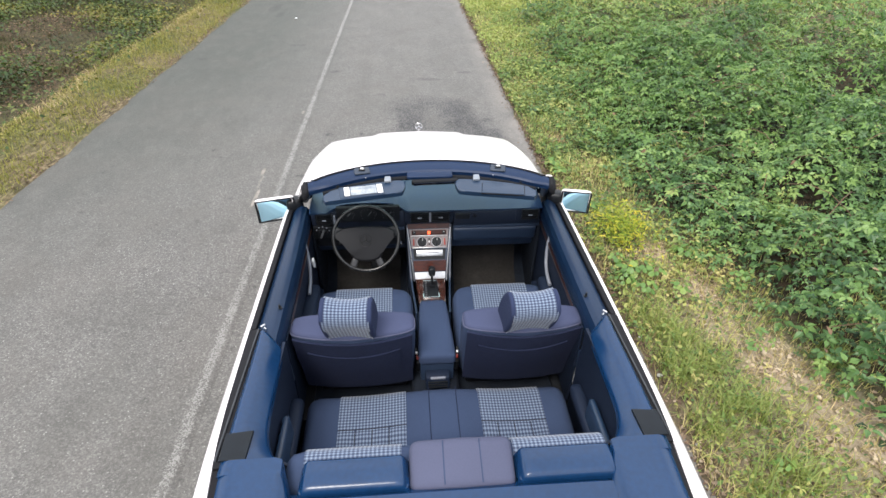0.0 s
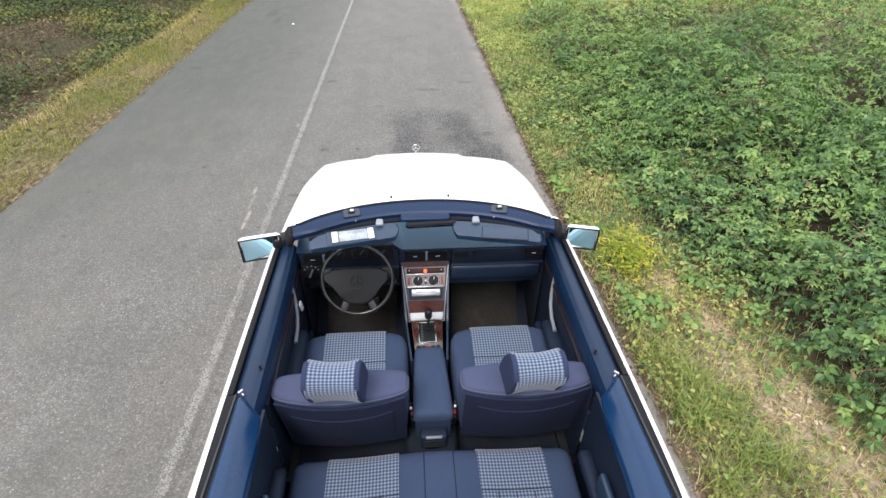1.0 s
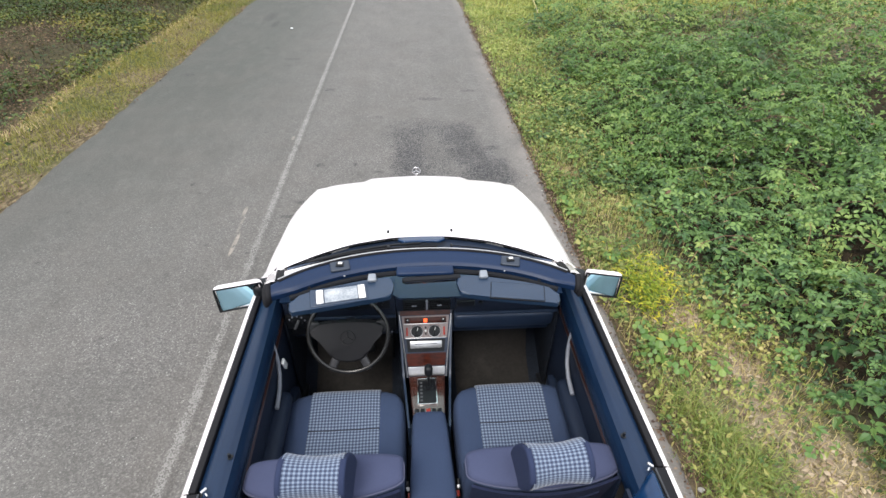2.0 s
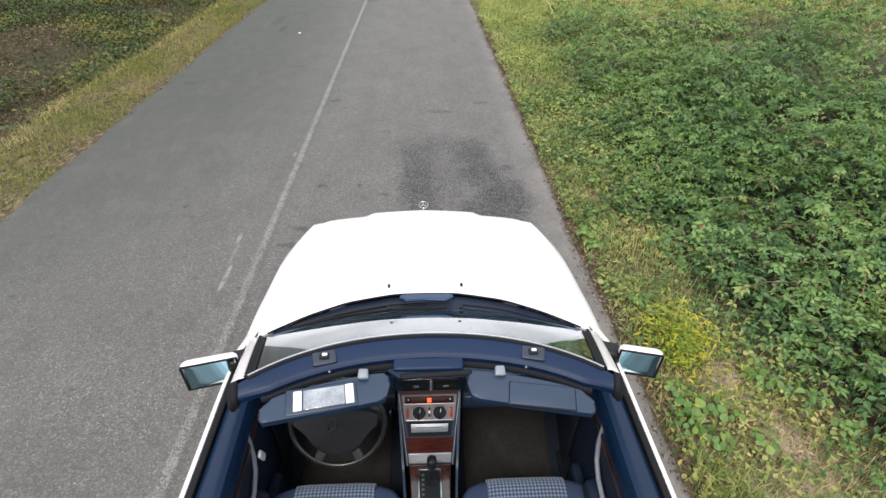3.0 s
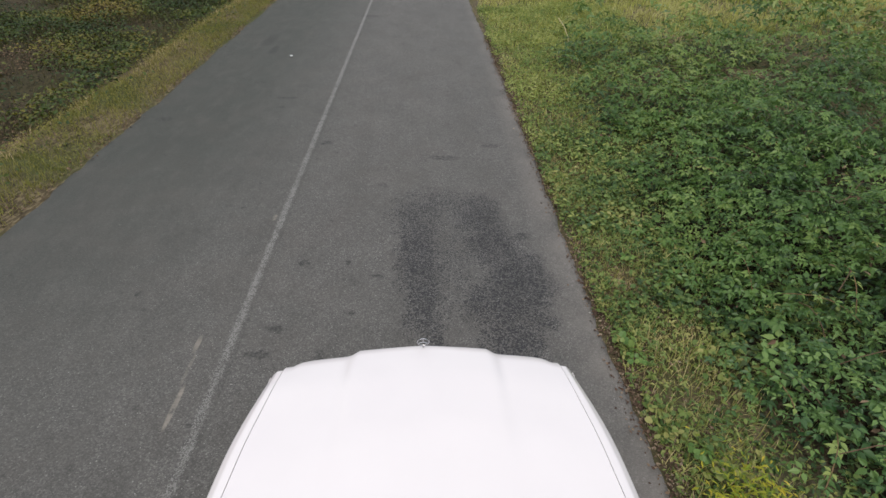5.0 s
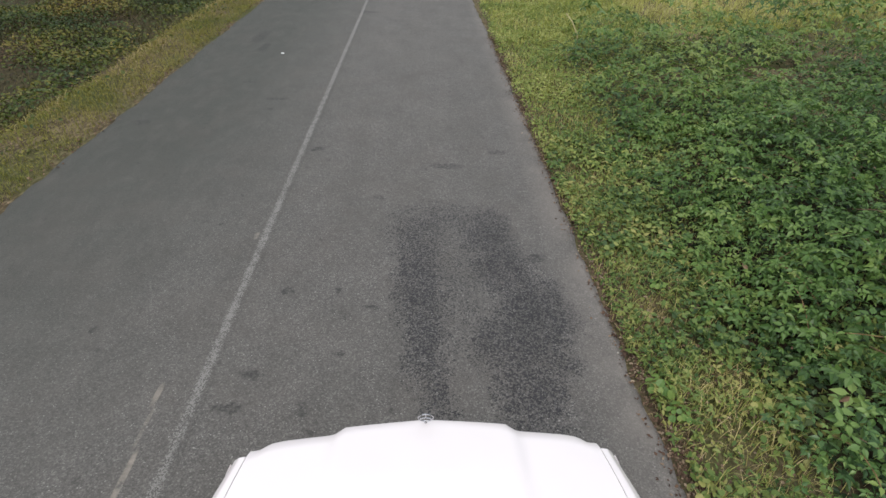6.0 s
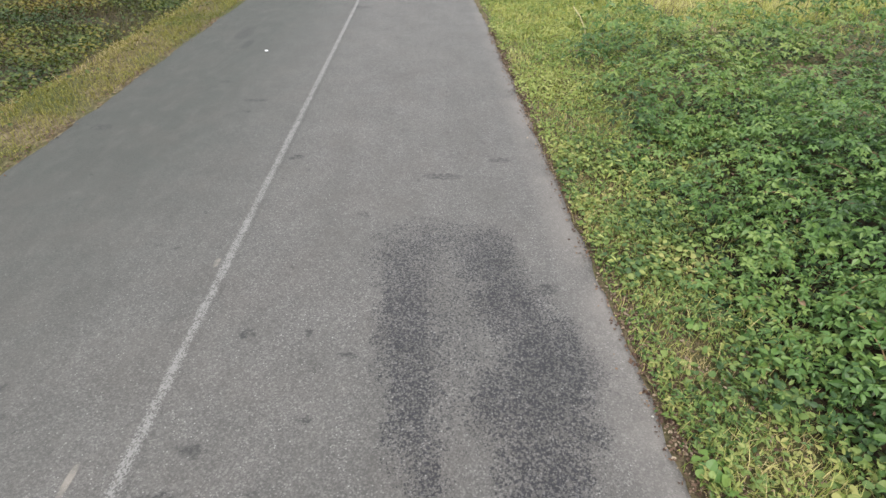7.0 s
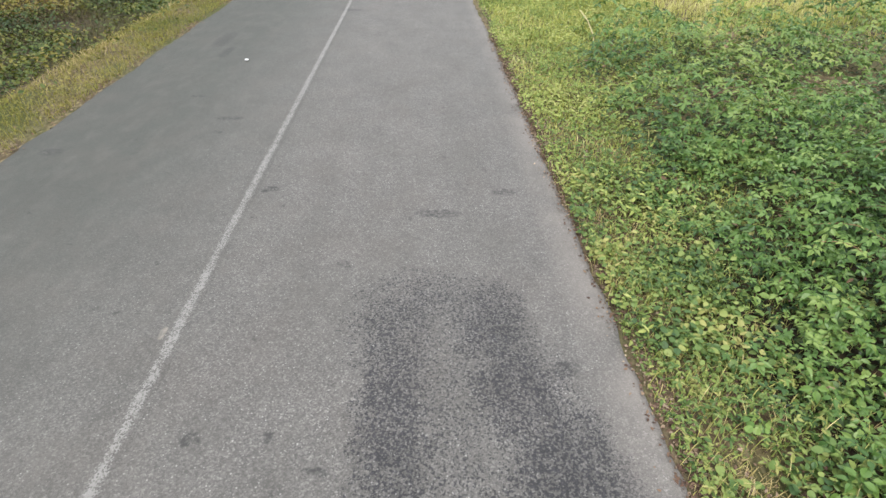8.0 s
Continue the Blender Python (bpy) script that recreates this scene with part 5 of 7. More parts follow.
def hood_z(x, y):
    edge = abs(x) / 0.78
    nose = 0.014 * max(0.0, min(1.0, (0.40 - abs(x)) / 0.05)) * max(0.0, min(1.0, (y - 2.9) / 0.6))
    return smooth(HOOD_Z, y) - 0.040 * edge**2.2 - 0.020 * edge**2 * max(0.0, min(1.0, (y - 3.1) / 0.5)) + nose - 0.008


def side_line(y):
    """Half-widths and heights of the body's flank at y, from the top inner edge down to the sill."""
    fat = smooth([(-0.75, 0.78), (-0.45, 0.835), (0.3, 0.868), (1.6, 0.872), (2.95, 0.872), (3.2, 0.862), (3.38, 0.838), (3.55, 0.802), (3.62, 0.778)], y)
    belt = smooth([(-0.75, 0.86), (-0.3, 0.905), (0.6, 0.93), (2.3, 0.925)], y)
    lip = smooth([(-0.75, 0.70), (-0.2, 0.735), (0.35, 0.768), (0.55, 0.794), (0.75, 0.816), (1.2, 0.824), (2.25, 0.828), (2.5, 0.79)], y)
    k = max(0.0, min(1.0, (y - 2.36) / 0.12))
    lip = lip * (1 - k) + (smooth(SHUT_X, y) + 0.0015) * k
    belt = belt * (1 - k) + (hood_z(lip, y) - 0.002) * k
    sill = 0.21
    rows = [(lip, belt), (lip + (fat - lip) * 0.35, belt - 0.006), (lip + (fat - lip) * 0.68, belt - 0.03), (lip + (fat - lip) * 0.86, belt - 0.075),
            (fat - 0.004, 0.66), (fat, 0.56), (fat - 0.004, 0.45), (fat - 0.015, 0.33), (fat - 0.04, sill)]
    return rows


def flank(y0, y1, side, ny):
    """A stretch of the body's side, with the wheel arches cut out of its lower edge."""
    def place(u, v):
        y = y0 + (y1 - y0) * u
        rows = side_line(y)
        low = 0.21
        for axle in (FRONT_AXLE, REAR_AXLE):
            if abs(y - axle) < 0.365:
                low = max(low, 0.30 + math.sqrt(0.365**2 - (y - axle) ** 2))
        k = v * (len(rows) - 1)
        i = min(int(k), len(rows) - 2)
        (xa, za), (xb, zb) = rows[i], rows[i + 1]
        x, z = xa + (xb - xa) * (k - i), za + (zb - za) * (k - i)
        if z < low:
            z = low
            x = lerp(sorted((zz, xx) for xx, zz in rows), low)
        flare = 0.0
        for axle in (FRONT_AXLE, REAR_AXLE):
            d = math.hypot(y - axle, z - 0.30)
            flare += 0.018 * math.exp(-((d - 0.37) / 0.05) ** 2)
        return (side * (x + flare), y, z)
    return sheet(place, ny, 32, 0.006)


# body panels
for s in (-1, 1):
    part("front_fender", flank(2.325, 3.630, s, 60), WHITE, car, angle=50)
    part("rear_quarter_panel", flank(-0.72, 1.235, s, 70), WHITE, car, angle=50)


def hood_place(u, v):
    x = (v * 2 - 1)
    ends = [(0, 3.768), (0.30, 3.748), (0.375, 3.742), (0.400, 3.716), (0.43, 3.714), (0.64, 3.704), (0.70, 3.694), (0.74, 3.664)]
    back = [(0, 2.708), (0.16, 2.703), (0.39, 2.648), (0.58, 2.557), (0.75, 2.450), (0.80, 2.40)]
    guess = abs(x) * 0.78
    yf, yb = lerp(ends, guess), smooth(back, guess)
    y = yb + (yf - yb) * u
    w = smooth(SHUT_X, y) - 0.003
    return (x * w, y, hood_z(x * w, y) - (0.012 * max(0, u - 0.975) / 0.025))


hood = part("bonnet", sheet(hood_place, 40, 72, 0.012), WHITE, car)
for sx in (-0.188, 0.188):
    noz = joined(rounded((0.015, 0.024, 0.012), 0.005, pose(sx, 2.772, hood_z(sx, 2.772) + 0.004, 8), cuts=3), box(sx - 0.003, sx + 0.003, 2.757, 2.762, hood_z(sx, 2.76) + 0.002, hood_z(sx, 2.76) + 0.010, 0.001))
    part("washer_nozzle", noz, BLACK, hood, "black washer nozzle")
# bonnet ornament: a ring on a short stem with three arms
ring = tube([(0.031 * math.cos(a), 0, 0.031 * math.sin(a)) for a in (k * math.tau / 28 for k in range(28))], 0.0028, 6, True)
arms = [tube([(0, 0, 0), (0.032 * math.sin(a), 0, 0.032 * math.cos(a))], 0.0030, 6) for a in (0, math.tau / 3, 2 * math.tau / 3)]
stem = joined(tube([(0, 0, -0.075), (0, 0, -0.036)], 0.006, 8), moved(disc(0.021, 0.012, 20, 0.003), pose(0, 0, -0.072)))
part("bonnet_ornament", moved(joined(ring, *arms, stem), pose(0, 3.735, 0.795, 10)), material("dulled chrome", (0.45, 0.45, 0.46), 0.25, 1.0, vary=0.05), hood, "chrome ring ornament with three arms on a stem")
# grille shell, headlamps, bumper and nose
part("grille_surround", joined(box(-0.35, 0.35, 3.675, 3.705, 0.680, 0.706, 0.008), box(-0.35, -0.33, 3.67, 3.705, 0.50, 0.685, 0.006), box(0.33, 0.35, 3.67, 3.705, 0.50, 0.685, 0.006), box(-0.35, 0.35, 3.675, 3.705, 0.49, 0.512, 0.006)), CHROME, car)
for k in range(7):
    part("grille_slat", box(-0.33, 0.33, 3.682, 3.696, 0.520 + k * 0.023, 0.530 + k * 0.023, 0.002), BLACK, car)
part("nose_panel", joined(box(-0.68, -0.352, 3.54, 3.58, 0.47, 0.69, 0.01), box(0.352, 0.68, 3.54, 3.58, 0.47, 0.69, 0.01), box(-0.352, 0.352, 3.60, 3.672, 0.45, 0.70, 0.006)), BLACK, car)
for s in (-1, 1):
    lamp = part("headlamp", box(s * 0.375, s * 0.58, 3.575, 3.625, 0.515, 0.680, 0.012), LENS_CLEAR, car)
    part("indicator_lens", box(s * 0.585, s * 0.715, 3.54, 3.600, 0.515, 0.670, 0.014), LENS_AMBER, lamp)
part("front_bumper", rounded((1.66, 0.22, 0.25), 0.06, pose(0, 3.72, 0.40), 9, lambda p: Vector((p.x, p.y - 0.10 * (abs(p.x) / 0.83) ** 4, p.z))), WHITE, car)
part("rear_bumper", rounded((1.66, 0.22, 0.25), 0.06, pose(0, -0.70, 0.42), 9, lambda p: Vector((p.x, p.y + 0.09 * (abs(p.x) / 0.83) ** 4, p.z))), WHITE, car)


# boot lid, tail and underbody
def deck(u, v):
    x, y = (v * 2 - 1), -0.70 + 0.79 * u
    w = smooth([(-0.72, 0.70), (-0.2, 0.745), (0.5, 0.77)], y)
    return (x * w, y, smooth([(-0.75, 0.86), (-0.3, 0.905), (0.6, 0.935)], y) + 0.012 * (1 - x * x))


part("boot_lid", sheet(deck, 14, 14, 0.01), WHITE, car)
part("tail_panel", box(-0.74, 0.74, -0.715, -0.69, 0.40, 0.868, 0.008), WHITE, car)
for s in (-1, 1):
    part("tail_lamp", box(s * 0.42, s * 0.745, -0.735, -0.705, 0.60, 0.76, 0.012), LENS_RED, car)
part("underbody", joined(box(-0.78, 0.78, 0.76, 2.64, 0.165, 0.20, 0.01), box(-0.55, 0.55, -0.66, 0.74, 0.20, 0.24, 0.01), box(-0.55, 0.55, 2.66, 3.62, 0.20, 0.24, 0.01), box(-0.60, 0.60, 2.60, 2.63, 0.2, 0.86, 0.005), box(-0.62, 0.62, -0.02, 0.02, 0.24, 0.86, 0.005)), UNDER, car)
for s in (-1, 1):
    for axle in (FRONT_AXLE, REAR_AXLE):
        wheel = new("wheel")
        wheel.parent = car
        turn = pose(s * 0.745, axle, WHEEL_R, 0, 90, 0)
        prof = [(0.19, -0.085), (0.285, -0.095), (0.305, -0.07), (0.31, 0), (0.305, 0.07), (0.285, 0.095), (0.19, 0.085)]
        part("tyre", moved(sheet(lambda u, v: (lambda k, i: ((prof[i][0] + (prof[min(i + 1, 6)][0] - prof[i][0]) * (k - i)) * math.cos(u * math.tau), (prof[i][0] + (prof[min(i + 1, 6)][0] - prof[i][0]) * (k - i)) * math.sin(u * math.tau), prof[i][1] + (prof[min(i + 1, 6)][1] - prof[i][1]) * (k - i)))(v * 6, min(int(v * 6), 5)), 36, 12), turn), TYRE, wheel)
        part("rim", moved(joined(disc(0.192, 0.12, 32, 0.01), *[moved(box(-0.03, 0.03, 0.05, 0.185, 0.058, 0.072, 0.006), pose(0, 0, 0, 0, 0, 24 * k)) for k in range(15)]), turn if s > 0 else turn @ pose(0, 0, 0, 180, 0, 0)), SILVER, wheel)

DOOR_WOOD = material("dark walnut strip", (0.030, 0.010, 0.006), 0.3, vary=0.5, scale=26, coat=0.4, stretch=(3.0, 1.0, 3.0))
# doors: outer skin, sealing strips, padded top, inner panel, wood strip, grab handle
for s in (-1, 1):
    door = new("door")
    door.parent = car
    part("door_skin", flank(1.243, 2.318, s, 30), WHITE, door, angle=50)
    part("outer_handle", rounded((0.03, 0.2, 0.03), 0.012, pose(s * 0.875, 1.42, 0.72), 4), WHITE, door)
    part("window_seal", box(s * 0.799, s * 0.824, 1.243, 2.30, 0.895, 0.927, 0.004), SEAL, door)

    def top(u, v, s=s):
        y = 1.250 + 0.985 * u
        inner = smooth([(1.2, 0.682), (1.7, 0.688), (2.0, 0.695), (2.25, 0.703)], y)
        sec = [(0.796, 0.890), (0.794, 0.912), (0.772, 0.932), (inner + 0.042, 0.940), (inner + 0.016, 0.930), (inner + 0.003, 0.905), (inner - 0.002, 0.868), (inner + 0.004, 0.838)]
        k = v * 7
        i = min(int(k), 6)
        x = sec[i][0] + (sec[i + 1][0] - sec[i][0]) * (k - i)
        y -= 0.105 * (1 - u) ** 3 * min(1.0, (0.79 - x) / 0.10)
        return (s * x, y, sec[i][1] + (sec[i + 1][1] - sec[i][1]) * (k - i))
    part("door_top_pad", sheet(top, 24, 21, 0.006), DOOR_VINYL, door, "padded blue vinyl door top")
    part("inner_panel", sheet(lambda u, v, s=s: (s * (smooth([(1.2, 0.692), (2.0, 0.708), (2.25, 0.716)], 1.25 + 1.0 * u) + 0.015 * v), 1.25 + 1.0 * u, 0.836 - 0.56 * v), 20, 12, 0.012), TRIM_DARK, door)
    part("wood_strip", sheet(lambda u, v, s=s: (s * (smooth([(1.2, 0.686), (2.0, 0.700), (2.25, 0.708)], 1.32 + 0.84 * u) - 0.004 * math.sin(v * math.pi)), 1.32 + 0.84 * u, 0.800 + 0.034 * v), 24, 6, 0.004), DOOR_WOOD, door)
    part("armrest", rounded((0.085, 0.52, 0.075), 0.032, pose(s * 0.672, 1.60, 0.620), 7), TRIM_DARK, door)
    part("door_pocket", rounded((0.05, 0.62, 0.14), 0.02, pose(s * 0.675, 1.72, 0.40), 6), TRIM_DARK, door)
    grab = [(0.704, 1.958, 0.885), (0.697, 1.950, 0.83), (0.690, 1.932, 0.77), (0.684, 1.895, 0.715), (0.678, 1.83, 0.685), (0.674, 1.74, 0.675)]
    part("grab_handle", tube([(s * x, y, z) for x, y, z in grab], 0.010, 10), GREY_TRIM, door, "curved grey grab handle")
    part("lock_pin", moved(joined(tube([(0, 0, 0), (0, 0, 0.02)], 0.005, 8), disc(0.011, 0.004, 12)), pose(s * 0.715, 1.36, 0.936)), BLACK, door)
    part("sill_plate", box(s * 0.66, s * 0.78, 1.24, 2.32, 0.20, 0.245, 0.008), BLACK, car)

# floor, tunnel, firewall
def floor_place(u, v):
    y = 0.72 + 1.78 * v
    z = 0.215 + max(0, y - 2.18) * 0.55 + (0.16 * max(0, min(1, (1.06 - y) / 0.2)))
    return ((u * 2 - 1) * 0.70, y, z)


def mat_y(v):
    """The mat lies on the floor, then runs up the toe board."""
    return lerp([(0, 1.95), (0.68, 2.33), (1, 2.455)], v)


part("cabin_floor", sheet(floor_place, 10, 40, 0.01), CARPET, car)
part("firewall", box(-0.72, 0.72, 2.47, 2.50, 0.25, 0.90, 0.005), CARPET, car)
part("tunnel", rounded((0.26, 1.75, 0.22), 0.06, pose(0, 1.62, 0.28), 6), CARPET, car)
for s in (-1, 1):
    mat_front = new("floor_mat", finish("floor_mat", sheet(lambda u, v, s=s: (s * 0.40 + (u - 0.5) * 0.43, mat_y(v), floor_place(0, (mat_y(v) - 0.72) / 1.78)[2] + 0.012 + 0.003 * math.sin(u * 9) + 0.26 * max(0.0, (v - 0.68) / 0.32) ** 1.2), 12, 20, 0.008), MAT_RUBBER))
    mat_front.matrix_world = car.matrix_world.copy()
    tagged(mat_front, "worn dark rubber mat lying in the car's footwell", "floor mat", "floor mats in the car")
    part("footwell_side", box(s * 0.685, s * 0.70, 2.15, 2.48, 0.22, 0.80, 0.004), CARPET, car)
part("throttle_pedal", rounded((0.06, 0.02, 0.14), 0.01, pose(-0.20, 2.36, 0.36, -30), 4), BLACK, car)
part("brake_pedal", rounded((0.10, 0.025, 0.06), 0.01, pose(-0.33, 2.33, 0.40, -30), 4), BLACK, car)
part("parking_brake_handle", rounded((0.014, 0.03, 0.075), 0.006, pose(-0.672, 1.955, 0.725, 20), 4), PALE, car, "pale parking-brake release handle")


# seats
def spow(v, e):
    return math.copysign(abs(v) ** e, v)


def loft(rings, n=56):
    """A padded body through rings (z, half-width, front y, rear corner y, rearward bow, drop at the ends), closed at both ends."""
    bm = bmesh.new()
    loops = []
    for z, w, yf, yr, bow, drop in rings:
        ring = []
        for k in range(n):
            a = k / n * math.tau
            x, e = w * spow(math.cos(a), 0.28), spow(math.sin(a), 0.28)
            y = (yf + yr) / 2 + (yf - yr) / 2 * e - bow * (1 - (x / w) ** 2) * max(0.0, -e)
            ring.append(bm.verts.new((x, y, z - drop * abs(x / 0.288) ** 3)))
        loops.append(ring)
    for lo, hi in zip(loops, loops[1:]):
        for k in range(n):
            bm.faces.new((lo[k], lo[(k + 1) % n], hi[(k + 1) % n], hi[k]))
    bm.faces.new(loops[0][::-1])
    bm.faces.new(loops[-1])
    return bm


def quilted(size, at, bolster, seam_y, cell, ends=True):
    """A panel of check cloth: one smooth field before the cross seam, narrow upright pads behind it."""
    def puff(p):
        q = bolster(p)
        if p.z > 0:
            fade = math.exp(-((p.y - seam_y) / 0.011) ** 2)
            q.z -= 0.0018 * fade
            if p.y < seam_y:
                q.z += 0.004 * (abs(math.cos(math.pi * p.x / cell)) ** 0.6 - 0.6) if ends else 0.004 * (abs(math.sin(math.pi * p.x / cell)) ** 0.6 - 0.6)
        return q
    return rounded(size, 0.066, at, 26, puff, True)


def front_seat(cx, rest_turn):
    seat = new("front_seat")
    seat.parent = car

    def bolster(p):
        return Vector((p.x, p.y - 0.055 * min(1, abs(p.x) / 0.285) ** 4 * (p.y > 0.1), p.z + 0.022 * min(1, abs(p.x) / 0.27) ** 3 * (p.z > 0) + 0.018 * (p.y > 0.05) * (p.y - 0.05) / 0.2 * (p.z > 0)))
    at = pose(cx, 1.672, 0.425, 5)
    cushion = part("cushion", rounded((0.575, 0.54, 0.19), 0.075, at, 10, bolster), CLOTH, seat)
    part("check_panel", quilted((0.330, 0.546, 0.198), at, bolster, 0.048, 0.110), CHECK, cushion, "blue-grey checked cloth panel")
    for stitched in [tube([at @ Vector((-0.165 + 0.033 * k, 0.048, 0.0990 + 0.004 * (abs(k - 5) / 5) ** 3)) for k in range(11)], 0.0028, 6), *[tube([at @ Vector((x, 0.026 - 0.0205 * k, 0.0950)) for k in range(11)], 0.0028, 6) for x in (-0.055, 0.055)]]:
        part("seam", stitched, SEAM, cushion)
    part("seat_base", box(cx - 0.24, cx + 0.24, 1.44, 1.90, 0.22, 0.36, 0.02), BLACK, seat)
    # backrest: flat-topped, its rear edge bowed, with a dark cover and a pocket behind
    put = pose(cx, 0, 0)
    rings = [(0.40, 0.268, 1.470, 1.362, 0.030, 0), (0.50, 0.276, 1.458, 1.345, 0.036, 0), (0.62, 0.283, 1.438, 1.320, 0.042, 0), (0.74, 0.287, 1.412, 1.294, 0.046, 0.004), (0.80, 0.288, 1.396, 1.282, 0.048, 0.010), (0.838, 0.287, 1.385, 1.274, 0.050, 0.014), (0.850, 0.284, 1.380, 1.274, 0.050, 0.015)]
    back = part("backrest", moved(loft(rings), put), CLOTH, seat)
    lid = [(0.840, 0.286, 1.398, 1.274, 0.050, 0.015), (0.854, 0.2845, 1.394, 1.275, 0.050, 0.015), (0.862, 0.279, 1.386, 1.280, 0.048, 0.014), (0.866, 0.268, 1.372, 1.290, 0.055, 0.012), (0.868, 0.20, 1.345, 1.305, 0.04, 0.008), (0.869, 0.08, 1.335, 1.315, 0.02, 0.0)]
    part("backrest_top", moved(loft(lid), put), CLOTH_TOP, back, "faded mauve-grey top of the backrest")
    for zz, w, yf, yr, bow, drop in ((0.851, 0.2865, 1.3825, 1.2725, 0.051, 0.015),):
        rim = []
        for k in range(72):
            a = k / 72 * math.tau
            x, e = w * spow(math.cos(a), 0.34), spow(math.sin(a), 0.34)
            rim.append((cx + x, (yf + yr) / 2 + (yf - yr) / 2 * e - bow * (1 - (x / w) ** 2) * max(0.0, -e), zz - drop * abs(x / 0.288) ** 3))
        part("piping", tube(rim, 0.0032, 6, True), CLOTH_GREY, back)

    def behind(u, v, low, high, wide_, proud, dip):
        x = (u * 2 - 1) * wide_
        z = low + (high - dip * (1 - (x / wide_) ** 2) - low) * v
        yr = lerp([(0.40, 1.362), (0.50, 1.345), (0.62, 1.320), (0.74, 1.294), (0.80, 1.282), (0.838, 1.274)], z)
        bow = lerp([(0.40, 0.030), (0.62, 0.042), (0.80, 0.048)], z)
        return (cx + x, yr - bow * (1 - (x / 0.285) ** 2) - proud, z)
    part("seat_back_shell", sheet(lambda u, v: behind(u, v, 0.40, 0.834, 0.270, 0.006, 0.010), 20, 14, 0.010), CLOTH_DARK, back, "blue cloth seat-back cover, darkened by painted shade")
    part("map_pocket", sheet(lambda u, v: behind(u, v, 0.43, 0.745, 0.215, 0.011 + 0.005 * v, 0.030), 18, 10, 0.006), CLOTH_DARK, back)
    part("check_panel", rounded((0.330, 0.05, 0.42), 0.024, pose(cx, 1.412, 0.625, 12), 9, None, True), CHECK, back, "blue-grey checked cloth panel")
    # headrest on two posts: a checked roll between flat plain ends
    head = pose(cx, 1.262, 0.948, 28, 0, rest_turn)

    def roll(p):
        k = 0.86 + 0.14 * (abs(p.x) / 0.103) ** 2
        return Vector((p.x, p.y * k, p.z * k))
    rest = part("headrest", rounded((0.196, 0.150, 0.292), 0.070, head, 12, roll, True), CHECK, seat, "checked cloth headrest")
    for s in (-1, 1):
        part("plain_end", rounded((0.022, 0.154, 0.294), 0.010, head @ pose(s * 0.100, 0, 0), 12, lambda p: Vector((p.x, p.y * math.sqrt(max(0.0, 1 - 0.50 * (p.z / 0.149) ** 2)), p.z * math.sqrt(max(0.0, 1 - 0.30 * (p.y / 0.078) ** 2))))), CLOTH_END, rest, "plain dark blue cloth end")
    for sx in (-0.07, 0.07):
        part("post", tube([(cx + sx, 1.315, 0.84), (cx + sx, 1.280, 0.90)], 0.006, 8), CHROME, rest)
    s = 1 if cx < 0 else -1
    buckle = part("belt_buckle", rounded((0.024, 0.05, 0.09), 0.008, pose(cx + s * 0.30, 1.40, 0.46, 10), 4), BLACK, seat)
    part("release_button", box(cx + s * 0.30 - 0.009, cx + s * 0.30 + 0.009, 1.386, 1.410, 0.503, 0.512, 0.003), LAMP_RED, buckle, "red release button")
    lever = part("recline_lever", rounded((0.014, 0.05, 0.02), 0.006, pose(cx + s * 0.292, 1.44, 0.50, 30), 4), BLACK, seat)
    part("lever_cap", rounded((0.015, 0.016, 0.012), 0.004, pose(cx + s * 0.293, 1.425, 0.512, 30), 3), SILVER, lever, "silver lever cap")
    return seat


front_seat(-0.390, -3)
front_seat(0.412, 3)

# rear bench
bench = new("rear_bench")
bench.parent = car


def sag(p):
    return Vector((p.x, p.y + 0.02 * (1 - (p.x / 0.64) ** 2) * (p.y > 0), p.z + 0.012 * math.cos(p.x * 9.2)))


seat_at = pose(0.0, 0.965, 0.385, 3)
base = part("cushion", rounded((1.27, 0.50, 0.17), 0.06, seat_at, 14, sag), CLOTH, bench)
for cx, w, odd in ((-0.316, 0.316, False), (0.350, 0.306, False)):
    part("check_panel", quilted((w, 0.505, 0.178), seat_at @ pose(cx, 0.004, 0), lambda p, c=cx: sag(p + Vector((c, 0, 0))) - Vector((c, 0, 0)), 0.045, 0.079, odd), CHECK, base, "blue-grey checked cloth panel")
    for stitched in [tube([seat_at @ (sag(Vector((cx - w / 2 + w / 10 * k, 0.046, 0.0888))) + Vector((0, 0, 0.001))) for k in range(11)], 0.0024, 6), *[tube([seat_at @ (sag(Vector((cx + dx, 0.038 - 0.0215 * k, 0.0884))) + Vector((0, 0, 0.001))) for k in range(11)], 0.0022, 6) for dx in (-0.079, 0.0, 0.079)]]:
        part("seam", stitched, SEAM, base)
for x in (-0.045, 0.088):
    part("seam", tube([seat_at @ (sag(Vector((x, 0.235 - 0.03 * k, 0.0842))) + Vector((0, 0, 0.001))) for k in range(16)], 0.0022, 6), CLOTH_DARK, base)
lean = pose(0, 0.745, 0.44, 20)
rear_back = part("backrest", rounded((1.14, 0.17, 0.54), 0.055, lean @ pose(0, 0, 0.215), 12), CLOTH, bench)
for cx, w in ((-0.335, 0.335), (0.392, 0.335)):
    part("check_panel", rounded((w, 0.176, 0.546), 0.056, lean @ pose(cx, 0.002, 0.215), 9, None, True), CHECK, rear_back, "blue-grey checked cloth panel")
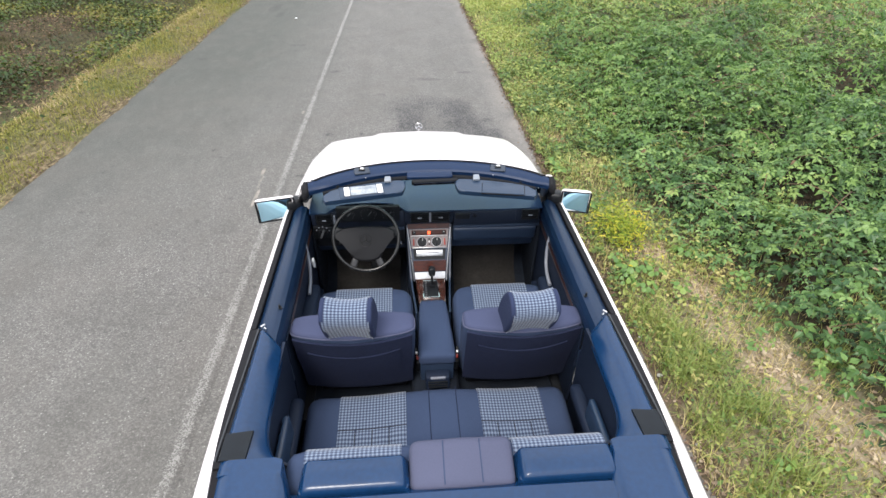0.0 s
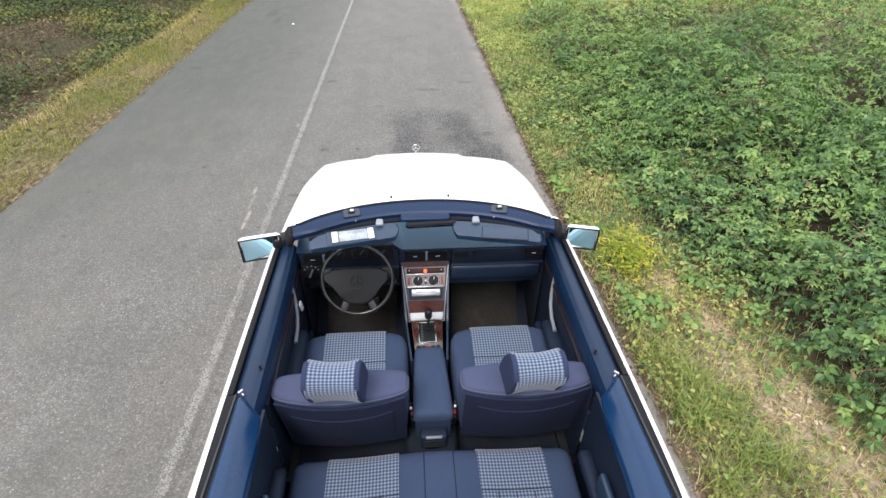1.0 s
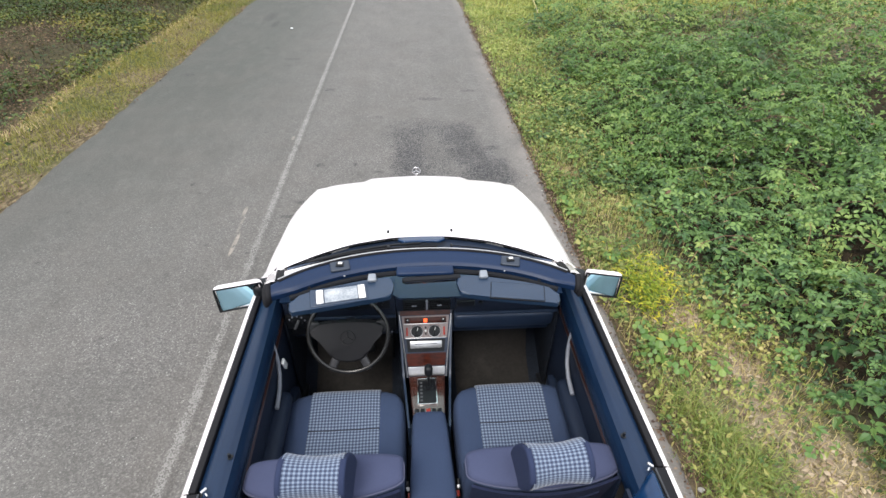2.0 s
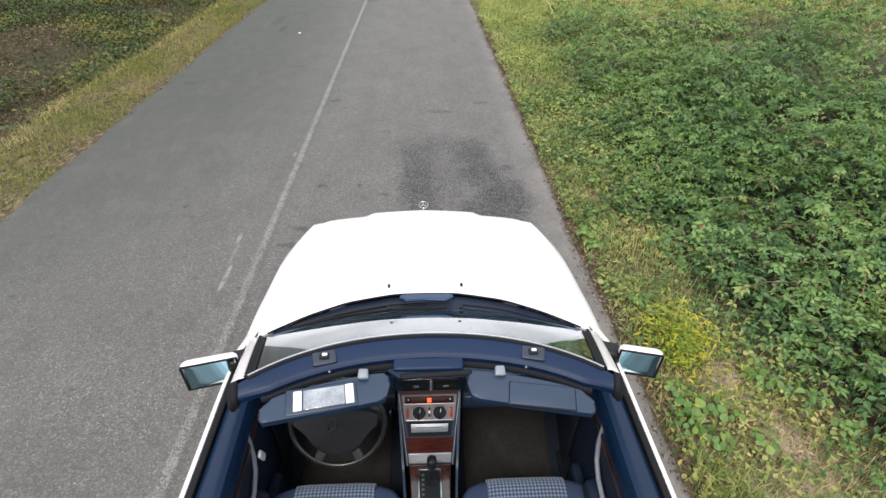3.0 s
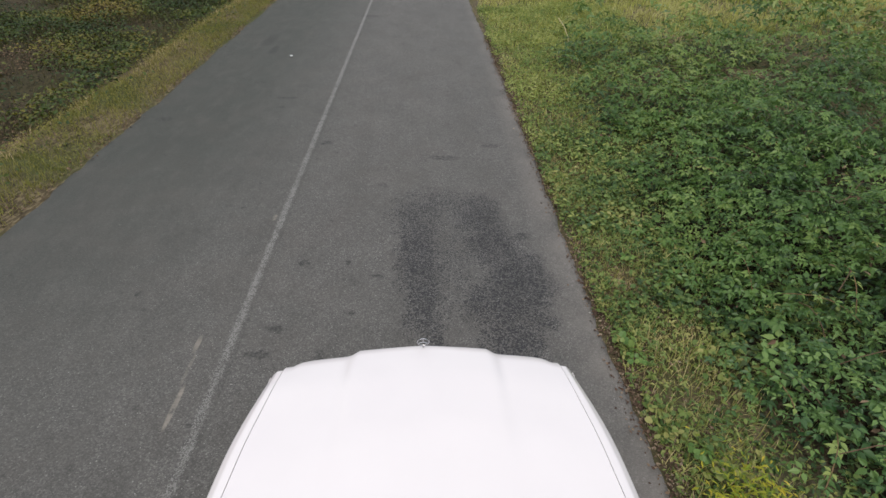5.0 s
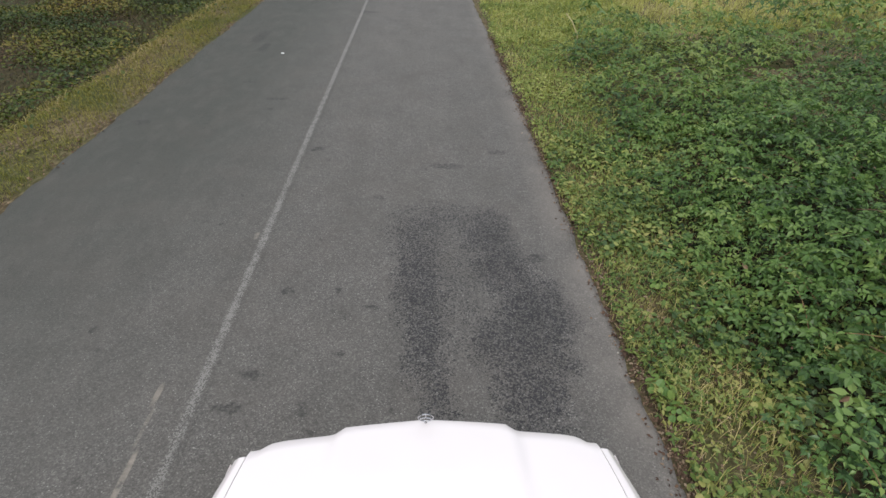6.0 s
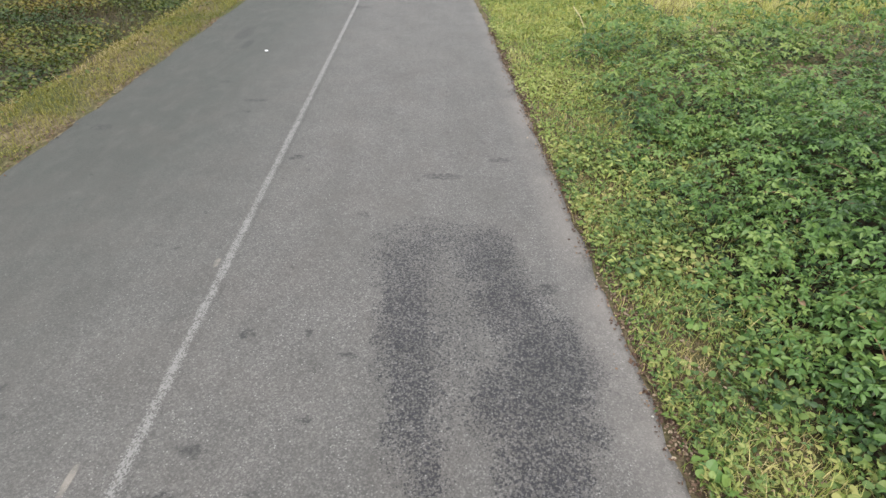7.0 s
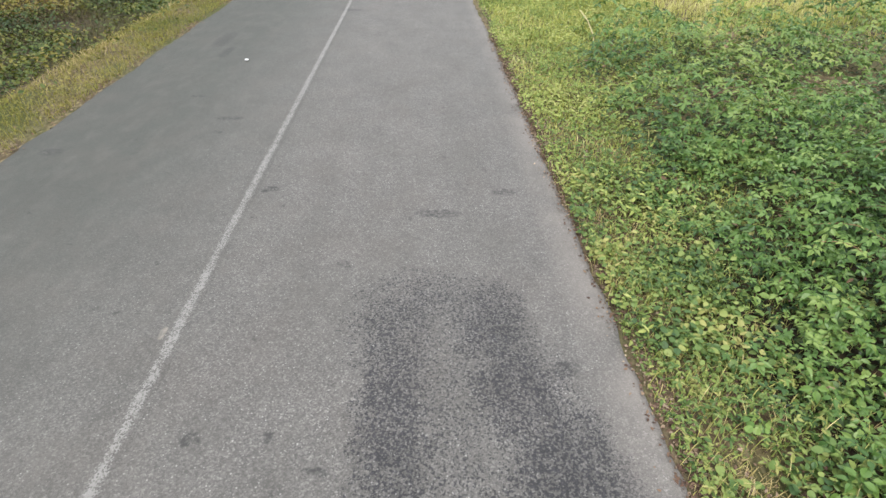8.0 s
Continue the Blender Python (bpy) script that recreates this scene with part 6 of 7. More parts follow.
armrest = part("folding_armrest", rounded((0.355, 0.165, 0.40), 0.030, pose(0.036, 0.610, 0.765, 16), 14, lambda p: Vector((p.x, p.y, p.z + (0.008 * math.cos(p.x * 14) + 0.006 * abs(math.sin(math.pi * (p.x + 0.0625) / 0.125)) ** 0.5) * (p.z > 0)))), CLOTH_GREY, bench, "mauve-grey cloth folding armrest")
for stitched in [tube([pose(0.036, 0.610, 0.765, 16) @ Vector((x, 0.070 - 0.0115 * k, 0.2075)) for k in range(13)], 0.0022, 6) for x in (-0.0625, 0.0625)]:
    part("seam", stitched, CLOTH, armrest)
for cx, w in ((-0.322, 0.366), (0.392, 0.352)):
    part("folded_headrest", rounded((w, 0.118, 0.10), 0.017, pose(cx, 0.540, 0.915, -5), 14, lambda p: Vector((p.x * (1 - 0.12 * (p.z > 0) * p.z / 0.05), p.y * (1 - 0.10 * (p.z > 0) * p.z / 0.05) , p.z - 0.012 * max(0.0, -p.y / 0.06) * (p.z > 0.02)))), BLUE_GLOSS, bench, "smooth dark blue folded headrest")

def eased(points, turns=3):
    """An open run of points with its corners cut to a curve."""
    for _ in range(turns):
        out = [points[0]]
        for p, q in zip(points, points[1:]):
            out += [tuple(a * 0.75 + b * 0.25 for a, b in zip(p, q)), tuple(a * 0.25 + b * 0.75 for a, b in zip(p, q))]
        points = out + [points[-1]]
    return points


# side trims behind the doors, with dark inset plates
for s in (-1, 1):
    trim = new("quarter_trim")
    trim.parent = car
    run = eased([(0.555, 0.600), (0.598, 0.580), (0.625, 0.596), (0.660, 0.622), (0.700, 0.643), (0.760, 0.657), (0.860, 0.662), (1.000, 0.664), (1.118, 0.668), (1.228, 0.690)])

    def pad(u, v, s=s, run=run):
        w = max(0.0, (v - 0.15) / 0.85)
        y = 0.555 + (0.603 + 0.070 * w) * u
        inner = lerp(run, y)
        z = 0.885 + 0.024 * min(1.0, v / 0.15) + 0.056 * math.sin(min(1.0, w / 0.8) * math.pi / 2) - 0.016 * max(0.0, (w - 0.8) / 0.2) ** 2
        return (s * (inner - 0.004 * max(0.0, 1 - v / 0.15) + (0.767 - inner) * w), y, z - 0.020 * max(0.0, (u - 0.96) / 0.04) ** 2)
    part("top_pad", sheet(pad, 60, 26, 0.006), BLUE_GLOSS, trim, "smooth blue vinyl side pad")
    part("inner_wall", sheet(lambda u, v, s=s: (s * (0.676 + 0.012 * v), 0.68 + 0.50 * u, 0.905 - 0.60 * v), 12, 10, 0.012), TRIM_DARK, trim)
    part("corner_panel", sheet(lambda u, v, s=s: (s * (0.53 + 0.14 * u), 0.625 + 0.065 * u, 0.865 - 0.46 * v), 6, 8, 0.01), TRIM_DARK, trim)
    part("side_armrest", rounded((0.06, 0.30, 0.06), 0.024, pose(s * 0.645, 0.95, 0.60), 6), TRIM_DARK, trim)
    part("speaker_panel", rounded((0.03, 0.26, 0.16), 0.012, pose(s * 0.645, 0.80, 0.66, 0, 0, 0), 5), VISOR, trim)
    part("inset_plate", prism([(s * 0.684, 0.606), (s * 0.772, 0.606), (s * 0.772, 0.706), (s * 0.680, 0.714)], 0.955, 0.966, 0.003), PLATE, trim, "black cover plate")
    part("chrome_catch", joined(rounded((0.022, 0.009, 0.008), 0.003, pose(s * 0.762, 1.236, 0.952, 0, 0, s * -45), 4), rounded((0.006, 0.014, 0.006), 0.0025, pose(s * 0.750, 1.222, 0.950, 0, 0, s * -45), 3)), SILVER, trim, "chrome catch")
    part("body_seal", sheet(lambda u, v, s=s: (s * (0.769 + (side_line(0.6 + 0.635 * u)[0][0] - 0.770) * v), 0.6 + 0.635 * u, 0.934 - 0.006 * v), 24, 2, 0.012), SEAL, trim)
    part("channel_strip", tube([(s * (0.781 + 0.012 * (1 - k / 12)), 0.62 + 0.61 * k / 12, 0.938) for k in range(13)], 0.0040, 8), RUBBER_GREY, trim, "grey rubber channel strip")
    part("belt_guide", rounded((0.014, 0.05, 0.12), 0.006, pose(s * 0.685, 1.20, 0.66), 4), DASH, trim)


# folded-roof cover
def cover(u, v):
    x = v * 2 - 1
    tab = 1 - max(0.0, min(1.0, (0.735 - abs(x)) / 0.02))
    y = 0.09 + (0.425 + 0.092 * tab) * u
    w = smooth([(0.09, 0.735), (0.40, 0.750), (0.62, 0.766)], y)
    z = 0.925 + 0.018 * (1 - x**4)
    z += tab * min(1.0, u * 2) * (0.9655 - 0.02 * max(0.0, (abs(x) - 0.95) / 0.05) ** 2 - z)
    return (x * w, y, z - 0.05 * max(0, (u - 0.9) / 0.1) * (abs(x) < 0.72))


part("roof_cover", sheet(cover, 18, 60, 0.012), BLUE_GLOSS, car, "smooth blue vinyl folded-roof cover")
for s in (-1, 1):
    part("cover_seal", sheet(lambda u, v, s=s: (s * (smooth([(0.09, 0.735), (0.40, 0.750), (0.62, 0.766)], 0.05 + 0.548 * u) - 0.004 + (side_line(0.05 + 0.548 * u)[0][0] + 0.003 - smooth([(0.09, 0.735), (0.40, 0.750), (0.62, 0.766)], 0.05 + 0.548 * u)) * v), 0.05 + 0.548 * u, 0.918 + 0.004 * v), 20, 2, 0.010), SEAL, car)

# dashboard
dash = new("dashboard")
dash.parent = car


def dash_top(u, v):
    x = (v * 2 - 1) * 0.70
    y = 2.165 + u * (0.37 - 0.13 * (abs(x) / 0.70) ** 2)
    hump = 0.060 * max(0.0, 1 - ((x + 0.36) / 0.235) ** 4) * math.exp(-((u - 0.16) / 0.34) ** 2)
    return (x, y + 0.035 * (hump / 0.06) * (u < 0.3), 0.926 + 0.020 * math.sin(min(u, 0.5) * math.pi) + hump)


part("dash_top", sheet(dash_top, 18, 70, 0.01), BLUE, dash, "blue vinyl dashboard top")
part("dash_face", joined(box(-0.695, -0.14, 2.172, 2.22, 0.80, 0.926, 0.008), box(-0.14, 0.16, 2.172, 2.22, 0.826, 0.926, 0.008), box(0.16, 0.695, 2.172, 2.22, 0.80, 0.926, 0.008)), DASH_FACE, dash)
part("lower_panel", box(-0.695, -0.14, 2.19, 2.24, 0.665, 0.797, 0.01), MATT, dash)
for x0, x1 in ((-0.695, -0.142), (0.158, 0.695)):
    part("dash_ledge", box(x0, x1, 2.160, 2.176, 0.796, 0.812, 0.004), DASH, dash)
part("glovebox", rounded((0.52, 0.09, 0.108), 0.02, pose(0.415, 2.205, 0.749, 8), 7), DASH, dash)
part("glovebox_end", rounded((0.13, 0.085, 0.103), 0.018, pose(0.615, 2.203, 0.749, 8), 5), DASH, dash)
part("knee_panel", box(-0.69, 0.69, 2.23, 2.40, 0.60, 0.68, 0.02), DASH, dash)
part("dash_vent_strip", box(0.16, 0.54, 2.160, 2.171, 0.835, 0.916, 0.003), DASH_FACE, dash)


def vent(x0, x1):
    v = part("air_vent", joined(box(x0, x1, 2.155, 2.17, 0.848, 0.854, 0.002), box(x0, x1, 2.155, 2.17, 0.912, 0.918, 0.002), box(x0, x0 + 0.006, 2.155, 2.17, 0.854, 0.912, 0.002), box(x1 - 0.006, x1, 2.155, 2.17, 0.854, 0.912, 0.002)), BLACK, dash, "black air vent")
    for k in range(4):
        part("slat", moved(box(x0 + 0.007, x1 - 0.007, -0.006, 0.006, -0.0015, 0.0015, 0), pose(0, 2.165, 0.863 + k * 0.0135, 20)), BLACK, v)
    part("vent_knob", box((x0 + x1) / 2 - 0.012, (x0 + x1) / 2 + 0.012, 2.150, 2.156, 0.878, 0.886, 0.002), GREY_TRIM, v)


for x0, x1 in ((-0.665, -0.565), (-0.105, 0.008), (0.022, 0.135), (0.575, 0.680)):
    vent(x0, x1)
part("vent_wheel", box(0.010, 0.020, 2.150, 2.168, 0.854, 0.912, 0.002), GREY_TRIM, dash)
part("vent_wheel", box(-0.560, -0.550, 2.150, 2.168, 0.854, 0.912, 0.002), GREY_TRIM, dash)
part("switch_plate", box(0.165, 0.255, 2.150, 2.162, 0.868, 0.908, 0.004), BLACK, dash)
part("clock_button", moved(disc(0.012, 0.01, 16, 0.002), pose(0.285, 2.155, 0.888, 90)), BLACK, dash)
# instrument cluster behind the wheel
cluster = part("instrument_cluster", box(-0.545, -0.165, 2.168, 2.20, 0.850, 0.962, 0.012), BLACK, dash)
for cx, r in ((-0.475, 0.042), (-0.355, 0.050), (-0.235, 0.042)):
    part("gauge", moved(disc(r, 0.006, 32, 0.002), pose(cx, 2.165, 0.906, 90)), BLACK, cluster)
    part("needle", moved(box(-0.0015, 0.0015, -0.004, 0.004, 0, r * 0.7, 0), pose(cx, 2.158, 0.906, 0, 40)), DIM, cluster)
    for k in range(9):
        a = radians(-120 + 30 * k)
        part("gauge_mark", box(cx + r * 0.8 * math.sin(a) - 0.002, cx + r * 0.8 * math.sin(a) + 0.002, 2.158, 2.161, 0.906 + r * 0.8 * math.cos(a) - 0.002, 0.906 + r * 0.8 * math.cos(a) + 0.002, 0), DIM, cluster)
# light switch
part("switch_plinth", box(-0.690, -0.548, 2.154, 2.178, 0.752, 0.838, 0.006), BLACK, dash)
switch = part("light_switch", moved(disc(0.029, 0.018, 28, 0.004), pose(-0.632, 2.148, 0.800, 90)), BLACK, dash)
part("switch_bar", moved(box(-0.006, 0.006, -0.010, 0.010, -0.028, 0.028, 0.003), pose(-0.632, 2.134, 0.800, 0, 25)), DIM, switch)
for a in (0.3, 0.9, 1.5, 2.1, 2.7):
    part("switch_mark", box(-0.632 + 0.040 * math.cos(a) - 0.003, -0.632 + 0.040 * math.cos(a) + 0.003, 2.150, 2.156, 0.800 + 0.040 * math.sin(a) - 0.004, 0.800 + 0.040 * math.sin(a) + 0.004, 0), GREY_TRIM, switch)
part("fan_rotary", moved(disc(0.012, 0.012, 16, 0.002), pose(-0.575, 2.150, 0.795, 90)), BLACK, dash)

# steering wheel
wheel_at = pose(-0.365, 2.020, 0.838, -27)  # local z runs along the rim's upward line, local y away from the driver
SPOKE = material("grey metal spoke", (0.028, 0.028, 0.031), 0.4, vary=0.15, scale=120)
steer = new("steering_wheel")
steer.parent = car
part("rim", moved(tube([(0.188 * math.cos(a), 0, 0.188 * math.sin(a)) for a in (k * math.tau / 56 for k in range(56))], 0.0108, 10, True), wheel_at), material("worn leather rim", (0.012, 0.012, 0.012), 0.24, vary=0.2, scale=120, bump=0.1, wear=0.3, wear_colour=(0.05, 0.046, 0.042)), steer)
hub_poly = eased([(-0.174, 0.024), (-0.168, 0.062), (-0.08, 0.078), (0.08, 0.078), (0.168, 0.062), (0.174, 0.024), (0.112, -0.036), (0.072, -0.122), (-0.072, -0.122), (-0.112, -0.036), (-0.174, 0.024)], 2)[:-1]
hub = part("hub_pad", moved(prism(hub_poly, 0, 0.05, 0.016), wheel_at @ pose(0, 0.02, -0.008, 90)), material("soft black wheel pad", (0.0100, 0.0100, 0.0115), 0.55, vary=0.2, scale=150, bump=0.15, bump_scale=900, spec=0.26), steer)
part("hub_emblem", moved(joined(tube([(0.034 * math.cos(a), 0, 0.034 * math.sin(a)) for a in (k * math.tau / 28 for k in range(28))], 0.0036, 6, True), *[tube([(0, 0, 0), (0.033 * math.sin(a), 0, 0.033 * math.cos(a))], 0.0036, 6) for a in (0, math.tau / 3, 2 * math.tau / 3)]), wheel_at @ pose(0, -0.032, -0.004)), material("dark embossed emblem", (0.005, 0.005, 0.006), 0.5, vary=0.1), hub, "dark ring emblem with three arms")
for s in (-1, 1):
    part("spoke", moved(rounded((0.060, 0.026, 0.070), 0.012, pose(s * 0.160, 0.004, 0.036, 0, s * -10), 5), wheel_at), BLACK, steer)
    part("lower_spoke", moved(rounded((0.040, 0.022, 0.075), 0.010, pose(s * 0.076, 0.006, -0.146, 0, s * -24), 5), wheel_at), SPOKE, steer, "dark grey lower spoke")
part("steering_column", tube([wheel_at @ Vector((0, 0.03, 0)), wheel_at @ Vector((0, 0.26, 0.0))], 0.042, 14), DASH, steer)
part("stalk", tube([wheel_at @ Vector((-0.03, 0.09, -0.02)), wheel_at @ Vector((-0.17, 0.075, -0.035))], 0.007, 8), BLACK, steer)
part("ignition_key", rounded((0.012, 0.03, 0.035), 0.004, pose(-0.165, 2.16, 0.70), 3), CHROME, dash)

# centre console: sloping wooden stack, gear gate, switches, armrest
console = new("centre_console")
console.parent = car
STACK = pose(0.008, 2.194, 0.785, -33)  # the stack's top edge; local -z runs down its face


def wide(k):
    return lerp([(0, 0.130), (0.16, 0.112), (0.30, 0.098), (0.50, 0.088)], k)


def stack_box(k0, k1, proud=0.0, inset=0.0, deep=0.03):
    bm = bmesh.new()
    vs = []
    for k in (k0, k1):
        w = wide(k) - inset
        for x, y in ((-w, -proud), (w, -proud), (w, deep), (-w, deep)):
            vs.append(bm.verts.new(STACK @ Vector((x, y, -k))))
    for q in ((0, 1, 5, 4), (1, 2, 6, 5), (2, 3, 7, 6), (3, 0, 4, 7), (3, 2, 1, 0), (4, 5, 6, 7)):
        bm.faces.new([vs[i] for i in q])
    bmesh.ops.bevel(bm, geom=bm.edges[:], offset=0.002, segments=2, affect="EDGES")
    return bm


def on_stack(x0, x1, k0, k1, proud, deep=0.012, r=0.002):
    return moved(box(x0, x1, -proud, deep - proud, -k1, -k0, r), STACK)


part("stack_body", stack_box(-0.02, 0.335, -0.004, -0.012, 0.12), DASH, console)
for s in (-1, 1):
    part("stack_edge", tube([STACK @ Vector((s * (wide(k / 10) + 0.004), -0.004, -k / 10)) for k in (0, 0.8, 1.6, 2.4, 3.0, 3.3)], 0.0026, 8), SILVER, console, "thin metal edging")
part("upper_wood", stack_box(-0.030, 0.006, 0.002), WOOD, console)
faces = part("switch_panel", stack_box(0.010, 0.128, 0.002, 0.006), SATIN, console, "satin grey-brown switch panel")
part("switch_row", on_stack(-0.108, 0.108, 0.016, 0.046, 0.008), WOOD, faces)
part("hazard_light", on_stack(-0.009, 0.009, 0.022, 0.042, 0.011), glow, faces, "lit red warning switch")
for x in (-0.092, 0.092):
    part("seat_heater_switch", on_stack(x - 0.010, x + 0.010, 0.020, 0.042, 0.012), BLACK, faces)
    part("switch_dot", on_stack(x - 0.003, x + 0.003, 0.024, 0.030, 0.0135), PALE, faces)
part("frame_bar", on_stack(-0.112, 0.112, 0.048, 0.053, 0.006), SILVER, faces)
part("frame_bar", on_stack(-0.104, 0.104, 0.122, 0.127, 0.006), SILVER, faces)
for x in (-0.045, 0.045):
    dial = part("climate_dial", moved(disc(0.029, 0.016, 28, 0.003), STACK @ pose(x, -0.008, -0.088, 90)), BLACK, faces)
    part("dial_ring", moved(tube([(0.031 * math.cos(a), 0, 0.031 * math.sin(a)) for a in (k * math.tau / 32 for k in range(32))], 0.0014, 6, True), STACK @ pose(x, -0.012, -0.088)), SILVER, dial)
    part("dial_bar", moved(box(-0.004, 0.004, -0.026, -0.014, -0.026, 0.026, 0.002), STACK @ pose(x, 0, -0.088, 0, 12)), BLACK, dial)
    part("dial_mark", moved(box(-0.0015, 0.0015, -0.028, -0.026, 0.008, 0.024, 0), STACK @ pose(x, 0, -0.088, 0, 12)), PALE, dial)
    part("red_switch", on_stack(math.copysign(0.096, x) - 0.005, math.copysign(0.096, x) + 0.005, 0.068, 0.110, 0.010), LAMP_RED, faces, "red rocker switch")
for k in range(3):
    part("fan_mark", on_stack(-0.005, 0.005, 0.066 + 0.016 * k, 0.076 + 0.016 * k, 0.008), PALE if k == 1 else BLACK, faces)
radio = part("radio", stack_box(0.134, 0.198, 0.004, 0.014), BLACK, console, "silver-fronted radio")
part("radio_face", on_stack(-0.082, 0.082, 0.140, 0.178, 0.0075, 0.006), SILVER, radio, "bright silver radio face")
part("radio_slot", on_stack(-0.058, 0.058, 0.154, 0.158, 0.0088, 0.004), BLACK, radio)
for x in (-0.080, 0.080):
    part("radio_knob", moved(disc(0.007, 0.012, 16, 0.002), STACK @ pose(x, -0.010, -0.182, 90)), BLACK, radio)
for k in range(6):
    part("radio_button", on_stack(-0.058 + 0.021 * k, -0.042 + 0.021 * k, 0.176, 0.186, 0.008), BLACK, radio)
part("ashtray_lid", stack_box(0.206, 0.272, 0.004, 0.004), WOOD, console, "glossy walnut ashtray lid")
part("metal_strip", stack_box(0.278, 0.322, 0.003, 0.004), SILVER, console, "brushed metal strip")
# flat part: gear gate
GATE_Z = 0.535
gate = part("gear_surround", prism([(-0.092 + 0.008, 2.000), (0.092 + 0.008, 2.000), (0.074 + 0.008, 1.735), (-0.074 + 0.008, 1.735)], GATE_Z - 0.05, GATE_Z, 0.006), WOOD_FLAT, console, "lacquered walnut gear surround")
part("gate_plate", box(-0.040, 0.050, 1.825, 1.975, GATE_Z, GATE_Z + 0.005, 0.003), BLACK, gate)
part("gate_frame", joined(box(-0.044, -0.038, 1.822, 1.978, GATE_Z, GATE_Z + 0.008, 0.002), box(0.048, 0.054, 1.822, 1.978, GATE_Z, GATE_Z + 0.008, 0.002), box(-0.038, 0.048, 1.822, 1.828, GATE_Z, GATE_Z + 0.008, 0.002), box(-0.038, 0.048, 1.972, 1.978, GATE_Z, GATE_Z + 0.008, 0.002)), CHROME, gate)
for k in range(6):
    part("gate_mark", box(-0.030, -0.018, 1.840 + 0.021 * k, 1.850 + 0.021 * k, GATE_Z + 0.005, GATE_Z + 0.0062, 0), DIM, gate)
part("gear_lever", joined(tube([(0.014, 1.925, GATE_Z), (0.014, 1.945, GATE_Z + 0.075)], 0.007, 10), rounded((0.042, 0.050, 0.062), 0.019, pose(0.014, 1.952, GATE_Z + 0.098, -10), 6)), BLACK, console, "black gear lever knob")
part("lever_boot", moved(disc(0.022, 0.012, 20, 0.003), pose(0.014, 1.925, GATE_Z + 0.008)), BLACK, console)
for k, mm in enumerate((BLACK, BLACK, LAMP_RED, BLACK, BLACK)):
    part("window_switch", box(-0.058 + 0.027 * k, -0.037 + 0.027 * k, 1.762, 1.795, GATE_Z, GATE_Z + 0.010, 0.003), mm, gate)
    part("switch_dot", box(-0.052 + 0.027 * k, -0.044 + 0.027 * k, 1.768, 1.774, GATE_Z + 0.010, GATE_Z + 0.0112, 0), PALE, gate)
for s in (-1, 1):
    part("console_side", sheet(lambda u, v, s=s: (0.008 + s * (0.135 - 0.045 * u), 2.26 - 0.56 * u, lerp([(0, 0.80), (0.12, 0.78), (0.48, GATE_Z), (1, GATE_Z)], u) * (1 - v) + 0.25 * v), 20, 6, 0.01), DASH, console)
part("armrest_lid", rounded((0.176, 0.425, 0.075), 0.026, pose(0.008, 1.545, 0.548), 9, lambda p: Vector((p.x * (1 + 0.12 * -p.y / 0.21), p.y, p.z + 0.006 * (1 - (p.x / 0.09) ** 2) * (p.z > 0)))), CLOTH, console, "blue-grey cloth armrest lid")
part("armrest_box", box(-0.080, 0.096, 1.345, 1.745, 0.28, 0.515, 0.012), DASH, console)
tray = part("rear_ashtray", box(-0.055, 0.070, 1.285, 1.345, 0.36, 0.475, 0.010), TRIM_DARK, console)
for k in range(4):
    part("vent_slat", box(-0.042, 0.058, 1.278, 1.286, 0.385 + 0.02 * k, 0.390 + 0.02 * k, 0.001), BLACK, tray)
part("ashtray_handle", box(-0.030, 0.046, 1.280, 1.292, 0.468, 0.480, 0.003), GREY_TRIM, tray)

# windscreen: glass, pillars, header rail
screen = new("windscreen")
screen.parent = car


def header_y(x):
    return 2.028 - 0.31 * x * x - 0.36 * x**4


def screen_place(u, v):
    a = v * 2 - 1
    xb, xt = a * 0.742, a * 0.588
    yb = 2.545 - 0.155 * a * a
    yt = header_y(xt) + 0.010
    zb, zt = 0.948 - 0.012 * a * a, 1.314 - 0.022 * a * a
    bulge = 0.004 * math.sin(u * math.pi)
    return (xb + (xt - xb) * u, yb + (yt - yb) * u + bulge, zb + (zt - zb) * u + bulge)


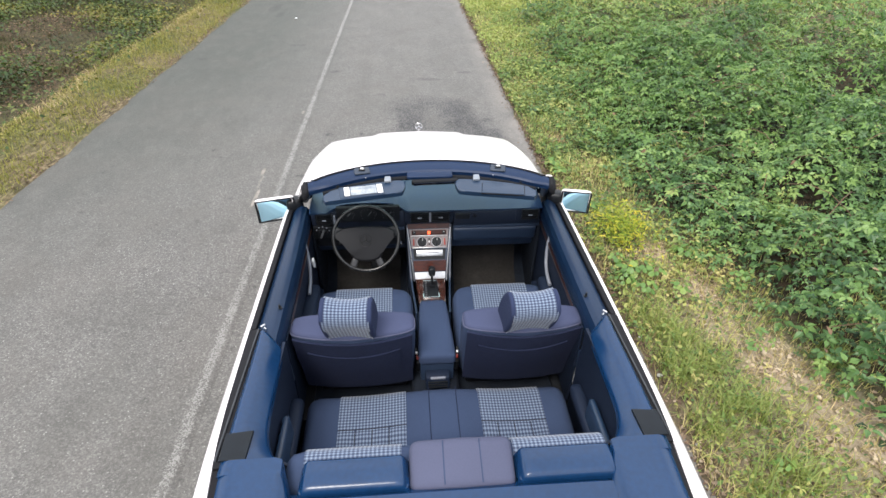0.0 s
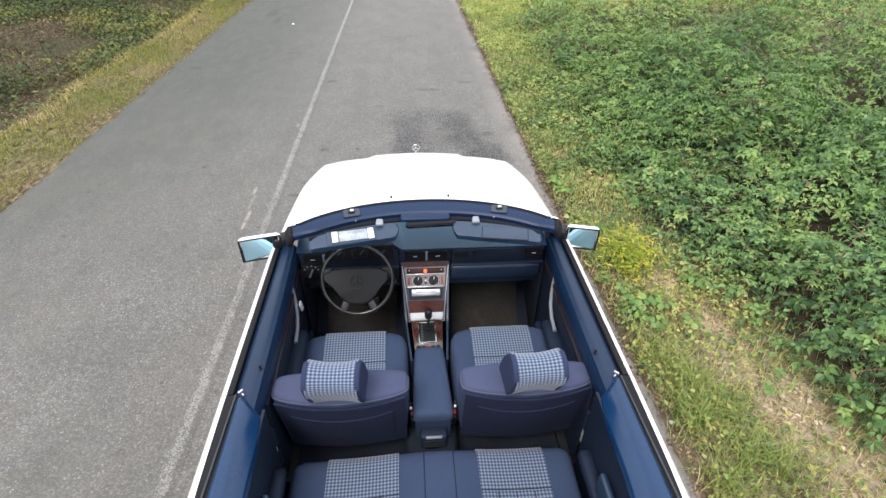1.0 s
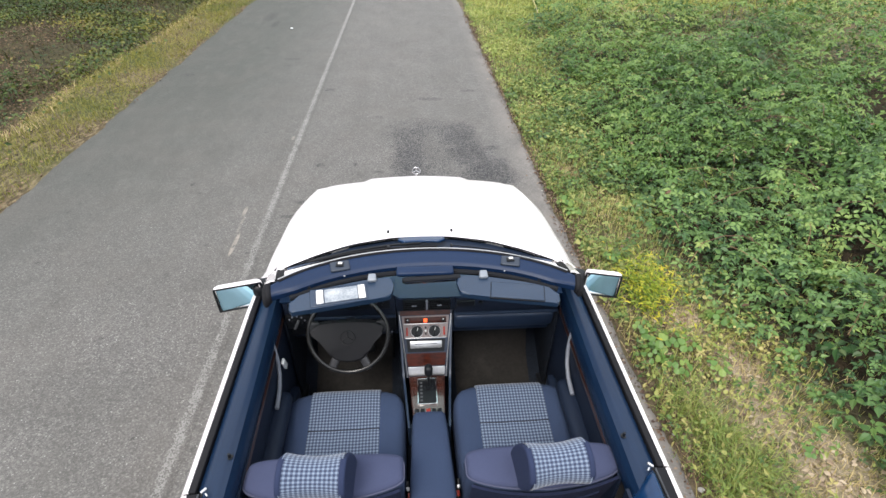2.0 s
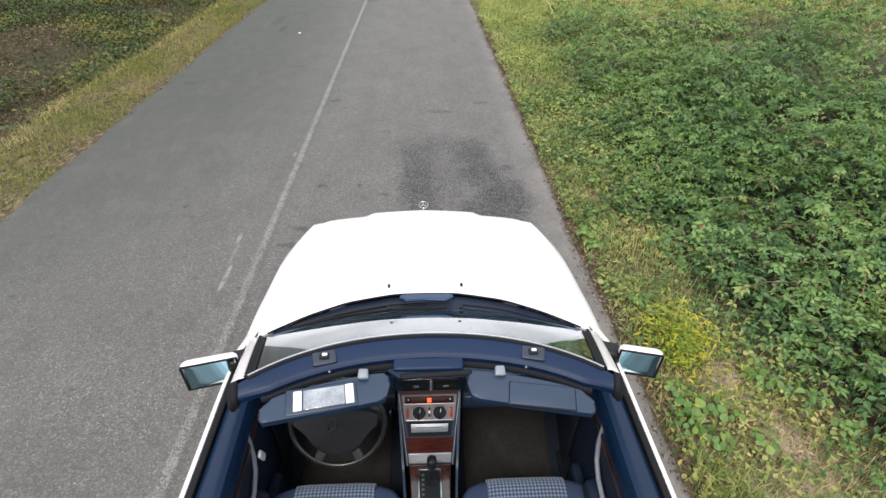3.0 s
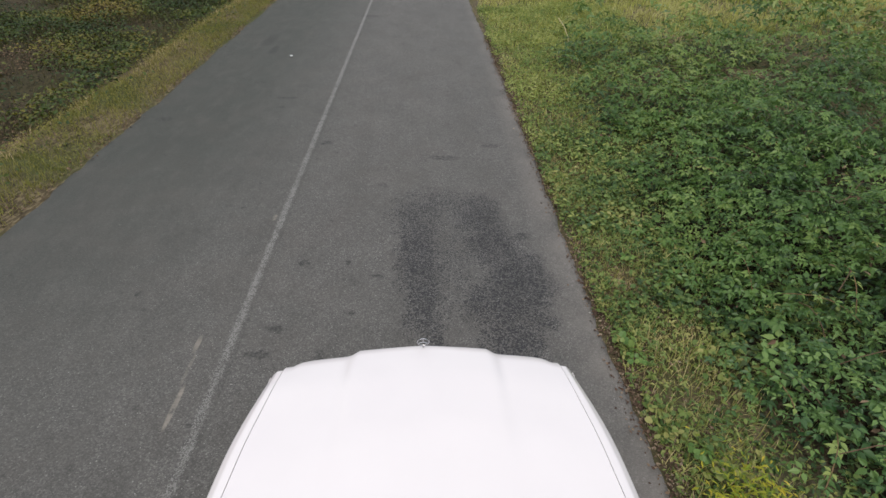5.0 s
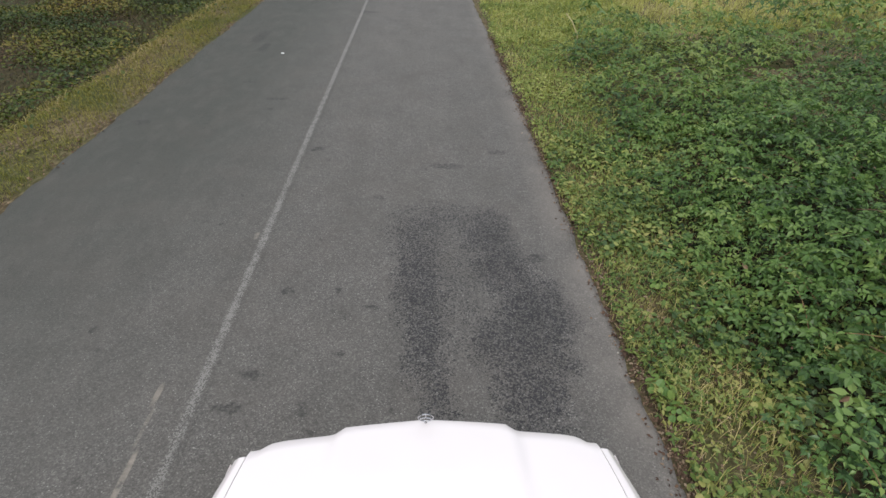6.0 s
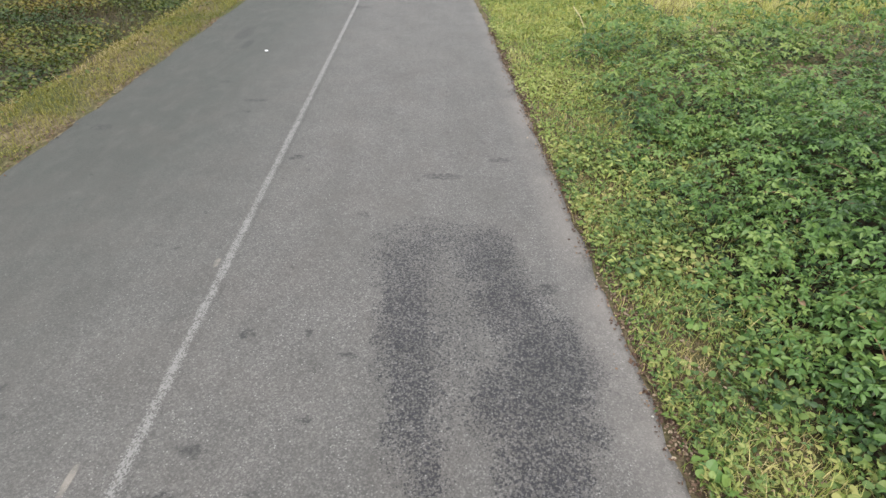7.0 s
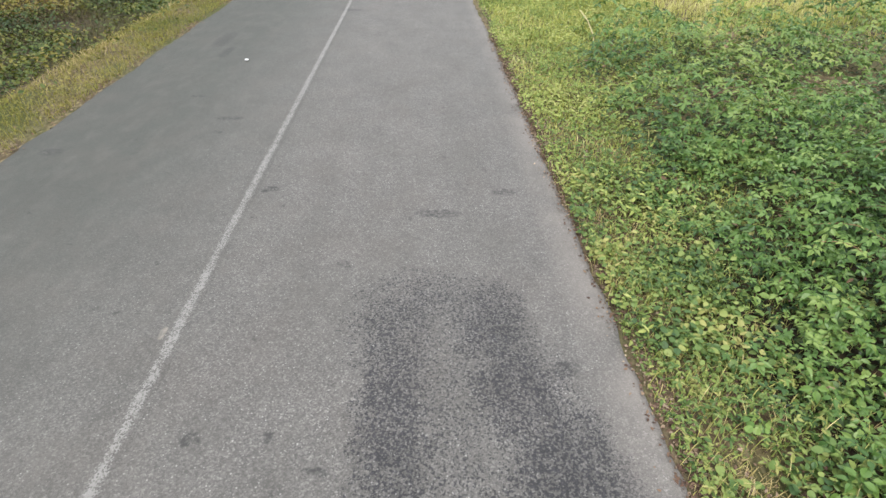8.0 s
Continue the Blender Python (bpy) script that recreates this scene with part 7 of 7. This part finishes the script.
glass = part("glass", sheet(screen_place, 16, 28, 0.005), GLASS, screen, "slightly green windscreen glass")
glass.visible_shadow = False
for s in (-1, 1):
    part("black_border", sheet(lambda u, v, s=s: tuple(Vector(screen_place(u, (0.0 + 0.016 * v) if s < 0 else 1 - 0.016 * v)) + Vector((0, 0.003, 0.004))), 16, 2, 0.003), SEAL, screen)
part("chrome_trim", tube([Vector(screen_place(1.0, k / 40)) + Vector((0, 0.010, 0.004)) for k in range(41)], 0.0036, 8), SILVER, screen, "thin chrome strip along the glass")
for s in (-1, 1):
    v0 = 0.0 if s < 0 else 1.0

    def edge(u, v0=v0):
        return Vector(screen_place(u, v0))
    section = eased([(0.010, 0.003, 0.008), (0.028, -0.005, 0.014), (0.044, -0.018, 0.010), (0.054, -0.034, -0.012), (0.050, -0.052, -0.034)], 2)

    def skin(u, v, s=s, edge=edge, section=section):
        w = -0.10 + 1.10 * u
        k = v * (len(section) - 1)
        i = min(int(k), len(section) - 2)
        d = [section[i][j] + (section[i + 1][j] - section[i][j]) * (k - i) for j in range(3)]
        foot = max(0.0, 1 - (w + 0.10) / 0.30) ** 2
        return tuple(edge(w) + Vector((s * (d[0] + 0.022 * foot * v), d[1], d[2] - 0.010 * foot)))
    part("pillar", sheet(skin, 24, 12, 0.006), WHITE, screen, "white windscreen pillar", 60)
    part("pillar_seal", sheet(lambda u, v, s=s, edge=edge: tuple(edge(-0.08 + 1.08 * u) + Vector((s * (-0.006 + 0.018 * v), 0.004 - 0.002 * v, 0.007 + 0.003 * math.sin(v * math.pi)))), 24, 4, 0.004), SEAL, screen)
    part("pillar_strip", tube([edge(-0.08 + 1.06 * k / 16) + Vector((s * 0.008, 0.003, 0.0125)) for k in range(17)], 0.0012, 6), SILVER, screen, "thin bright strip in the black seal")
    part("door_frame_seal", tube([edge(-0.05 + 1.05 * k / 16) + Vector((s * 0.044, -0.060, -0.034)) for k in range(17)], 0.010, 10), SEAL, screen)
    part("pillar_trim", tube([edge(0.02 + 0.93 * k / 16) + Vector((s * 0.006, -0.052, -0.014)) for k in range(17)], 0.022, 10), BLUE, screen)


def header(u, v):
    """The header rail: v along it, u round its section from the glass over the top to the inside."""
    a = v * 2 - 1
    x = a * 0.618
    slim = 1 - 0.45 * max(0.0, abs(a) - 0.84) / 0.16
    y0 = header_y(x) + 0.006
    z0 = 1.320 - 0.022 * (x / 0.588) ** 2
    sec = [(0.002, -0.012), (0.000, 0.002), (-0.010, 0.006), (-0.045, 0.000), (-0.073, -0.009), (-0.083, -0.018), (-0.080, -0.040), (-0.040, -0.048)]
    k = u * (len(sec) - 1)
    i = min(int(k), len(sec) - 2)
    dy = sec[i][0] + (sec[i + 1][0] - sec[i][0]) * (k - i)
    dz = sec[i][1] + (sec[i + 1][1] - sec[i][1]) * (k - i)
    return (x - 0.10 * dy * -a, y0 + dy * slim, z0 + dz - 0.010 * (1 - slim))


rail = part("header_rail", sheet(header, 21, 48, 0.006), HEADER, screen, "blue vinyl header rail")
part("roof_seal", tube([Vector(header(0.16, 0.03 + 0.94 * k / 40)) + Vector((0, -0.006, 0.003)) for k in range(41)], 0.007, 8), SEAL, screen)
for s in (-1, 1):
    tip = [Vector(header(0.10 + 0.88 * k / 14, 0.0 if s < 0 else 1.0)) + Vector((s * 0.004, 0, -0.001)) for k in range(15)]
    part("header_end", joined(tube(tip, 0.013, 10), tube([q + Vector((s * 0.010, -0.004, -0.012)) for q in tip], 0.012, 10)), SEAL, screen, "black rubber seal round the rail's end")
    lx = -0.346 if s < 0 else 0.356
    latch = part("roof_latch", rounded((0.078, 0.052, 0.012), 0.005, pose(lx, 1.948, 1.314, 8, 0, s * -12), 4), LATCH, rail)
    part("latch_hole", box(lx - 0.016, lx + 0.016, 1.938, 1.962, 1.319, 1.326, 0.003), BLACK, latch)
    part("latch_bolt", rounded((0.018, 0.010, 0.010), 0.003, pose(lx + 0.002, 1.952, 1.327), 3), PALE, latch)
    part("trim_screw", moved(disc(0.0035, 0.006, 12, 0.001), pose(s * 0.325, 1.902, 1.300, 30)), GREY_TRIM, rail)
    part("visor_clip", rounded((0.034, 0.034, 0.024), 0.006, pose(-0.215 if s < 0 else 0.238, 1.898, 1.288, 25), 5, lambda p: Vector((p.x * (1 - 6 * p.y), p.y, p.z))), CLIP, rail, "pale plastic visor clip")
    part("visor_hinge", tube([(s * 0.53, 1.862, 1.268), (s * 0.46, 1.872, 1.276)], 0.008, 8), BLACK, rail)
    # sun visor, folded back below the rail
    at = pose(s * 0.338, 1.882, 1.268, 8, 0, s * -9)
    shape = [(0.195, -0.112), (0.212, -0.085), (0.19, -0.035), (0.05, -0.010), (-0.10, 0.000), (-0.195, -0.001), (-0.215, -0.018), (-0.190, -0.090), (-0.172, -0.102)]
    visor = part("sun_visor", moved(prism([(s * x, y) for x, y in eased(shape + shape[:1], 2)[:-1]], -0.013, 0.012, 0.011), at), VISOR, rail, "blue vinyl sun visor")
    if s < 0:
        part("mirror_frame", moved(box(-0.125, 0.099, -0.104, -0.014, 0.008, 0.0150, 0.005), at), VISOR, visor)
        part("mirror_recess", moved(box(-0.108, 0.092, -0.098, -0.022, 0.012, 0.0165, 0.001), at), DASH, visor)
        part("vanity_mirror", moved(box(-0.069, 0.060, -0.094, -0.027, 0.0165, 0.0195, 0.001), at), VANITY, visor, "small vanity mirror")
        for x in (-0.100, 0.062):
            part("mirror_lamp", moved(box(x, x + 0.027, -0.095, -0.026, 0.0165, 0.0215, 0.003), at), PALE, visor, "white lamp strip beside the mirror")
    else:
        part("cover_recess", moved(box(-0.071, 0.147, -0.111, -0.025, 0.006, 0.0128, 0.003), at), MATT, visor)
        part("mirror_cover", moved(box(-0.067, 0.143, -0.107, -0.029, 0.009, 0.0160, 0.003), at), VISOR, visor)
# added dark tube that stands for the shadow between rail and visors
part("visor_gap_shade", tube([Vector(header(0.86, 0.06 + 0.88 * k / 40)) + Vector((0, -0.004, -0.008)) for k in range(41)], 0.012, 8), MATT, rail, "dark tube added for the shade behind the visors")
# inside mirror and its mount
part("mirror_mount", rounded((0.235, 0.046, 0.024), 0.010, pose(0.0, 1.928, 1.292, 10), 6), HEADER, rail)
inside = part("inside_mirror", rounded((0.240, 0.022, 0.034), 0.009, pose(0.025, 1.903, 1.270, 30, 0, 3), 6), MATT, rail, "black inside mirror")
part("mirror_face", moved(box(-0.108, 0.108, -0.0130, -0.0112, -0.012, 0.012, 0.001), pose(0.025, 1.903, 1.270, 30, 0, 3)), MIRROR_DIM, inside)

# cowl below the glass, with the single wiper
def cowl(u, v):
    a = v * 2 - 1
    x = a * 0.765
    yf = smooth([(0, 2.705), (0.16, 2.701), (0.39, 2.646), (0.58, 2.555), (0.75, 2.446), (0.80, 2.41)], abs(x))
    yb = 2.530 - 0.150 * a * a
    return (x, yf + (yb - yf) * u, (hood_z(x, yf) - 0.022) * (1 - u) + 0.944 * u - 0.012 * a * a * u - 0.022 * math.sin(u * math.pi))


part("cowl_grille", sheet(cowl, 10, 60, 0.008), COWL, car)
part("bonnet_seal", tube([Vector(cowl(0.02, 0.02 + 0.96 * k / 50)) + Vector((0, 0.002, 0.018)) for k in range(51)], 0.005, 6), SEAL, car)
for s in (-1, 1):
    for u, r in ((0.34, 0.0024), (0.62, 0.0030)):
        part("cowl_ridge", tube([Vector(cowl(u, 0.5 + s * (0.12 + 0.36 * k / 20))) + Vector((0, 0, 0.003)) for k in range(21)], r, 6), SEAL, car)
wiper = part("wiper_cover", rounded((0.268, 0.060, 0.016), 0.007, pose(0.005, 2.656, 0.925, -12), 11, lambda p: Vector((p.x * (1 + 8.0 * p.y * (p.y < 0)) * 1.0, p.y - 0.006 * (abs(p.x) / 0.117) ** 2, p.z))), BLUE_GLOSS, car, "smooth dark blue wiper drive cover")
part("wiper_arm", tube([Vector(cowl(0.45 + 0.25 * k / 20, 0.50 - 0.40 * k / 20)) + Vector((0, 0, 0.030)) for k in range(21)], 0.007, 8), BLACK, wiper)
part("wiper_blade", tube([Vector(cowl(0.80, 0.56 - 0.46 * k / 24)) + Vector((0, 0, 0.022)) for k in range(25)], 0.006, 6), SEAL, wiper)
for sx in (-0.18, 0.17):
    part("spray_jet", rounded((0.016, 0.022, 0.014), 0.005, pose(sx, 2.555, 0.953), 3), BLACK, car)

# door mirrors
for s, w, xo, turn in ((-1, 0.228, 1.012, (-3, 0, 8)), (1, 0.186, 1.010, (-3, 0, -9))):
    mirror = new("door_mirror")
    mirror.parent = car
    cx = s * (xo - w / 2)
    at = pose(cx, 2.228, 0.938, 0, 0, s * -13)

    def shell(p):
        k = (p.y + 0.026) / 0.052
        return Vector((p.x * (1 - 0.16 * k * k), p.y, p.z * (1 - (0.24 if p.z > 0 else 0.60) * k)))
    cap = rounded((w, 0.052, 0.160), 0.022, at, 10, shell)
    mouth = [f for f in cap.faces if (at.inverted() @ f.calc_center_median()).y < -0.0245]
    bmesh.ops.delete(cap, geom=mouth, context="FACES")
    part("mirror_cap", cap, WHITE, mirror, "white mirror cap")
    for x0, x1, z0, z1 in ((-w / 2 + 0.004, w / 2 - 0.004, 0.062, 0.070), (-w / 2 + 0.002, w / 2 - 0.002, -0.076, -0.066), (-w / 2 + 0.002, -w / 2 + 0.012, -0.068, 0.064), (w / 2 - 0.012, w / 2 - 0.002, -0.068, 0.064)):
        part("mirror_rim", moved(box(x0, x1, -0.031, -0.023, z0, z1, 0.003), at), BLACK, mirror)
    glass_at = at @ pose(0, -0.009, -0.002, *turn)
    part("mirror_lining", moved(box(-w / 2 + 0.012, w / 2 - 0.012, 0.014, 0.017, -0.042, 0.058, 0.001), at), BLACK, mirror)
    part("glass_holder", moved(rounded((w - 0.022, 0.006, 0.134), 0.002, pose(0, 0, 0), 4), glass_at), BLACK, mirror)
    part("mirror_pane", moved(rounded((w - 0.030, 0.004, 0.126), 0.0019, pose(0, -0.006, 0), 6), glass_at), MIRROR, mirror, "mirror glass")
    part("mirror_foot", rounded((0.10, 0.085, 0.09), 0.028, pose(s * 0.795, 2.262, 0.938, 0, 0, s * -18), 6), BLACK, mirror, "black mirror foot")
